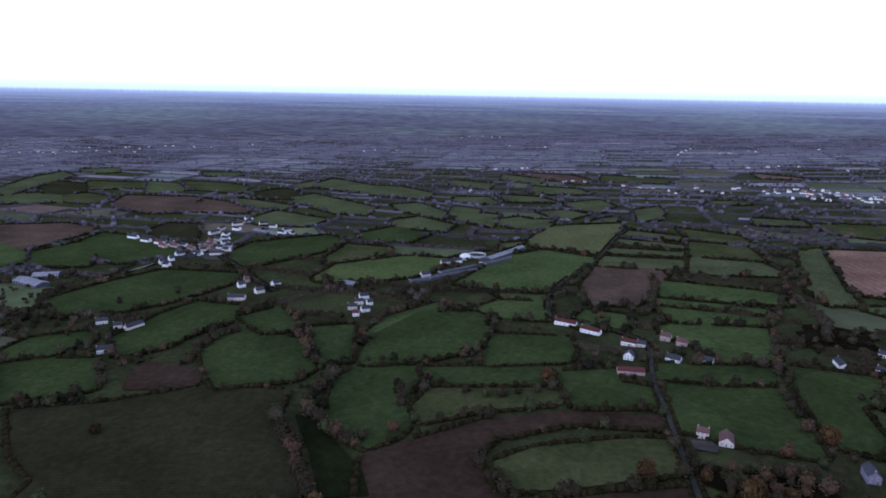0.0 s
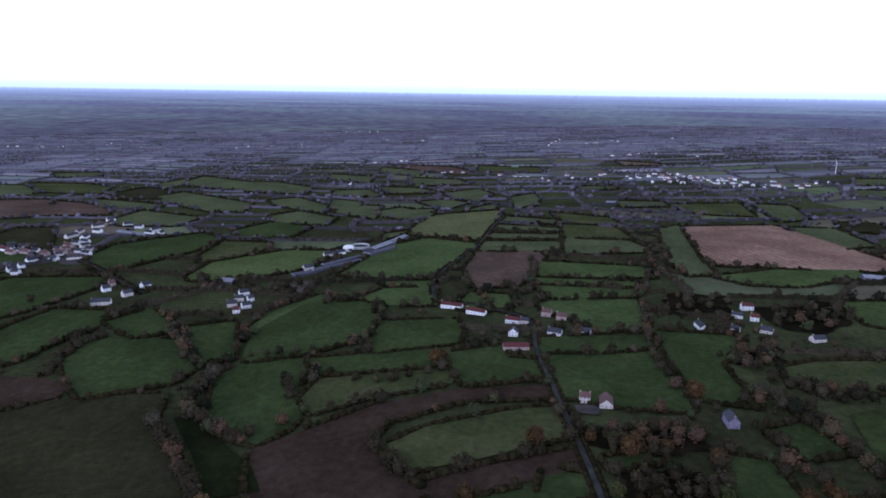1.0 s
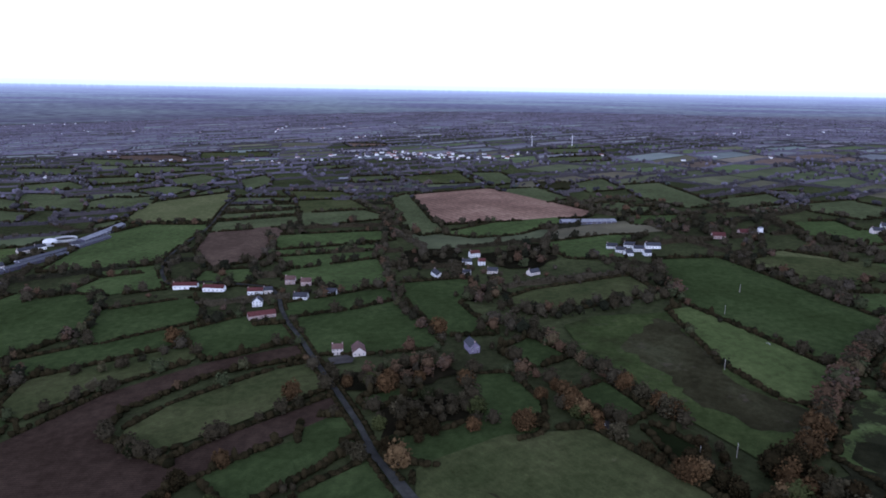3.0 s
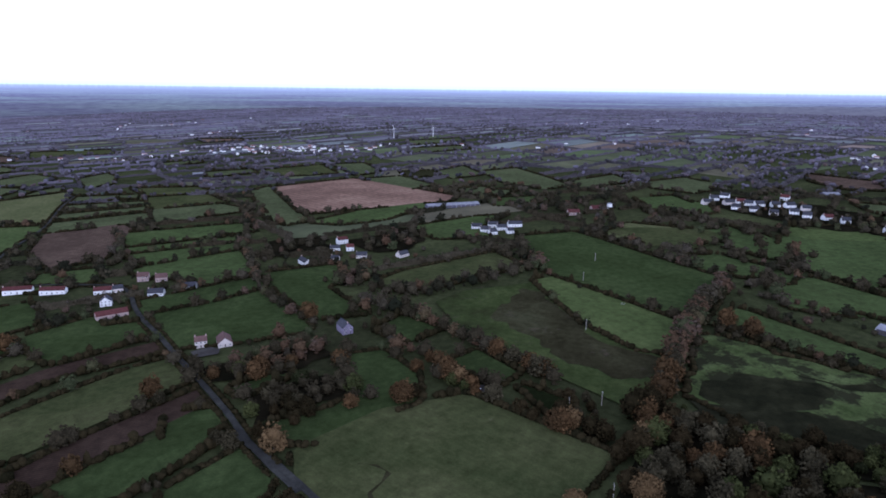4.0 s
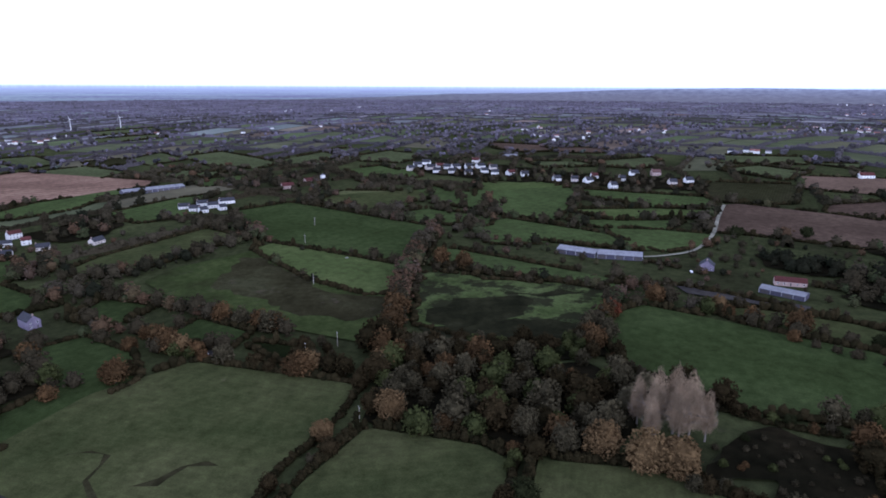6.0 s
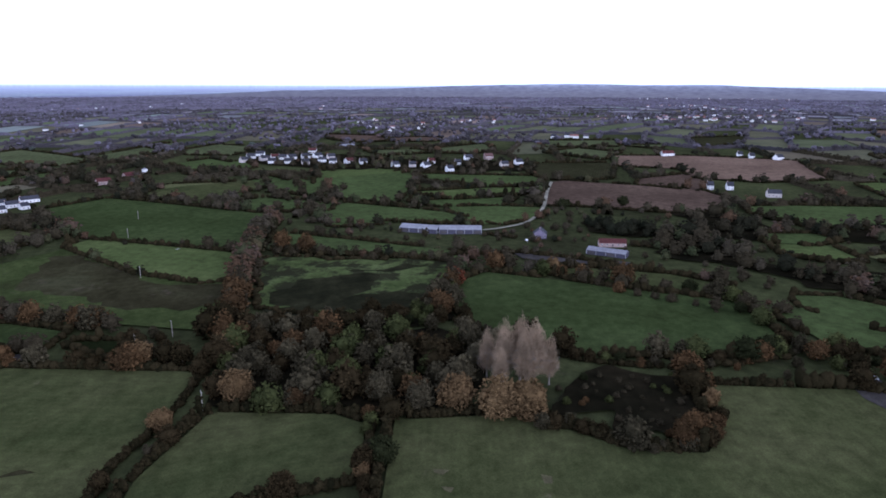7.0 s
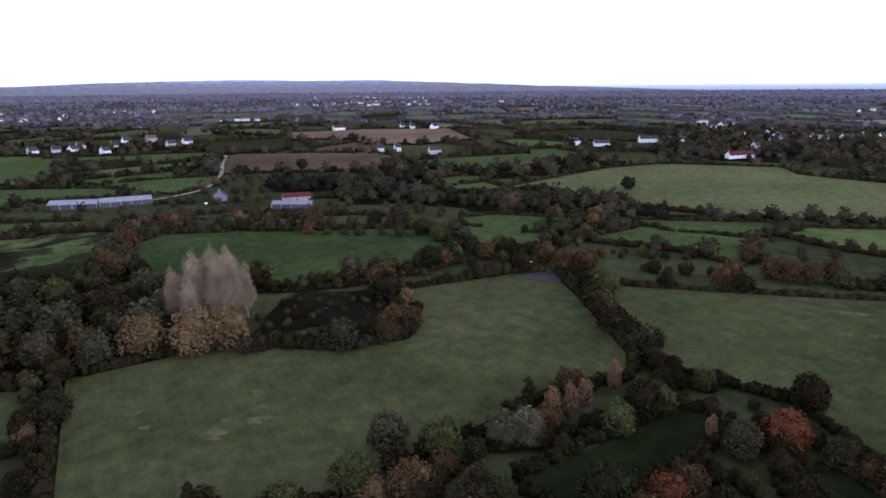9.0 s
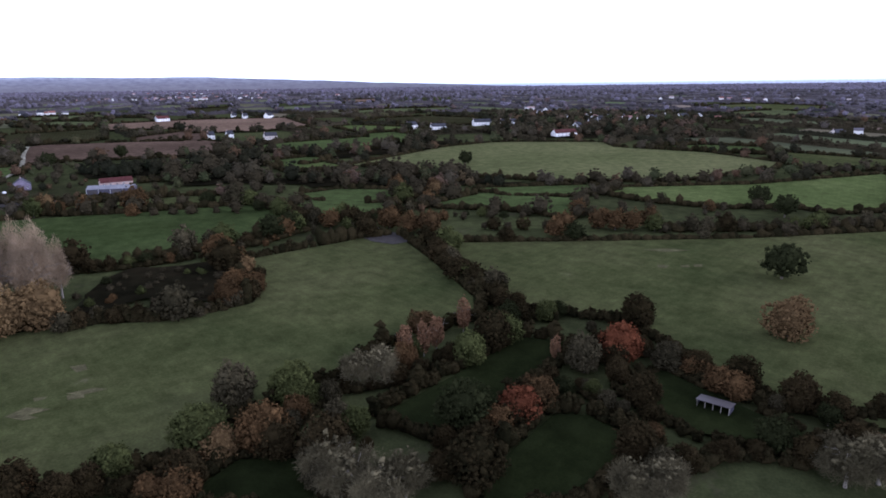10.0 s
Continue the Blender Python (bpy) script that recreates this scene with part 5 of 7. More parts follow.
def silo(x, y, radius, tall):
    root = new("silo")
    root.location = (x, y, height(x, y))
    bm = bmesh.new()
    bmesh.ops.create_cone(bm, cap_ends=True, segments=24, radius1=radius, radius2=radius, depth=tall, matrix=Matrix.Translation((0, 0, tall / 2)))
    part("barrel", bm, WHITE, root)
    bm = bmesh.new()
    bmesh.ops.create_cone(bm, cap_ends=True, segments=24, radius1=radius * 1.05, radius2=0.4, depth=1.6, matrix=Matrix.Translation((0, 0, tall + 0.8)))
    part("cap", bm, SHEET, root)
    FOOTPRINTS.append((x, y, radius + 2))
    return tagged(root, "white cylindrical silo beside red-roofed barns", "silo")


POLES = []


def utility_pole(x, y):
    if POLES:
        return copy_thing(POLES[0], pose(x, y, height(x, y), 0, 0, random.uniform(20, 60)))
    root = new("utility_pole")
    root.matrix_world = pose(x, y, height(x, y), 0, 0, 40)
    bm = bmesh.new()
    bmesh.ops.create_cone(bm, cap_ends=True, segments=10, radius1=0.20, radius2=0.13, depth=9.2, matrix=Matrix.Translation((0, 0, 4.4)))
    part("post", bm, POLE_WOOD, root)
    bm = bmesh.new()
    box(bm, 0, 0, 8.5, 2.2, 0.14, 0.16)
    arm = part("crossarm", bm, POLE_WOOD, root)
    for dx in (-0.95, 0.0, 0.95):
        bm = bmesh.new()
        bmesh.ops.create_cone(bm, cap_ends=True, segments=8, radius1=0.09, radius2=0.05, depth=0.3, matrix=Matrix.Translation((dx, 0, 8.72)))
        part("insulator", bm, FRAME, arm)
    POLES.append(root)
    return tagged(root, "pale weathered wooden utility pole with a crossarm", "pole", "utility poles")


TURBINES = []


def wind_turbine(x, y):
    if TURBINES:
        return copy_thing(TURBINES[0], pose(x, y, height(x, y), 0, 0, 165))
    root = new("wind_turbine")
    root.matrix_world = pose(x, y, height(x, y), 0, 0, 150)
    bm = bmesh.new()
    bmesh.ops.create_cone(bm, cap_ends=True, segments=14, radius1=1.1, radius2=0.55, depth=30, matrix=Matrix.Translation((0, 0, 15)))
    part("mast", bm, WHITE, root)
    bm = bmesh.new()
    box(bm, 0, 0.6, 30.6, 1.5, 3.6, 1.5)
    part("nacelle", bm, WHITE, root)
    bm = bmesh.new()
    bmesh.ops.create_cone(bm, cap_ends=True, segments=12, radius1=0.8, radius2=0.15, depth=1.4, matrix=Matrix.LocRotScale((0, -1.7, 30.6), Euler((radians(90), 0, 0)), None))
    hub = part("hub", bm, WHITE, root)
    for k in range(3):
        a = radians(20 + 120 * k)
        bm = bmesh.new()
        solid(bm, [(-0.5, 0.6), (0.5, 0.6), (0.12, 11.5), (-0.05, 11.5)], -0.12, 0.12, "y")
        bmesh.ops.transform(bm, matrix=Matrix.Translation((0, -1.7, 30.6)) @ Matrix.Rotation(a, 4, "Y"), verts=bm.verts[:])
        part("blade", bm, WHITE, hub)
    TURBINES.append(root)
    return tagged(root, "small white three-bladed wind turbine standing still", "wind turbine", "wind turbines")


def water_trough(x, y, turn):
    root = new("water_trough")
    root.matrix_world = pose(x, y, height(x, y) + 0.35, 0, 0, turn)
    bm = bmesh.new()
    solid(bm, [(-0.9, 0.0), (0.9, 0.0), (1.0, 0.7), (0.86, 0.7), (0.78, 0.12), (-0.78, 0.12), (-0.86, 0.7), (-1.0, 0.7)], -1.6, 1.6, "x")
    part("basin", bm, CONCRETE, root)
    for s in (-1.55, 1.55):
        bm = bmesh.new()
        box(bm, s, 0, 0.4, 0.12, 1.8, 0.62)
        part("end_wall", bm, CONCRETE, root)
    return tagged(root, "pale concrete water trough standing in a pasture", "trough")


def far_village(rows):
    """Scattered far houses, a few joined blocks with pitched roofs each."""
    r3 = random.Random(8)
    walls_v, walls_f, roofs_v, roofs_f = [], [], [], []
    for cx, cy, spread_x, spread_y, turn, n in rows:
        for k in range(n):
            u, w = r3.gauss(0, spread_x), r3.gauss(0, spread_y)
            c, s = math.cos(radians(turn)), math.sin(radians(turn))
            x, y = cx + u * c - w * s, cy + u * s + w * c
            if math.hypot(x, y) > REACH - 60:
                continue
            a = radians(turn + r3.choice((0, 0, 90)) + r3.uniform(-12, 12))
            ln, dp, ev = r3.uniform(8, 13), r3.uniform(6, 8), r3.uniform(2.8, 4.6)
            rise, g = dp * 0.38, height(x, y)
            c, s = math.cos(a), math.sin(a)
            at = len(walls_v)
            for i, j, z in ((-1, -1, 0), (1, -1, 0), (1, 1, 0), (-1, 1, 0), (-1, -1, ev), (1, -1, ev), (1, 1, ev), (-1, 1, ev), (-1, 0, ev + rise), (1, 0, ev + rise)):
                px, py = i * ln / 2, j * dp / 2
                walls_v.append((x + px * c - py * s, y + px * s + py * c, g + (z or -2)))
            walls_f.extend([(at, at + 1, at + 5, at + 4), (at + 2, at + 3, at + 7, at + 6), (at + 1, at + 2, at + 6, at + 9, at + 5), (at + 3, at, at + 4, at + 8, at + 7)])
            at = len(roofs_v)
            for i, j, z in ((-1, -1.12, ev - 0.1), (1, -1.12, ev - 0.1), (1, 0, ev + rise + 0.2), (-1, 0, ev + rise + 0.2), (-1, 1.12, ev - 0.1), (1, 1.12, ev - 0.1)):
                px, py = i * (ln / 2 + 0.3), j * dp / 2
                roofs_v.append((x + px * c - py * s, y + px * s + py * c, g + z))
            roofs_f.extend([(at, at + 1, at + 2, at + 3), (at + 3, at + 2, at + 5, at + 4)])
    root = mesh_object("far_houses", walls_v, walls_f, WHITE)
    tagged(root, "scattered far white and brick houses of villages", "houses", kind="stuff")
    roof = mesh_object("roofs", roofs_v, roofs_f, FAR_ROOFS, root)
    tagged(roof, kind="stuff")


FAR_ROOFS, fr_nt, fr_b = start_material("far_mixed_roofs", 0.8, 0.2)
fr_nt.links.new(ramp_node(fr_nt, fr_nt.nodes.new("ShaderNodeNewGeometry").outputs["Random Per Island"], [(0.0, (0.07, 0.07, 0.08)), (0.45, (0.11, 0.10, 0.11)), (0.6, (0.17, 0.08, 0.065)), (0.85, (0.24, 0.11, 0.09)), (1.0, (0.42, 0.42, 0.43))]),
                fr_b.inputs["Base Color"])


def field_shelter(x, y, turn):
    """An open-fronted timber shelter for stock: a low felted roof on pale posts, boarded at the back and ends."""
    root = new("field_shelter")
    long, deep = 8.2, 4.0
    roof = bmesh.new()
    solid(roof, [(-deep / 2 - 0.4, 2.75), (deep / 2 + 0.3, 2.25), (deep / 2 + 0.3, 2.37), (-deep / 2 - 0.4, 2.87)], -long / 2 - 0.3, long / 2 + 0.3, "x")
    part("roof", roof, DOOR_PAINT, root, "dark felted lean-to roof")
    for k in range(5):
        px = -long / 2 + 0.1 + k * (long - 0.2) / 4
        post = bmesh.new()
        box(post, px, -deep / 2, 1.36, 0.16, 0.16, 2.72)
        part("post", post, POLE_WOOD, root, "pale timber post")
    wall = bmesh.new()
    box(wall, 0, deep / 2, 1.14, long, 0.06, 2.28)
    part("back_wall", wall, CLADDING, root, "dark boarded back")
    for px in (-long / 2, long / 2):
        end = bmesh.new()
        solid(end, [(-deep / 2 + 0.1, 0.0), (deep / 2 - 0.04, 0.0), (deep / 2 - 0.04, 2.28), (-deep / 2 + 0.1, 2.68)], px - 0.03, px + 0.03, "x")
        part("end_wall", end, CLADDING, root)
    root.matrix_world = pose(x, y, height(x, y) + 0.1, 0, 0, turn)
    return tagged(root, "open timber stock shelter with a dark roof on pale posts", "shelter")


def parked_car(x, y, turn):
    root = new("car")
    root.matrix_world = pose(x, y, height(x, y) + 0.75, 0, 0, turn)
    bm = bmesh.new()
    solid(bm, [(-2.1, 0.35), (2.1, 0.35), (2.15, 0.85), (1.2, 0.95), (0.7, 1.45), (-1.3, 1.45), (-2.0, 0.95), (-2.15, 0.8)], -0.85, 0.85, "y")
    bmesh.ops.bevel(bm, geom=bm.edges[:], offset=0.06, segments=2, affect="EDGES")
    part("body", bm, CAR_PAINT, root)
    bm = bmesh.new()
    solid(bm, [(1.12, 0.98), (0.68, 1.38), (-1.25, 1.38), (-1.9, 0.98)], -0.87, 0.87, "y")
    part("glazing", bm, GLASS, root)
    for sx in (-1.35, 1.35):
        for sy in (-0.8, 0.8):
            bm = bmesh.new()
            bmesh.ops.create_cone(bm, cap_ends=True, segments=16, radius1=0.32, radius2=0.32, depth=0.22, matrix=Matrix.LocRotScale((sx, sy, 0.32), Euler((radians(90), 0, 0)), None))
            part("wheel", bm, RUBBER, root)
    return tagged(root, "white car parked on the damp ground", "car", "parked cars")


# ---- the place ----
# fields, the farthest first
land("pale", [(-1445, 2461), (-1330, 2525), (-1235, 2353), (-1364, 2317)])
land("pale", [(-958, 2399), (-812, 2407), (-757, 2281), (-882, 2254)])
land("tilled", [(973, 2171), (1047, 2033), (1073, 1936), (928, 1993)])
land("olive", [(-1230, 2115), (-1022, 2099), (-958, 1944), (-1105, 1905)])
land("pale", [(-1392, 1905), (-1466, 2184), (-1463, 2375), (-1345, 2251), (-1305, 1984), (-1259, 1761)])
land("fallow", [(-1264, 1902), (-1346, 2120), (-1182, 2042), (-1082, 1873), (-1127, 1768)])
land("pale", [(-1037, 2129), (-911, 2088), (-801, 1905), (-896, 1827)])
land("olive", [(492, 2205), (664, 2058), (632, 1920), (443, 2021)])
land("pale", [(160, 2292), (290, 2124), (253, 1980), (141, 2104)])
land("clay", [(188, 2397), (398, 2210), (438, 2029), (377, 1960), (274, 2130)])
land("pale", [(-522, 2056), (-471, 2155), (-432, 1996), (-486, 1919)])
land("pale", [(-1296, 1772), (-1225, 1844), (-1107, 1802), (-1041, 1677), (-1128, 1628), (-1207, 1645)])
land("olive", [(-913, 2135), (-745, 2094), (-635, 1993), (-627, 1842), (-811, 1924)])
land("olive", [(-1125, 1804), (-1080, 1855), (-955, 1774), (-939, 1641), (-1043, 1673)])
land("pale", [(-20, 2147), (122, 2028), (91, 1869), (-23, 1990)])
land("pale", [(1334, 1493), (1501, 1428), (1422, 1338), (1240, 1378)])
land("fallow", [(-599, 1876), (-531, 1965), (-453, 1876), (-430, 1722), (-554, 1740)])
land("pale", [(217, 1955), (354, 1859), (363, 1732), (211, 1754)])
land("pale", [(-270, 2020), (-174, 1989), (-67, 1829), (-73, 1731), (-251, 1838)])
land("pale", [(-461, 2067), (-426, 2211), (-65, 1803), (-79, 1695), (-191, 1754), (-424, 1963)])
land("pale", [(1183, 1321), (1339, 1251), (1266, 1169), (1107, 1229)])
land("clay", [(-909, 1665), (-945, 1814), (-722, 1782), (-607, 1521), (-731, 1502), (-842, 1563)])
land("pale", [(622, 1589), (708, 1577), (686, 1504), (591, 1506)])
land("pale", [(104, 1782), (218, 1718), (267, 1593), (126, 1631)])
land("pale", [(-610, 1760), (-537, 1718), (-400, 1613), (-420, 1541), (-554, 1615)])
land("pale", [(-9, 1747), (86, 1736), (113, 1592), (1, 1606)])
land("clay", [(-711, 1760), (-614, 1698), (-531, 1601), (-494, 1499), (-619, 1511)])
land("tilled", [(1493, -778), (1495, -902), (1315, -802), (1302, -709)])
land("pale", [(-459, 1770), (-408, 1839), (-196, 1582), (-205, 1458), (-282, 1483), (-430, 1670)])
land("pale", [(260, 1599), (365, 1643), (380, 1533), (319, 1430), (275, 1508)])
land("pale", [(-13, 1600), (58, 1525), (44, 1387), (-20, 1460)])
land("pale", [(-167, 1628), (-94, 1646), (-14, 1482), (-31, 1385), (-139, 1518)])
land("pale", [(612, 1346), (701, 1297), (677, 1232), (582, 1256)])
land("pale", [(404, 1476), (476, 1517), (467, 1439), (426, 1337), (375, 1322)])
land("pale", [(176, 1480), (256, 1500), (298, 1422), (229, 1350)])
land("clay", [(-1006, 1361), (-864, 1386), (-774, 1345), (-747, 1284), (-777, 1112), (-878, 1179)])
land("pale", [(-475, 1433), (-439, 1549), (-282, 1414), (-313, 1321), (-431, 1355)])
land("pale", [(260, 1318), (316, 1381), (352, 1386), (327, 1316)])
land("olive", [(679, 1268), (830, 1234), (763, 1127), (687, 1133)])
land("olive", [(735, 1267), (838, 1232), (774, 1082), (688, 1133)])
land("pale", [(-6, 1518), (100, 1446), (74, 1290), (-4, 1374)])
land("pale", [(854, 1216), (913, 1174), (850, 1034), (778, 1024)])
land("olive", [(745, -1182), (694, -1342), (544, -1359), (532, -1210), (634, -1107)])
land("pale", [(74, 1378), (139, 1415), (202, 1317), (176, 1262), (90, 1307)])
land("fallow", [(-641, 1304), (-635, 1385), (-555, 1375), (-486, 1162), (-596, 1230)])
land("pale", [(-144, 1397), (-84, 1437), (1, 1324), (-26, 1243), (-129, 1314)])
land("pale", [(89, 1408), (214, 1367), (158, 1230), (82, 1316)])
land("fallow", [(873, 1003), (931, 964), (874, 887), (831, 935)])
land("pale", [(1126, 659), (1165, 619), (1095, 582)])
land("dull", [(-867, 1179), (-769, 1111), (-718, 1032), (-735, 982)])
land("pale", [(919, 942), (1015, 958), (941, 832), (869, 851)])
land("clay", [(1338, 375), (1312, 259), (1209, 220), (1183, 271), (1235, 340)])
land("clay", [(1291, 226), (1287, 131), (1209, 127), (1196, 207)])
land("olive", [(428, 1254), (516, 1161), (507, 1077), (414, 1132)])
land("fallow", [(1290, -349), (1336, -470), (1188, -412), (1136, -333)])
land("pale", [(319, 1247), (411, 1171), (402, 1117), (296, 1185)])
land("dull", [(-763, 1100), (-713, 1202), (-623, 1074), (-593, 996), (-687, 988)])
land("dull", [(-197, 1254), (-126, 1324), (-43, 1250), (-86, 1151), (-172, 1163)])
land("dull", [(-725, 1198), (-723, 1285), (-642, 1244), (-502, 1138), (-480, 1059), (-552, 1011), (-633, 1064)])
land("pale", [(1155, -197), (1171, -276), (1101, -254)])
land("pale", [(1227, -74), (1238, -202), (1138, -192), (1120, -66)])
land("pale", [(288, 1163), (392, 1095), (381, 1053), (269, 1112)])
land("pale", [(1071, 522), (1135, 508), (1118, 451), (1024, 428), (1011, 477)])
land("pale", [(1124, 260), (1127, 293), (1079, 268), (1088, 243)])
land("pale", [(599, -1059), (578, -1186), (514, -1156), (483, -1050), (535, -963)])
land("pale", [(756, 985), (829, 954), (796, 821), (733, 821)])
land("pale", [(971, 658), (1096, 642), (1039, 565), (918, 598)])
land("pale", [(1038, -550), (1053, -671), (1013, -778), (922, -712), (920, -595), (958, -539)])
land("pale", [(975, 868), (1056, 845), (987, 714), (936, 629), (880, 643), (890, 742)])
land("pale", [(1054, 551), (1149, 523), (1082, 437), (996, 435), (1000, 513)])
land("pale", [(81, 1141), (125, 1151), (110, 1110), (68, 1082)])
land("olive", [(410, 1124), (491, 1070), (473, 964), (370, 1012)])
land("hay", [(131, 1164), (178, 1285), (218, 1302), (339, 1310), (329, 1257), (251, 1055), (227, 1039), (130, 1105)])
land("pale", [(259, 1088), (377, 1041), (369, 1001), (241, 1043)])
land("dull", [(-400, 1092), (-385, 1177), (-249, 1244), (-201, 1169), (-236, 1082), (-316, 996), (-355, 969)])
land("pale", [(799, 740), (846, 672), (792, 657), (759, 697)])
land("pale", [(1097, 120), (1170, 39), (1062, 20), (1024, 55), (1035, 108)])
land("olive", [(-220, 1055), (-198, 1153), (-116, 1120), (-116, 1068), (-161, 1022), (-212, 1000)])
land("pale", [(1064, 236), (1080, 151), (1038, 115), (998, 191)])
land("pale", [(781, 762), (835, 742), (811, 659), (758, 674)])
land("pale", [(234, 1028), (358, 989), (335, 923), (215, 959)])
land("pale", [(1044, -59), (1107, -119), (1051, -181), (965, -142)])
land("pale", [(368, 1015), (463, 970), (472, 876), (329, 904)])
land("green", [(752, 666), (827, 608), (799, 574), (719, 610)])
land("stubble", [(600, 1042), (758, 1004), (740, 715), (706, 689), (498, 788)])
land("green", [(900, 489), (956, 454), (904, 391), (843, 364), (828, 419)])
land("green", [(887, 475), (926, 439), (864, 395), (809, 418)])
land("green", [(522, -782), (523, -857), (514, -929), (478, -859), (478, -770)])
land("green", [(824, 368), (893, 437), (935, 395), (871, 351)])
land("bright", [(-214, 921), (-193, 1000), (-83, 1054), (-13, 1027), (-26, 954), (-68, 907), (-169, 887), (-204, 895)])
land("fallow", [(845, -469), (829, -564), (799, -620), (745, -580), (755, -487)])
land("fallow", [(859, -499), (850, -610), (772, -648), (679, -594), (717, -513)])
land("dull", [(-555, 822), (-512, 911), (-462, 979), (-335, 952), (-310, 910), (-373, 801), (-423, 762), (-490, 743)])
land("pale", [(557, 1045), (586, 1025), (480, 740), (443, 745), (500, 916)])
land("pale", [(547, 1035), (602, 1056), (490, 772), (448, 733), (444, 788)])
land("green", [(471, 738), (580, 747), (670, 717), (653, 683), (546, 667), (492, 690)])
land("green", [(281, 876), (414, 805), (402, 747), (348, 763), (259, 796)])
land("tilled", [(1010, -157), (1013, -280), (966, -414), (846, -389), (801, -385), (779, -298), (807, -228), (880, -231), (900, -155)])
land("green", [(-5, 874), (81, 1040), (147, 1080), (226, 1015), (214, 981), (147, 873), (126, 819), (53, 835), (14, 860)])
land("olive", [(854, 238), (894, 203), (854, 144), (801, 182)])
land("bright", [(838, 259), (871, 170), (837, 128), (793, 190), (776, 225)])
land("green", [(254, 792), (368, 740), (363, 716), (244, 762)])
land("bright", [(775, -401), (783, -433), (695, -490), (687, -438), (690, -395)])
land("green", [(46, 827), (120, 814), (120, 785), (59, 799)])
land("fallow", [(852, -26), (923, -46), (932, -151), (794, -127), (786, -48)])
land("clay", [(170, 857), (212, 958), (302, 940), (302, 894), (251, 811), (222, 760), (167, 763)])
land("green", [(759, 320), (800, 303), (753, 252), (711, 272)])
land("green", [(805, 245), (779, 177), (732, 187), (731, 223)])
land("clay", [(799, -163), (841, -236), (764, -232), (722, -210), (758, -152)])
land("dull", [(-485, 634), (-478, 676), (-423, 696), (-396, 663), (-420, 620), (-464, 603)])
land("green", [(544, 609), (640, 588), (681, 560), (596, 537), (571, 496), (520, 535)])
land("green", [(826, 121), (809, -44), (744, -42), (738, 26), (774, 90)])
land("green", [(239, 761), (354, 708), (344, 679), (246, 695)])
land("hay", [(670, 402), (738, 409), (759, 316), (727, 290), (684, 293), (655, 330), (651, 382)])
land("olive", [(687, 413), (723, 386), (769, 318), (734, 277), (670, 289), (646, 340)])
land("green", [(18, 759), (58, 798), (118, 785), (111, 707), (52, 722)])
land("green", [(747, 297), (785, 260), (721, 196), (680, 213), (698, 270)])
land("dull", [(-265, 740), (-225, 781), (-185, 724), (-171, 686), (-216, 677)])
land("dull", [(-385, 669), (-367, 754), (-341, 807), (-269, 783), (-266, 718), (-297, 674), (-307, 639), (-344, 612)])
land("green", [(675, -382), (671, -426), (588, -432), (573, -376), (610, -372)])
land("green", [(125, 696), (156, 750), (202, 727), (192, 680), (145, 672)])
land("green", [(401, -541), (371, -620), (327, -647), (298, -608), (337, -579)])
land("green", [(-103, 669), (-84, 736), (-25, 788), (-11, 765), (-53, 713), (-82, 662)])
land("bright", [(699, 109), (727, 26), (736, -41), (701, -38), (662, 54)])
land("green", [(732, 213), (798, 204), (840, 134), (799, 113), (707, 111), (640, 115), (663, 174)])
land("green", [(220, 689), (280, 695), (338, 671), (310, 584), (253, 578), (240, 628), (225, 646)])
land("green", [(650, 102), (663, 53), (677, -11), (636, 4), (629, 68)])
land("clay", [(763, -43), (780, -69), (728, -213), (689, -226), (614, -203), (613, -150), (635, -80), (639, -35)])
land("green", [(632, 286), (663, 262), (641, 178), (604, 173), (597, 246)])
land("dull", [(-470, 604), (-431, 612), (-367, 613), (-325, 535), (-365, 520), (-402, 508)])
land("green", [(641, -233), (646, -280), (642, -393), (581, -370), (548, -339), (556, -261), (607, -227)])
land("dull", [(-171, 701), (-118, 709), (-102, 592), (-134, 594)])
land("olive", [(298, -628), (213, -657), (193, -601), (232, -548), (262, -566)])
land("dull", [(-97, 600), (-95, 668), (-42, 759), (40, 743), (41, 691), (23, 620), (-35, 591), (-90, 584)])
land("dull", [(28, 640), (36, 672), (122, 657), (121, 612), (111, 586), (26, 580)])
land("dull", [(190, 583), (246, 573), (303, 565), (287, 528), (236, 530), (181, 543)])
land("dull", [(-267, 629), (-260, 675), (-241, 690), (-159, 659), (-135, 578), (-147, 551), (-217, 536), (-237, 564)])
land("olive", [(366, 462), (407, 469), (519, 445), (498, 387), (388, 408), (358, 432)])
land("green", [(636, 62), (627, -34), (586, -32), (557, 5), (603, 52)])
land("green", [(585, 185), (641, 166), (611, 78), (570, -5), (555, 22), (564, 101), (567, 152)])
land("green", [(570, 172), (619, 173), (626, 120), (550, 17), (561, 96), (542, 153)])
land("green", [(535, -210), (536, -252), (517, -261), (501, -238), (507, -203)])
land("dull", [(-35, 580), (83, 580), (91, 558), (79, 535), (-27, 538)])
land("bright", [(504, -204), (500, -247), (460, -253), (457, -230), (475, -204)])
land("dull", [(590, 471), (655, 432), (584, 225), (560, 210), (482, 194), (461, 197), (495, 358)])
land("dull", [(309, 572), (378, 541), (353, 498), (326, 484), (315, 437), (309, 400), (273, 422), (285, 491)])
land("dull", [(99, 565), (151, 571), (148, 540), (178, 526), (173, 488), (97, 489), (94, 527)])
land("dull", [(179, 539), (285, 523), (258, 406), (212, 423), (170, 451), (173, 501)])
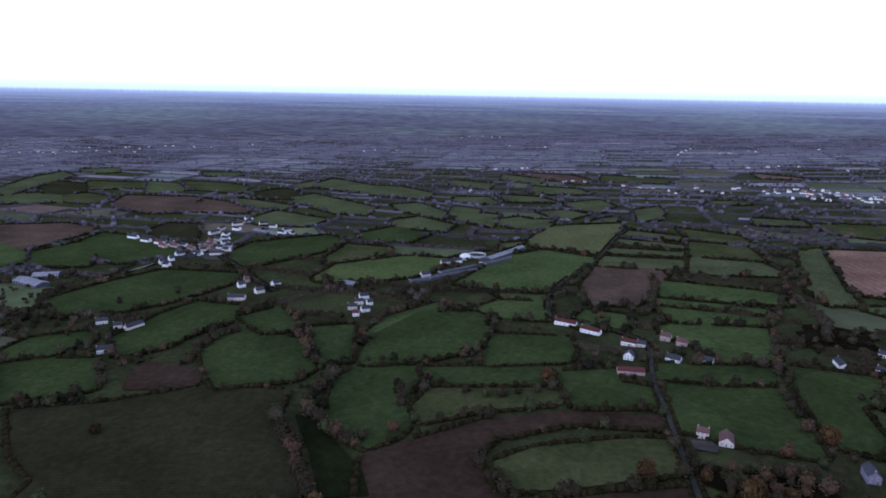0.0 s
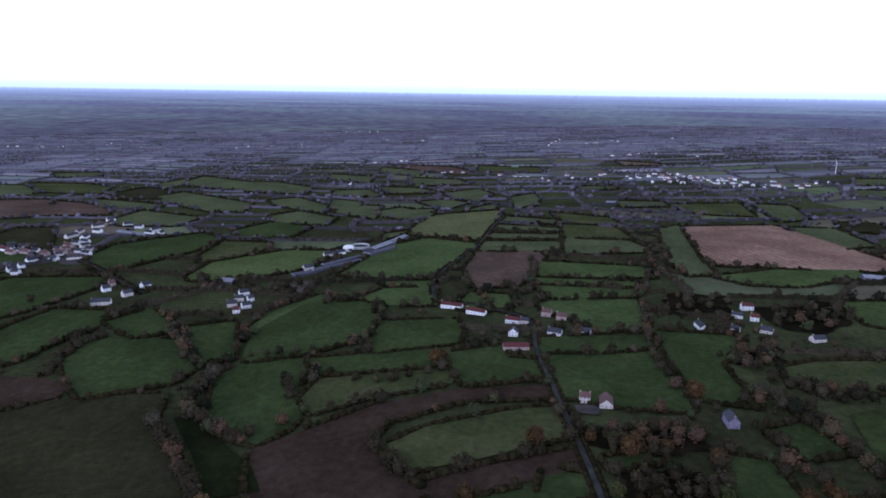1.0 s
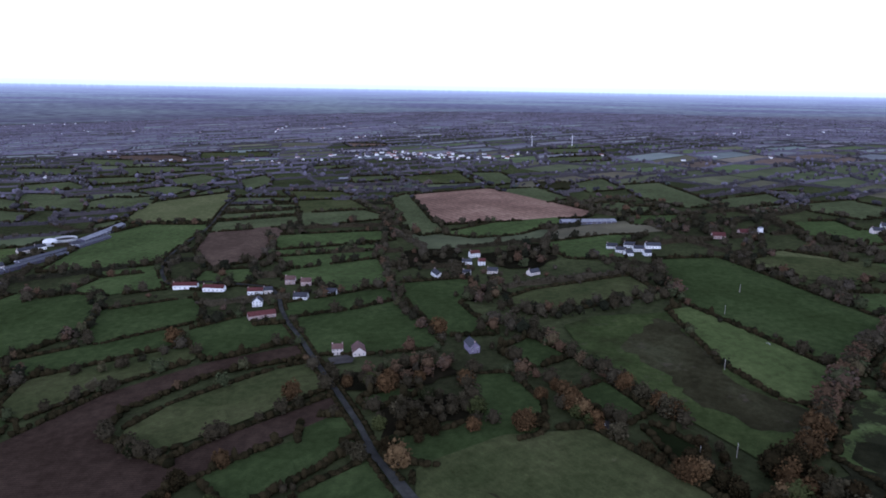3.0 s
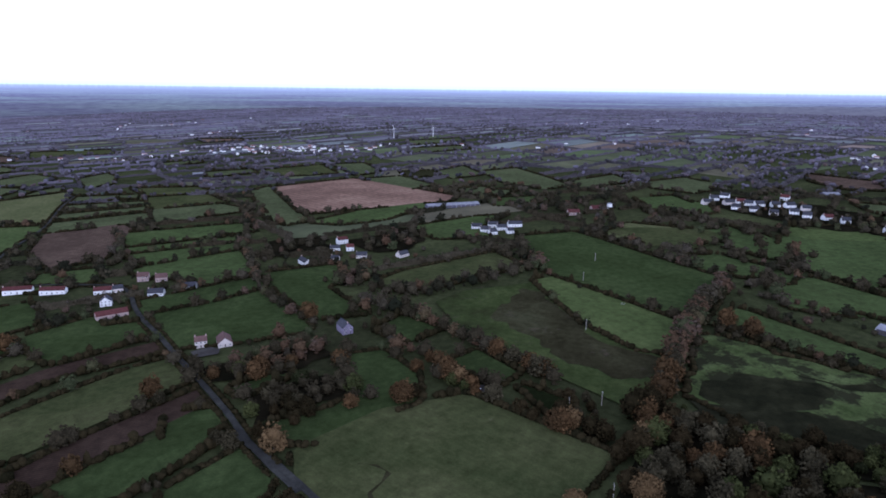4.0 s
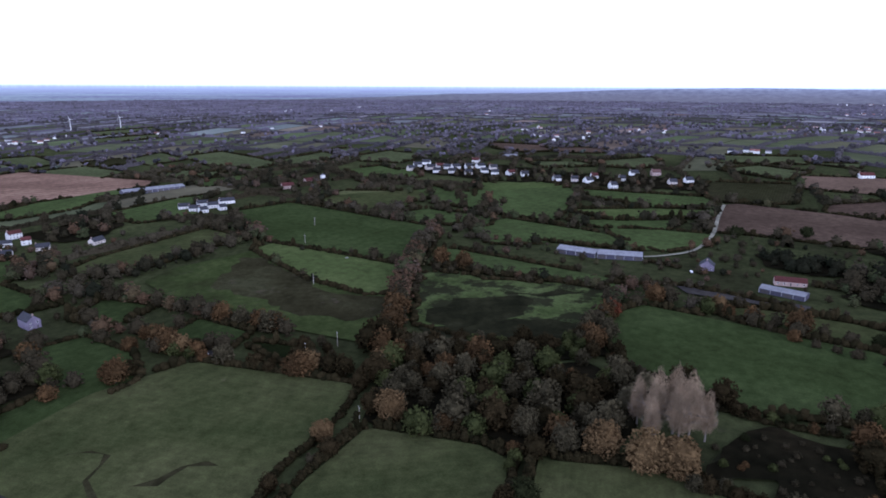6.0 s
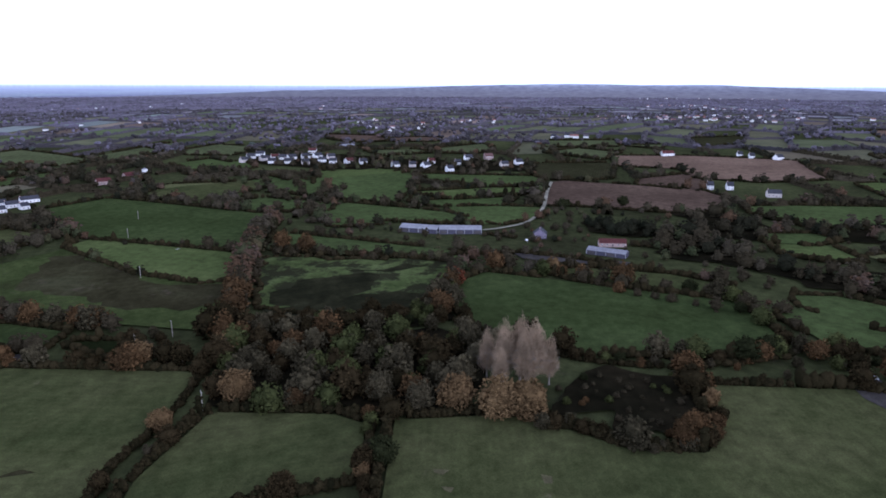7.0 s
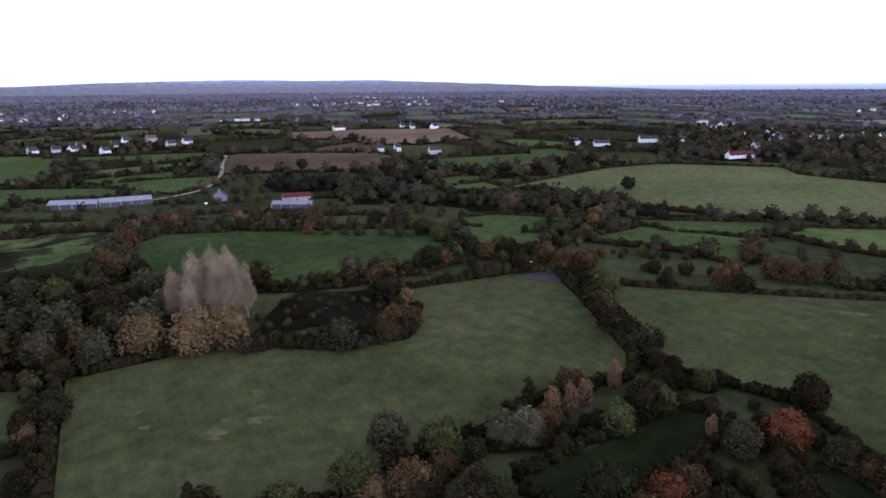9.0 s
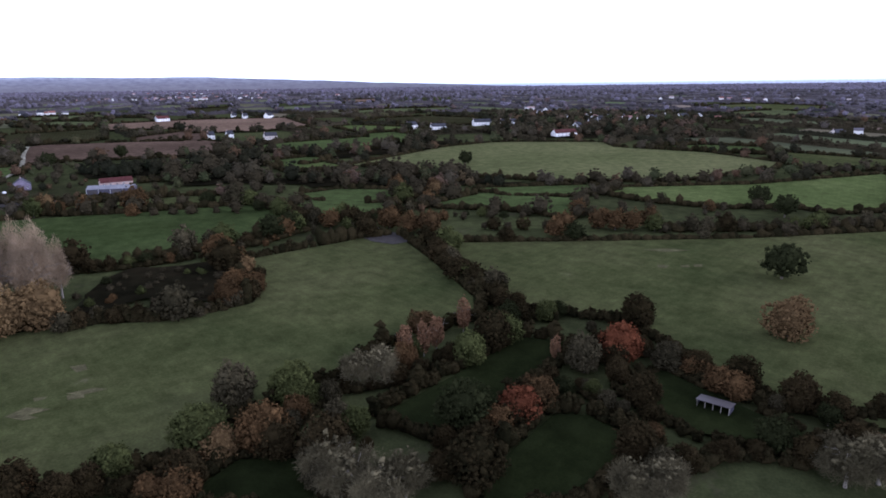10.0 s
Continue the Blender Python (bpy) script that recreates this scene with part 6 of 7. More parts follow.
land("hay", [(473, -260), (490, -309), (518, -389), (518, -460), (450, -552), (415, -528), (336, -568), (264, -562), (253, -521), (264, -456), (267, -423), (315, -350), (370, -312), (418, -292)])
land("olive", [(-22, 533), (76, 530), (103, 527), (88, 496), (22, 487), (-29, 466), (-37, 496)])
land("green", [(472, 186), (516, 183), (467, 26), (445, 35), (462, 107)])
land("dull", [(289, 370), (325, 376), (324, 333), (290, 331)])
land("bright", [(467, 353), (491, 345), (454, 195), (399, 180), (388, 201), (406, 257)])
land("dull", [(-107, 478), (-113, 556), (-93, 586), (-36, 583), (-30, 566), (-41, 520), (-34, 467), (-42, 447), (-65, 428), (-91, 448)])
land("bright", [(266, -338), (274, -364), (226, -447), (187, -575), (135, -441), (151, -405), (175, -399), (203, -361), (238, -342)])
land("green", [(334, -277), (293, -355), (272, -324), (303, -282)])
land("olive", [(427, -21), (434, -54), (423, -110), (400, -144), (377, -141), (400, -60)])
land("green", [(386, -174), (386, -201), (348, -247), (334, -226), (338, -192), (368, -173)])
land("fallow", [(-382, 498), (-304, 510), (-234, 541), (-150, 532), (-147, 481), (-111, 413), (-97, 364), (-290, 367), (-290, 390), (-331, 427)])
land("dull", [(288, 286), (314, 285), (305, 241), (281, 240)])
land("green", [(309, -221), (317, -274), (265, -312), (234, -266), (257, -264), (277, -249)])
land("green", [(354, -153), (368, -175), (336, -202), (316, -203), (305, -186), (314, -163)])
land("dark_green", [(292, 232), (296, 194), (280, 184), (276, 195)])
land("dull", [(125, 358), (152, 342), (147, 324), (105, 315)])
land("dull", [(240, 351), (269, 335), (259, 288), (236, 262), (213, 264), (165, 269), (149, 293), (162, 304), (196, 293), (218, 298), (233, 323)])
land("dull", [(362, 33), (400, 30), (421, 14), (398, -62), (376, -135), (345, -140), (317, -142), (295, -120), (299, -91), (296, -40), (309, -16), (327, 15)])
land("olive", [(232, 45), (229, 41), (234, 10), (234, -13), (224, -29), (215, -45), (214, -75), (233, -85), (267, -83), (267, -126), (267, -151), (262, -168), (221, -159), (171, -144), (157, -133), (158, -101), (148, -75), (142, -46), (134, -24), (137, 2), (154, 39)])
# fields along the lane and below the wood
land("green", [(-936, 1185), (-870, 1186), (-731, 1072), (-749, 1012), (-806, 1013)])
land("plough", [(-68, 423), (-19, 448), (26, 474), (94, 485), (166, 475), (164, 450), (97, 463), (29, 441), (13, 414), (38, 356), (74, 367), (152, 376), (151, 354), (88, 342), (28, 330), (15, 312), (-62, 355)])
land("olive", [(27, 410), (58, 429), (135, 441), (163, 436), (157, 393), (83, 377), (44, 373), (27, 386)])
land("olive", [(156, 273), (214, 271), (261, 246), (264, 146), (229, 141), (185, 146), (159, 139), (123, 220)])
land("olive", [(183, 130), (229, 123), (231, 71), (225, 57), (192, 50), (158, 126)])
land("dull", [(165, 362), (205, 359), (203, 348), (166, 345)])
land("dull", [(54, 336), (131, 339), (143, 332), (137, 312), (86, 298), (62, 293)])
land("dull", [(94, 287), (137, 293), (133, 256), (121, 244), (84, 270)])
land("marsh", [(350, 149), (449, 182), (445, 39), (413, 36), (369, 46), (351, 57), (333, 98), (344, 138)])
land("olive", [(117, -377), (153, -306), (195, -241), (236, -180), (206, -170), (178, -160), (158, -151), (146, -160), (120, -174), (95, -168), (76, -162), (59, -164), (41, -168), (6, -219), (63, -482)])
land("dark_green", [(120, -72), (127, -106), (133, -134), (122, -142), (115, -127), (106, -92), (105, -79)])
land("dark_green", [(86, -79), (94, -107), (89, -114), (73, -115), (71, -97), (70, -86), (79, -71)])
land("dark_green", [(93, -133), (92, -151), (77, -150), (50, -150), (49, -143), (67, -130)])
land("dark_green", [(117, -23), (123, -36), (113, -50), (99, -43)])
# covers inside them
land("sedge", [(365, 380), (401, 381), (450, 354), (465, 347), (402, 245), (387, 182), (345, 166), (311, 162), (317, 219), (332, 278), (338, 328)], hedged=False)
land("plough", [(-303, 535), (-315, 569), (-315, 604), (-263, 588), (-239, 567), (-236, 536)], hedged=False)
land("rough", [(364, 317), (442, 348), (442, 319), (406, 270), (383, 221), (385, 182), (348, 172), (342, 196), (340, 230), (353, 263)], hedged=False)
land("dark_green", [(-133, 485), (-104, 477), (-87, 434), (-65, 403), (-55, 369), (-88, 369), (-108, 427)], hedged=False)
land("rushes", [(357, 133), (359, 111), (368, 93), (374, 74), (368, 60), (360, 72), (347, 98), (342, 119)], hedged=False)
land("rushes", [(262, -22), (276, -51), (280, -85), (260, -88), (235, -81), (224, -69), (220, -48), (238, -43), (240, -23)], hedged=False)
land("yard", [(473, -3), (448, -90), (437, -84), (453, -13)], hedged=False)
land("rushes", [(368, 147), (398, 136), (413, 99), (406, 87), (373, 91), (351, 112), (349, 134)], hedged=False)
land("rushes", [(418, 112), (434, 69), (438, 53), (415, 81)], hedged=False)
land("rushes", [(343, 147), (350, 115), (379, 75), (379, 33), (360, 45), (329, 97), (324, 131)], hedged=False)
# worn patches and ditches
land("bare", [(171, -248), (166, -258), (157, -266), (163, -254)], hedged=False)
land("bare", [(154, -234), (150, -237), (148, -233), (151, -231)], hedged=False)
land("bare", [(147, -240), (145, -244), (143, -242), (145, -239)], hedged=False)
land("bare", [(144, -246), (142, -250), (140, -247), (142, -244)], hedged=False)
land("bare", [(182, -2), (181, -5), (180, -4), (180, -2)], hedged=False)
land("bare", [(175, 4), (173, 0), (170, -2), (171, 1)], hedged=False)
land("bare", [(197, -13), (196, -17), (192, -17), (192, -14)], hedged=False)
land("bare", [(179, -9), (177, -13), (175, -13), (176, -9)], hedged=False)
land("bare", [(176, 5), (178, -0), (173, -5), (173, 2)], hedged=False)
land("bare", [(197, 25), (197, 19), (194, 21), (195, 24)], hedged=False)
land("bare", [(180, -9), (179, -16), (176, -19), (177, -12)], hedged=False)
land("bare", [(187, 21), (187, 17), (184, 18), (185, 20)], hedged=False)
land("rough", [(177, 242), (178, 241), (168, 223), (161, 210), (153, 199), (152, 202), (160, 213), (169, 228)], hedged=False)
land("rough", [(165, 188), (175, 185), (186, 173), (186, 169), (174, 181), (164, 183)], hedged=False)
# lanes and tracks
lane([(137, 238), (139, 267), (143, 299), (150, 335), (157, 383), (165, 443), (172, 492), (176, 528), (183, 566), (194, 608), (195, 641), (176, 671), (144, 706), (115, 719), (112, 746), (121, 805), (154, 884), (220, 996), (287, 1155), (347, 1275)], 3.9)
lane([(142, 316), (141, 296), (142, 273), (140, 238), (138, 214)], 3.9)
lane([(-483, 1152), (-376, 1030), (-286, 899), (-246, 845)], 5.0)
farm_track([(534, 20), (543, 3), (567, -20), (623, -36), (706, -45), (770, -54)], 3.5)
farm_track([(-537, 917), (-508, 980), (-471, 1088)], 4.0)
# belts and hedgerow trees
tree_row("rust_mix", [(-205, 754), (-174, 682), (-144, 600), (-116, 568), (-125, 503), (-94, 452), (-69, 430)], 11, 12.5)
tree_row("rust_mix", [(-146, 481), (-125, 435), (-95, 371), (-85, 336)], 9, 12.5)
tree_row("dark_mix", [(-51, 535), (-41, 465), (-82, 441)], 12, 11.2)
tree_row("dark_mix", [(87, 528), (18, 518), (-42, 578)], 16, 10.0)
tree_row("dark_mix", [(16, 412), (26, 383), (44, 352)], 9, 11.2)
tree_row("rust_mix", [(307, 582), (277, 509), (264, 430)], 13, 10.0)
tree_row("dark_mix", [(422, 806), (374, 722), (338, 652), (296, 556)], 14, 11.2)
tree_row("dark_mix", [(40, 726), (24, 628), (-10, 601), (-100, 602)], 14, 8.8)
tree_row("dark_mix", [(158, 797), (164, 735), (175, 701)], 16, 11.2)
tree_row("dark_mix", [(209, 764), (222, 725), (264, 830), (274, 884)], 13, 12.5)
tree_stand("rust_mix", [(163, 399), (203, 395), (246, 377), (237, 356), (200, 356), (163, 377)], 11, 11.2)
tree_stand("dark_mix", [(157, 330), (180, 342), (218, 333), (228, 314), (220, 298), (178, 303), (158, 308)], 10, 10.0)
tree_row("dark_mix", [(120, 297), (152, 297), (184, 293), (211, 285)], 12, 10.0)
tree_stand("rust_mix", [(341, 498), (402, 512), (380, 474), (334, 474)], 11, 12.5)
tree_stand("dark_mix", [(379, 686), (445, 659), (415, 603), (365, 608), (343, 621)], 20, 11.2)
tree_stand("dark_mix", [(446, 612), (549, 610), (508, 544), (458, 524), (433, 552)], 18, 12.5)
tree_stand("dark_mix", [(358, 574), (384, 557), (383, 524), (427, 497), (381, 483), (357, 518)], 22, 11.2)
tree_row("dark_mix", [(347, 440), (372, 401), (427, 384), (482, 376), (519, 381), (519, 440), (543, 509)], 12, 12.5)
tree_row("dark_mix", [(319, 418), (335, 380), (329, 340), (323, 306), (321, 273), (312, 234), (315, 218)], 13, 13.8)
tree_row("rust_mix", [(268, 337), (283, 319), (275, 287), (269, 266), (267, 245)], 12, 12.5)
tree_stand("dark_mix", [(617, 1163), (682, 1161), (673, 1079), (569, 1074)], 22, 12.5)
tree_stand("dark_mix", [(521, 1234), (634, 1196), (400, 741), (454, 877), (504, 1015)], 26, 12.5)
tree_stand("dark_mix", [(847, 846), (884, 698), (895, 589), (879, 512), (780, 465), (718, 537), (715, 635)], 30, 12.5)
tree_row("rust_mix", [(559, 215), (475, 200), (435, 191), (392, 177), (357, 163), (323, 158), (303, 156)], 9, 16.2)
tree_row("rust_mix", [(343, 391), (326, 347), (318, 282), (313, 225), (304, 210)], 13, 13.8)
tree_row("dark_mix", [(265, 285), (264, 240), (267, 212), (278, 180), (268, 143)], 11, 11.2)
tree_row("dark_mix", [(302, 414), (323, 396), (326, 347)], 13, 12.5)
tree_row("rust_mix", [(212, 293), (241, 260)], 12, 11.2)
tree_row("dark_mix", [(335, 497), (362, 442), (380, 416), (497, 391), (498, 371)], 12, 11.2)
tree_stand("grey_mix", [(241, 128), (272, 140), (303, 144), (320, 130), (313, 93), (317, 53), (323, 30), (310, 7), (267, 5), (237, 10), (236, 45), (235, 60)], 12.5, 14.0)
tree_stand("dark_mix", [(324, 131), (329, 97), (338, 56), (359, 45), (336, 30), (321, 53)], 9, 8.8)
tree_row("rust_mix", [(242, 127), (238, 102), (235, 92), (235, 78), (235, 62)], 12, 10.0)
tree_row("rust_mix", [(231, 55), (211, 52), (190, 49), (172, 46)], 7, 8.8)
tree_row("dark_mix", [(227, -15), (228, -30), (218, -44), (215, -61), (218, -75)], 6, 6.5)
tree_row("rust_mix", [(220, -77), (238, -85), (264, -87), (282, -84)], 7, 8.0)
tree_row("dark_mix", [(333, 27), (297, -23), (288, -45), (285, -83), (296, -127), (302, -141)], 8, 6.2)
tree_row("rust_mix", [(358, 32), (359, 45), (389, 34), (425, 31), (452, 22), (436, -3)], 10, 13.8)
tree_row("dark_mix", [(429, -3), (412, -44), (379, -130), (359, -141), (314, -140), (297, -160), (279, -163)], 13, 10.0)
tree_row("rust_mix", [(467, 193), (413, 181), (351, 163), (310, 151), (272, 139)], 8, 15.0)
tree_row("rust_mix", [(546, 208), (500, 201), (468, 195)], 9, 13.8)
tree_row("dark_mix", [(478, 309), (479, 256), (468, 206)], 16, 6.2)
tree_row("dark_mix", [(467, 185), (457, 129), (449, 38)], 9, 8.8)
tree_row("dark_mix", [(546, 208), (557, 154), (535, 110), (501, 41)], 14, 7.5)
tree_row("dark_mix", [(645, 407), (636, 315), (604, 244), (637, 184)], 16, 10.0)
tree_stand("dark_mix", [(671, 251), (713, 192), (648, 165), (621, 218)], 22, 12.5)
tree_stand("dark_mix", [(741, 462), (776, 457), (686, 396), (659, 415)], 24, 12.5)
tree_stand("dark_mix", [(860, 461), (820, 303), (711, 180), (664, 180), (721, 268), (751, 393)], 30, 12.5)
tree_stand("conifer", [(569, -69), (550, -127), (521, -123), (515, -103), (534, -72)], 11, 11.2)
tree_stand("dark_mix", [(525, -122), (532, -160), (466, -172), (432, -205), (436, -245), (384, -307), (367, -295), (377, -247), (392, -210), (427, -179), (453, -137), (472, -107)], 15, 13.8)
tree_stand("dark_mix", [(617, -156), (611, -211), (547, -226), (509, -187), (553, -166)], 20, 12.5)
tree_stand("dark_mix", [(566, -275), (583, -360), (551, -431), (519, -407), (510, -327), (508, -258)], 20, 12.5)
tree_stand("dark_mix", [(432, -180), (432, -207), (389, -266), (365, -299), (336, -312), (317, -327), (352, -272), (362, -251), (406, -194)], 13, 7.5)
tree_row("dark_mix", [(321, -332), (283, -373), (253, -424), (245, -487), (221, -527), (199, -603)], 13, 10.0)
tree_row("rust_mix", [(351, -224), (304, -213), (348, -260), (365, -299)], 9, 11.2)
tree_row("dark_mix", [(307, -126), (307, -145), (294, -152), (284, -160)], 10, 11.2)
tree_row("dark_mix", [(387, -69), (365, -110), (353, -139), (362, -165)], 12, 8.8)
tree_row("grey_mix", [(254, -209), (239, -224), (228, -238), (217, -248)], 10, 6.2)
tree_row("grey_mix", [(192, -286), (178, -300), (150, -344), (137, -367), (123, -393), (82, -457)], 9, 8.8)
tree_row("dark_mix", [(236, -170), (203, -158), (179, -154), (170, -161)], 7, 8.8)
tree_row("dark_mix", [(141, -132), (144, -145), (137, -154)], 7, 10.0)
tree_row("dark_mix", [(128, -37), (129, -52), (137, -69), (133, -80), (134, -101), (138, -122)], 6, 6.2)
tree_row("dark_mix", [(107, -120), (97, -123), (84, -121), (69, -119)], 6, 5.6)
tree_row("dark_mix", [(108, -136), (109, -147), (102, -157), (89, -156), (74, -154), (60, -159), (44, -173), (31, -185)], 7, 7.5)
tree_row("dark_mix", [(61, -107), (57, -127), (45, -139), (38, -159)], 7, 7.5)
tree_row("rust_mix", [(140, 8), (131, -0), (131, -6), (125, -18), (126, -25), (124, -36)], 7, 7.5)
tree_row("dark_mix", [(106, -47), (94, -59), (93, -74), (98, -95), (100, -109)], 7, 7.5)
tree_stand("dark_mix", [(265, -23), (278, -51), (281, -88), (260, -88), (230, -80), (220, -48), (238, -43), (241, -23)], 9, 3.4)
tree_stand("dark_mix", [(560, -482), (476, -577), (414, -679), (561, -945), (756, -971), (843, -749)], 17, 11.0)
tree_stand("dark_mix", [(913, 381), (856, 228), (865, 126), (847, -39), (942, -44), (956, 138), (1009, 266), (1012, 412)], 19, 9.0)
tree_row("dark_mix", [(460, 39), (469, -3), (459, -41), (444, -77)], 8, 7.5)
tree_row("dark_mix", [(494, -99), (486, -142), (497, -187)], 9, 8.0)
tree_row("dark_mix", [(523, 15), (513, -9)], 8, 6.0)
tree_row("dark_mix", [(248, -176), (222, -165), (196, -157), (172, -149), (152, -146)], 7, 9.0)
# single trees
tree("oak_dull", -284, 457, 9.0)
tree("oak_dull", -383, 846, 11.0)
tree("oak_dull", -441, 801, 9.0)
tree("oak_dull", 200, 685, 8.0)
tree("oak_gold", 239.0, 115.6, 15.6)
tree("oak_gold", 239.8, 20.5, 15.6)
tree("oak_gold", 234.8, 2.9, 16.2)
tree("oak_gold", 235.4, -8.7, 16.2)
tree("oak_rust", 237.0, 89.0, 9.1)
tree("oak_grey", 244.7, 53.9, 13.0)
tree("oak_grey", 238.6, 35.5, 13.0)
tree("poplar_bare", 262.5, 0.7, 35.1)
tree("poplar_bare", 266.5, -6.4, 35.1)
tree("poplar_bare", 261.4, -13.0, 35.1)
tree("poplar_bare", 257.9, -8.6, 35.1)
tree("poplar_bare", 268.0, 8.5, 30.0)
tree("poplar_bare", 264.0, -19.5, 29.0)
tree("poplar_bare", 255.0, 2.5, 27.0)
tree("oak_green", 258.6, 72.3, 13.0)
tree("oak_green", 262.3, 85.5, 13.0)
tree("oak_rust", 298.7, 89.6, 11.7)
tree("oak_rust", 277.4, -84.0, 11.7)
tree("oak_rust", 223.9, -72.5, 11.7)
tree("oak_red", 394.7, 31.5, 11.7)
tree("oak_rust", 344.9, 37.5, 13.0)
tree("oak_rust", 429.8, 7.3, 13.0)
tree("oak_gold", 422.4, -31.7, 11.7)
tree("oak_rust", 401.0, -75.0, 14.3)
tree("oak_rust", 468.4, 154.4, 14.3)
tree("oak_rust", 470.1, 173.6, 14.3)
tree("oak_gold", 271.9, 177.3, 11.7)
tree("oak_gold", 286.6, 141.0, 11.7)
tree("oak_rust", 228.2, 267.6, 14.3)
tree("oak_rust", 268.0, 268.4, 14.3)
tree("oak_rust", 315.2, 268.1, 14.3)
tree("oak_rust", 270.7, 429.7, 14.3)
tree("oak_rust", 127.5, 388.4, 14.3)
tree("oak_rust", 83.0, 545.0, 14.3)
tree("ash_bare", 228.1, 388.0, 13.0)
tree("ash_bare", 236.9, 386.2, 13.0)
tree("ash_bare", 18.7, 483.5, 13.0)
tree("oak_rust", 462.6, 152.0, 13.0)
tree("oak_rust", 475.3, 176.6, 13.0)
tree("oak_rust", 290.4, 141.2, 13.0)
tree("oak_rust", 270.9, 272.7, 13.0)
tree("oak_rust", 305.5, 91.7, 13.0)
tree("oak_rust", 346.5, 35.9, 13.0)
tree("oak_gold", 148.4, 279.4, 14.3)
tree("oak_gold", 215.4, 137.7, 9.1)
tree("ash_bare", 136.3, -75.3, 14.3)
tree("ash_bare", 135.3, -82.0, 14.3)
tree("aspen_orange", 143.2, -94.9, 11.1)
tree("aspen_orange", 142.4, -101.1, 11.1)
tree("aspen_orange", 143.3, -106.6, 11.1)
tree("aspen_orange", 149.0, -121.8, 11.1)
tree("aspen_orange", 116.3, -131.3, 7.8)
tree("oak_red", 97.7, -98.7, 9.8)
tree("oak_rust", 99.0, -106.9, 9.8)
tree("oak_rust", 124.2, -42.7, 11.7)
tree("oak_rust", 259.3, -186.6, 11.7)
tree("oak_rust", 265.4, -178.3, 11.7)
tree("oak_rust", 278.3, -174.3, 11.7)
tree("oak_rust", 213.9, -233.6, 11.1)
tree("oak_rust", 217.4, -243.6, 11.1)
tree("oak_rust", 212.3, -264.2, 11.1)
tree("oak_rust", 204.6, -268.7, 11.1)
tree("oak_rust", 199.3, -275.9, 11.1)
tree("oak_rust", 196.9, -287.1, 11.1)
tree("oak_red", 104.6, -147.1, 11.7)
tree("oak_green", 139.1, -56.5, 11.7)
tree("oak_green", 132.8, -31.1, 11.7)
tree("oak_grey", 106.3, -132.6, 11.7)
tree("oak_grey", 147.9, -44.6, 11.7)
tree("oak_green", 134.3, -127.0, 10.4)
tree("ash_bare", 97.9, -50.5, 14.3)
tree("ash_bare", 90.5, -59.7, 14.3)
tree("ash_bare", 105.8, -50.0, 14.3)
tree("ash_bare", 90.3, -54.1, 14.3)
tree("ash_bare", 60.8, -95.4, 14.3)
tree("ash_bare", 37.3, -137.5, 14.3)
tree("ash_bare", 33.4, -144.4, 14.3)
tree("ash_bare", 56.6, -100.9, 14.3)
tree("oak_dark", 111.9, -259.2, 15.0)
tree("oak_gold", 81.8, -203.2, 14.3)
tree("oak_dark", 189.5, -386.9, 13.0)
tree("oak_dark", 165.7, -370.3, 13.0)
tree("oak_dark", 420.0, -340.1, 11.7)
tree("oak_green", 300.2, -130.9, 10.4)
tree("oak_green", 306.6, -162.6, 10.4)
tree("oak_rust", 277.9, -82.5, 11.1)
tree("oak_rust", 219.9, -68.5, 11.1)
tree("oak_dark", 620.9, -55.8, 11.7)
tree("oak_dark", 634.8, -114.5, 11.7)
# hamlet by the lane
farmhouse(184.9, 442.7, -24, 8.6, 7, 5.0, "along")
long_barn(199.0, 434.3, -21, 10.0, 15, 3.0, "across")
grey_house(273.3, 385.4, -16, 8.2, 14, 5.2, "across")
red_cottage(124.5, 697.1, -29, 24.9, 7, 4, "along")
red_cottage(147.1, 669.5, -37, 22.4, 7, 4, "along")
red_cottage(178.8, 631.9, -27, 15.3, 7, 4, "along")
slate_house(190.5, 627.9, -20, 8.7, 7, 3.6, "along")
white_house(169.6, 596.0, -24, 9.2, 9, 4.5, "across")
red_barn(161.9, 559.8, -8, 24.6, 8, 3.6, "along")
bungalow(210.8, 589.1, -36, 13.6, 9, 3, "along")
bungalow(239.7, 584.4, -39, 13.9, 9, 3, "along")
brick_house(220.6, 644.8, -32, 10.6, 8, 5, "along")
brick_house(232.4, 630.2, -25, 10.9, 8, 4, "along")
# hamlet among trees
bungalow(358.7, 569.8, -101, 18.5, 8, 3.4, "along")
bungalow(412.3, 590.3, -38, 11.1, 7, 3.2, "along")
red_cottage(423.5, 577.3, -32, 8.2, 7, 4.5, "along")
red_cottage(436.9, 610.4, -13, 12.4, 7, 5, "along")
slate_house(384.2, 550.8, -46, 8.4, 7, 4.5, "along")
slate_house(413.4, 543.5, -43, 11.5, 8, 3, "along")
slate_house(444.6, 512.0, -1, 12.8, 8, 3, "along")
# close of white bungalows
bungalow(593.2, 537.7, -43, 12.8, 9, 3.4, "along")
bungalow(614.2, 528.8, -44, 12.6, 9, 3.4, "along")
bungalow(633.7, 509.2, -38, 17.6, 9, 3.4, "along")
bungalow(588.0, 518.5, -43, 12.5, 9, 3.4, "along")
bungalow(608.9, 510.0, -40, 12.4, 9, 3.4, "along")
bungalow(584.2, 503.3, -28, 9.2, 9, 3.4, "along")
bungalow(602.1, 491.0, -32, 8.1, 9, 3.4, "along")
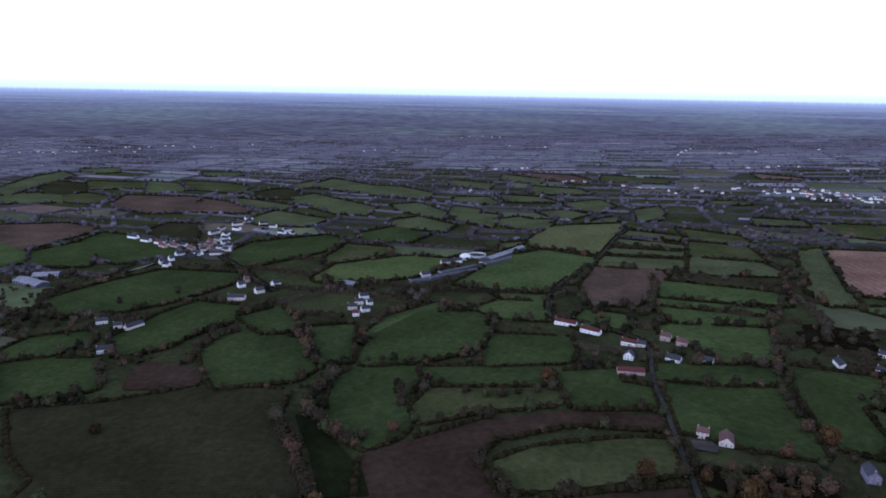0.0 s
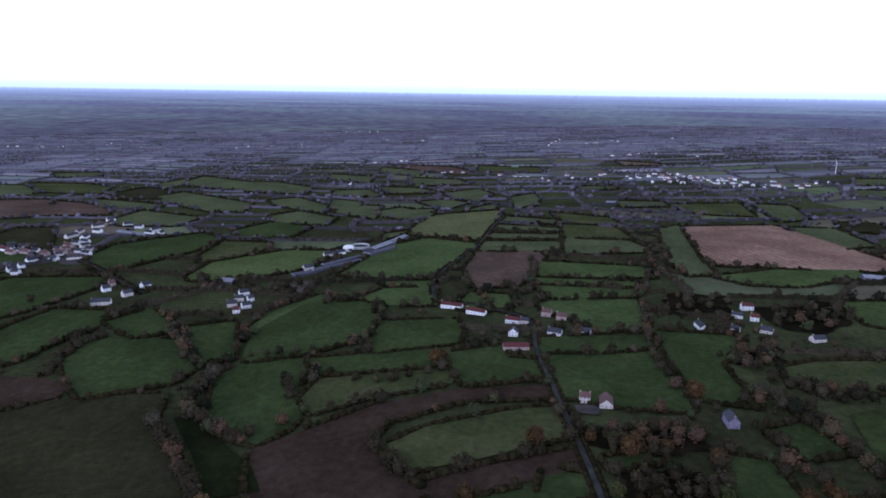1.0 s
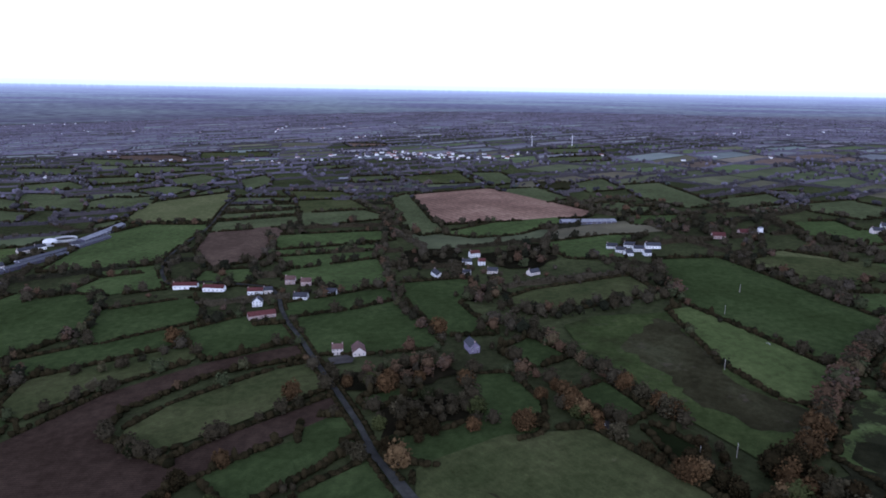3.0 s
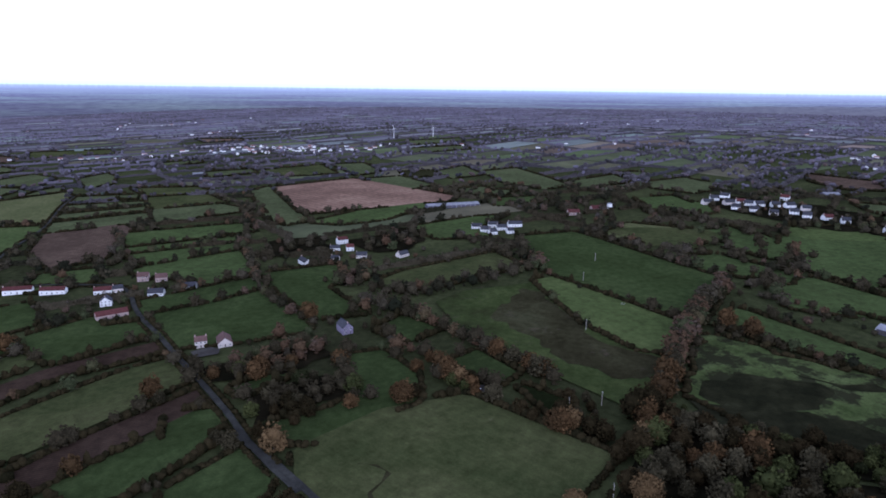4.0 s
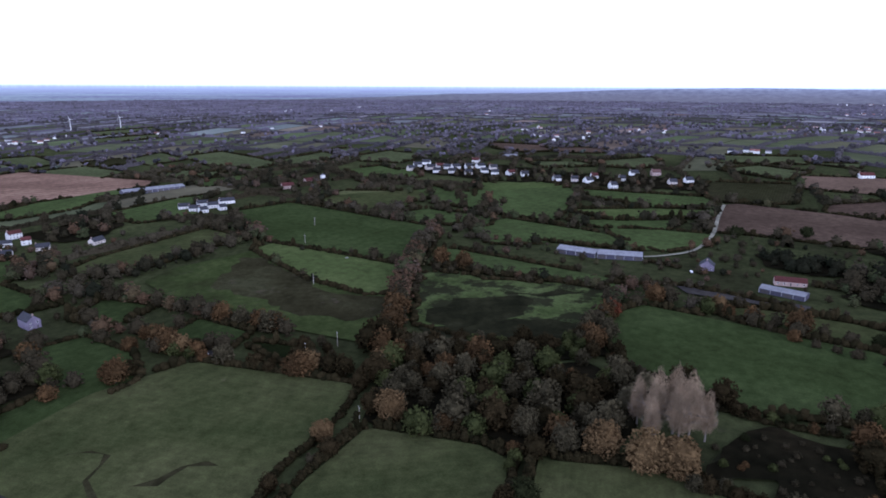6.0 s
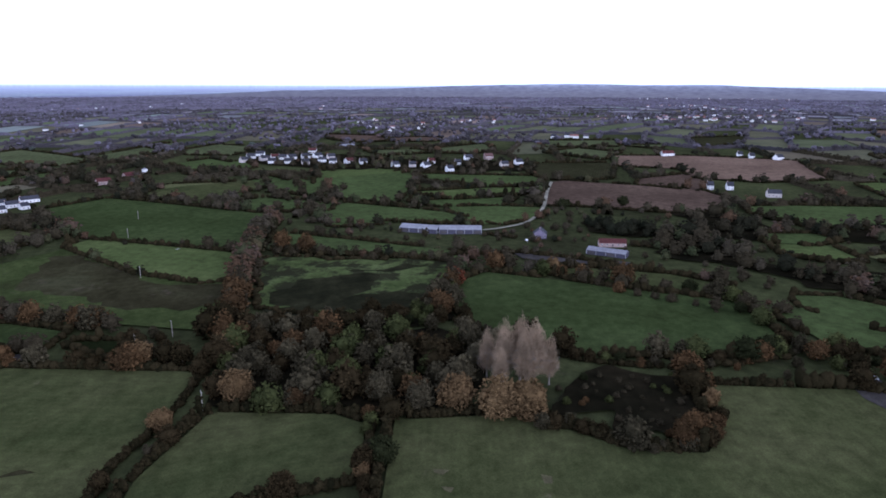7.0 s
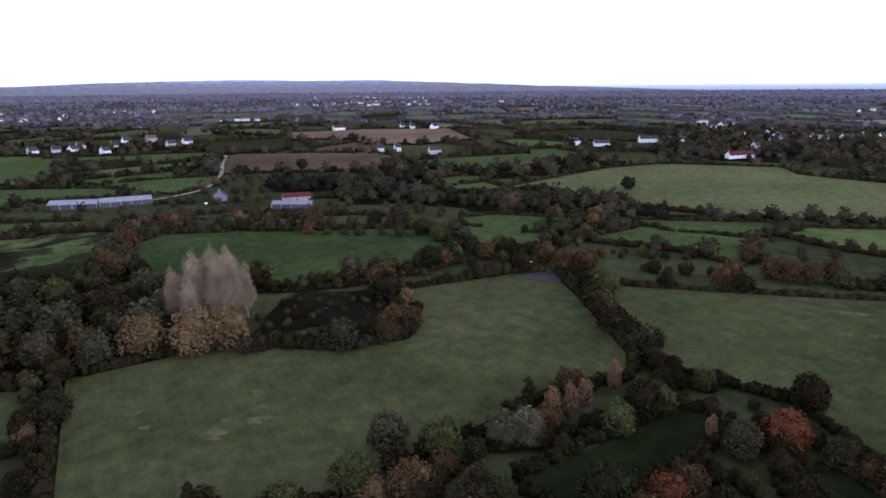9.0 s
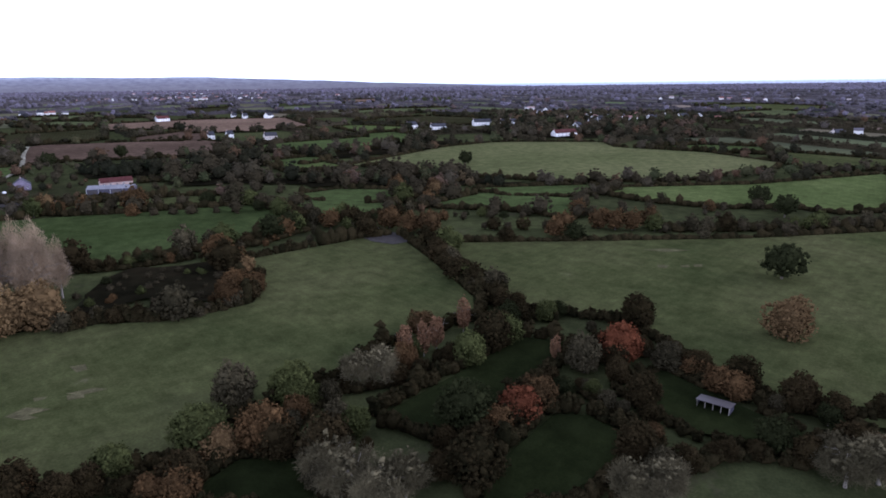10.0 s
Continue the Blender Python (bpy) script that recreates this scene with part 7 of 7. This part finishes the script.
# large farm and sheds
long_shed(674.2, 659.2, -25, 81.1, 14, 4, "along")
dark_shed(-5.1, 923.7, 38, 87.1, 9, 3.6, "along")
dark_shed(9.3, 953.8, 41, 90.1, 9, 3.6, "along")
dark_shed(-50.7, 891.5, 28, 34.2, 9, 3.4, "along")
long_shed(67.8, 1028.2, 54, 59.5, 13, 5, "along")
dark_shed(64.5, 996.7, 45, 60.7, 9, 4, "along")
long_shed(100.0, 1072.4, 58, 50.1, 11, 5, "along")
white_house(42.5, 991.0, -1, 14.0, 9, 4, "along")
white_house(2.0, 1003.4, 19, 13.1, 8, 4, "along")
slurry_tank(34.2, 1043.4, 15.0, 4.0)
domed_tank(14.5, 1024.2, 9.0, 5.0)
slate_house(-13.5, 996.1, 23, 23.5, 8, 4, "along")
slate_house(-45.7, 920.1, 26, 14.0, 10, 4, "along")
long_shed(-153.2, 878.3, -21, 24.9, 16, 4, "along")
# hamlet by the stream
slate_house(-124.3, 789.4, 9, 11.3, 8, 4.5, "along")
white_house(-112.1, 757.9, 24, 10.1, 8, 4.5, "along")
slate_house(-129.5, 768.2, 8, 11.6, 8, 4.5, "along")
white_house(-121.5, 813.2, 22, 12.0, 8, 4.5, "along")
red_cottage(-120.9, 741.9, 1, 7.5, 8, 4.5, "along")
white_house(-110.5, 785.3, 25, 7.0, 8, 4.5, "along")
# village at the crossroads
white_house(-305.0, 876.2, 37, 9.8, 9, 4.8, "along")
slate_house(-270.2, 845.9, 42, 11.6, 9, 4.8, "along")
white_house(-257.1, 880.5, 53, 11.4, 9, 4.8, "along")
slate_house(-290.8, 813.9, 4, 22.1, 9, 4.8, "along")
white_house(-476.8, 1074.5, 52, 15.6, 9, 4.8, "along")
white_house(-554.7, 1176.8, 18, 16.2, 9, 4.8, "along")
white_house(-520.8, 1150.5, -38, 28.1, 9, 4.8, "along")
slate_house(-413.1, 1078.0, 12, 25.3, 9, 4.8, "along")
brick_house(-452.8, 1124.4, -33, 23.2, 9, 4.8, "along")
brick_house(-453.4, 1147.9, 34, 11.1, 9, 4.8, "along")
slate_house(-431.7, 1169.5, 47, 14.6, 9, 4.8, "along")
white_house(-481.9, 1019.6, 44, 11.3, 9, 4.8, "along")
white_house(-477.1, 1040.0, 45, 7.8, 9, 4.8, "along")
slate_house(-487.8, 1266.6, 63, 25.2, 9, 4.8, "along")
slate_house(-488.1, 1306.4, 88, 26.7, 9, 4.8, "along")
white_house(-468.8, 1426.1, 35, 16.6, 9, 4.8, "along")
slate_house(-471.3, 1356.3, 39, 21.3, 9, 4.8, "along")
white_house(-415.7, 1357.4, 32, 15.9, 9, 4.8, "along")
white_house(-345.3, 1284.2, 48, 17.9, 9, 4.8, "along")
slate_house(-326.5, 1248.9, 62, 10.3, 9, 4.8, "along")
brick_house(-305.7, 901.8, 34, 7.2, 9, 4.8, "along")
white_house(-458.1, 1247.5, 87, 24.5, 9, 4.8, "along")
long_shed(-380.7, 1266.1, -34, 74.2, 14, 3, "along")
white_house(-445.9, 1078.5, -27, 15.0, 8.5, 4.8, "along")
slate_house(-449.1, 1109.5, 7, 10.6, 8.5, 4.6, "along")
brick_house(-422.3, 1097.1, -37, 18.9, 8.5, 3.4, "along")
white_house(-425.2, 1125.8, -14, 12.7, 8.5, 4.8, "along")
white_house(-407.6, 1107.4, -28, 15.5, 8.5, 4.6, "along")
slate_house(-472.5, 1159.7, 8, 11.0, 8.5, 3.4, "along")
brick_house(-459.6, 1175.8, -38, 20.7, 8.5, 4.8, "along")
white_house(-456.0, 1197.6, -14, 13.5, 8.5, 4.6, "along")
white_house(-445.0, 1210.8, -29, 17.2, 8.5, 3.4, "along")
slate_house(-413.1, 1136.9, 8, 11.1, 8.5, 4.8, "along")
brick_house(-476.7, 1121.9, -37, 19.5, 8.5, 4.6, "along")
white_house(-503.3, 1152.7, -13, 12.9, 8.5, 3.4, "along")
white_house(-454.7, 1303.2, -30, 18.7, 8.5, 4.8, "along")
slate_house(-451.3, 1382.0, 12, 13.4, 8.5, 4.6, "along")
brick_house(-472.2, 1384.2, -41, 25.6, 8.5, 3.4, "along")
white_house(-386.0, 1327.7, -14, 15.1, 8.5, 4.8, "along")
white_house(-349.9, 1260.7, -31, 17.9, 8.5, 4.6, "along")
slate_house(-539.2, 1192.6, 10, 11.0, 8.5, 3.4, "along")
brick_house(-537.3, 1144.1, -36, 20.1, 8.5, 4.8, "along")
white_house(-467.6, 1000.6, -13, 11.2, 8.5, 4.6, "along")
white_house(-632.5, 1225.0, -26, 24.8, 9, 4.8, "along")
white_house(-592.1, 1193.1, -27, 22.8, 9, 4.8, "along")
red_cottage(-555.4, 1169.6, -36, 25.7, 9, 4.8, "along")
brick_house(-514.6, 1142.5, -30, 19.4, 9, 4.8, "along")
long_shed(-621.4, 896.7, -28, 58.1, 22, 5, "along")
long_shed(-623.6, 937.2, 14, 36.1, 22, 5, "along")
white_house(-369.7, 631.2, 28, 15.9, 8, 4, "along")
white_house(-423.2, 723.3, 26, 13.2, 8, 4, "along")
slate_house(-395.7, 707.8, 24, 8.9, 8, 4, "along")
slate_house(-375.5, 705.7, 61, 21.8, 8, 4, "along")
# red-roofed farm and village beyond
red_barn(739.2, 491.5, -43, 16.0, 10, 4, "along")
red_barn(783.8, 481.1, -23, 22.6, 10, 4, "along")
silo(794.4, 468.7, 3.5, 10.0)
white_house(957.1, 389.6, -57, 12.8, 9, 4.8, "along")
white_house(987.0, 386.2, -80, 13.1, 9, 4.8, "along")
slate_house(937.4, 361.0, -37, 14.2, 9, 4.8, "along")
white_house(909.4, 339.2, -67, 11.6, 9, 4.8, "along")
red_cottage(953.5, 350.2, -56, 12.4, 9, 4.8, "along")
white_house(948.2, 336.1, -79, 12.1, 9, 4.8, "along")
white_house(950.9, 323.7, -37, 14.1, 9, 4.8, "along")
slate_house(903.0, 287.4, -67, 11.0, 9, 4.8, "along")
white_house(960.9, 305.0, -56, 12.1, 9, 4.8, "along")
red_cottage(1028.8, 314.1, -81, 12.4, 9, 4.8, "along")
white_house(968.8, 288.7, -37, 14.2, 9, 4.8, "along")
white_house(925.3, 269.2, -67, 11.0, 9, 4.8, "along")
slate_house(960.5, 265.1, -56, 11.7, 9, 4.8, "along")
white_house(912.4, 249.5, -78, 10.6, 9, 4.8, "along")
red_cottage(914.2, 226.1, -38, 12.9, 9, 4.8, "along")
white_house(907.4, 204.2, -66, 10.2, 9, 4.8, "along")
white_house(880.1, 153.1, -56, 10.0, 9, 4.8, "along")
slate_house(882.4, 129.2, -76, 9.0, 9, 4.8, "along")
white_house(876.8, 110.1, -40, 11.6, 9, 4.8, "along")
red_cottage(915.0, 106.7, -65, 9.3, 9, 4.8, "along")
white_house(847.1, 74.6, -55, 9.1, 9, 4.8, "along")
white_house(902.2, 67.8, -76, 8.4, 9, 4.8, "along")
slate_house(921.4, 385.1, -37, 14.1, 9, 4.8, "along")
white_house(909.8, 314.9, -67, 11.4, 9, 4.8, "along")
long_shed(1105.2, 274.6, -42, 24.6, 14, 4, "along")
white_house(956.7, 56.0, -64, 11.7, 9, 4.5, "along")
brick_house(966.3, 26.6, -66, 12.7, 9, 5, "along")
white_house(912.4, -17.2, -64, 10.8, 9, 4.5, "along")
slate_house(892.0, 2.8, -64, 10.4, 9, 4.5, "along")
# long sheds, gabled house and red farm
long_shed(532.1, 72.9, -102, 33.4, 13, 3.6, "along")
long_shed(529.8, 38.7, -86, 35.6, 13, 3.6, "along")
grey_house(517.5, -27.9, -95, 10.7, 10, 3.4, "across")
red_barn(493.6, -82.6, -90, 20.8, 7, 3, "along")
long_shed(469.6, -75.6, -114, 29.1, 10, 3, "along")
slate_house(693.2, -279.1, -96, 13.5, 9, 4, "along")
white_house(694.2, -469.7, -82, 15.3, 10, 5, "along")
bungalow(671.5, -496.2, -117, 19.4, 10, 3.4, "along")
red_cottage(1013.5, -244.6, -73, 19.3, 9, 4.5, "along")
white_house(733.7, -247.4, -96, 7.0, 9, 4.5, "along")
white_house(1006.1, -348.8, -96, 7.0, 9, 4.5, "along")
white_house(989.8, -360.2, -96, 7.0, 9, 4.5, "along")
white_house(974.6, -392.4, -62, 12.7, 9, 4.5, "along")
white_house(1274.6, -91.3, -97, 9.9, 9, 4.5, "along")
white_house(1296.1, -118.7, -97, 10.1, 9, 4.5, "along")
white_house(735.9, -226.7, -96, 7.0, 9, 4.5, "along")
red_cottage(515.5, -562.8, -95, 32.2, 9, 4.5, "along")
white_house(567.2, -643.0, -85, 10.8, 9, 4.5, "along")
white_house(658.0, -595.7, -128, 7.0, 9, 4.5, "along")
white_house(655.9, -611.8, -128, 8.5, 9, 4.5, "along")
white_house(618.0, -746.8, -128, 7.0, 9, 4.5, "along")
white_house(626.3, -804.8, -80, 13.8, 9, 4.5, "along")
white_house(585.9, -825.8, -94, 17.4, 9, 4.5, "along")
white_house(570.3, -878.3, -96, 18.9, 9, 4.5, "along")
slate_house(326.3, -817.8, -106, 16.2, 9, 4.5, "along")
white_house(795.3, -820.5, -67, 15.8, 9, 4.5, "along")
white_house(868.0, -842.3, -130, 7.0, 9, 4.5, "along")
white_house(678.6, -575.3, -108, 24.8, 9, 4.5, "along")
# far outbuilding in a field
long_shed(586.5, 1312.9, -13, 20.4, 12, 4, "along")
# vehicles and a trough
land("yard", [(269, -152), (279, -167), (266, -170), (248, -173), (248, -158), (259, -152)], hedged=False)
land("yard", [(265, 248), (272, 251), (277, 245), (270, 239), (264, 240)], hedged=False)
land("yard", [(174, 437), (188, 434), (191, 425), (186, 418), (172, 424)], hedged=False)
land("yard", [(-420, 1041), (-466, 1107), (-455, 1158), (-424, 1159), (-374, 1037), (-394, 1035)], hedged=False)
parked_car(267.8, -160.2, 30)
parked_car(277.9, -165.0, 75)
parked_car(502.4, -16.5, 10)
parked_car(470.2, -16.1, 10)
parked_car(269.5, 244.8, 140)
water_trough(464.5, 257.3, 65)
field_shelter(71.5, -143.9, -166)
# poles and turbines
utility_pole(231.6, 127.9)
utility_pole(285.6, 188.7)
utility_pole(304.4, 178.8)
utility_pole(395.5, 248.5)
utility_pole(559.9, 344.1)
utility_pole(495.6, 316.4)
wind_turbine(1375.8, 1603.6)
wind_turbine(1481.9, 1531.6)

far_village([
    (895, 1686, 60, 30, -28, 14),
    (981, 1545, 90, 30, -32, 22),
    (1042, 1416, 70, 30, -36, 16),
    (686, 1787, 120, 40, -21, 12),
    (1171, 2299, 60, 30, -27, 8),
    (-1924, 3134, 220, 60, 32, 14),
    (-1530, 3583, 180, 60, 23, 18),
    (125, 4792, 200, 120, -1, 14),
    (-336, 3550, 400, 150, 5, 16),
    (914, 1695, 60, 35, -28, 16),
    (991, 1583, 50, 30, -32, 16),
    (1140, 3083, 250, 120, -20, 14),
    (19, 1849, 25, 15, -1, 3),
    (242, 2507, 60, 20, -6, 5),
    (359, 2045, 40, 15, -10, 4),
    (2424, 1408, 300, 200, -60, 10),
    (1693, 379, 60, 20, -77, 6),
    (1412, 1184, 200, 60, -50, 8),
    (1464, 222, 80, 40, -81, 8),
    (1860, -462, 110, 50, -104, 30),
    (1978, -631, 110, 50, -108, 26),
    (1684, 92, 90, 40, -87, 7),
    (1292, -118, 30, 15, -95, 3),
    (4660, -1113, 250, 100, -103, 26),
    (4351, -1535, 200, 100, -109, 16),
    (2917, -638, 120, 60, -102, 20),
    (2513, -807, 90, 60, -108, 24),
    (641, -772, 45, 25, -140, 8),
    (594, -901, 45, 25, -147, 7),
    (814, -828, 50, 30, -135, 5),
    (703, -1485, 150, 60, -155, 8),
    (845, -1406, 60, 40, -149, 6),
    (338, -871, 50, 20, -159, 3),
])
build_hedges()
scrub()
far_country()
build_trees()
finish_woods()
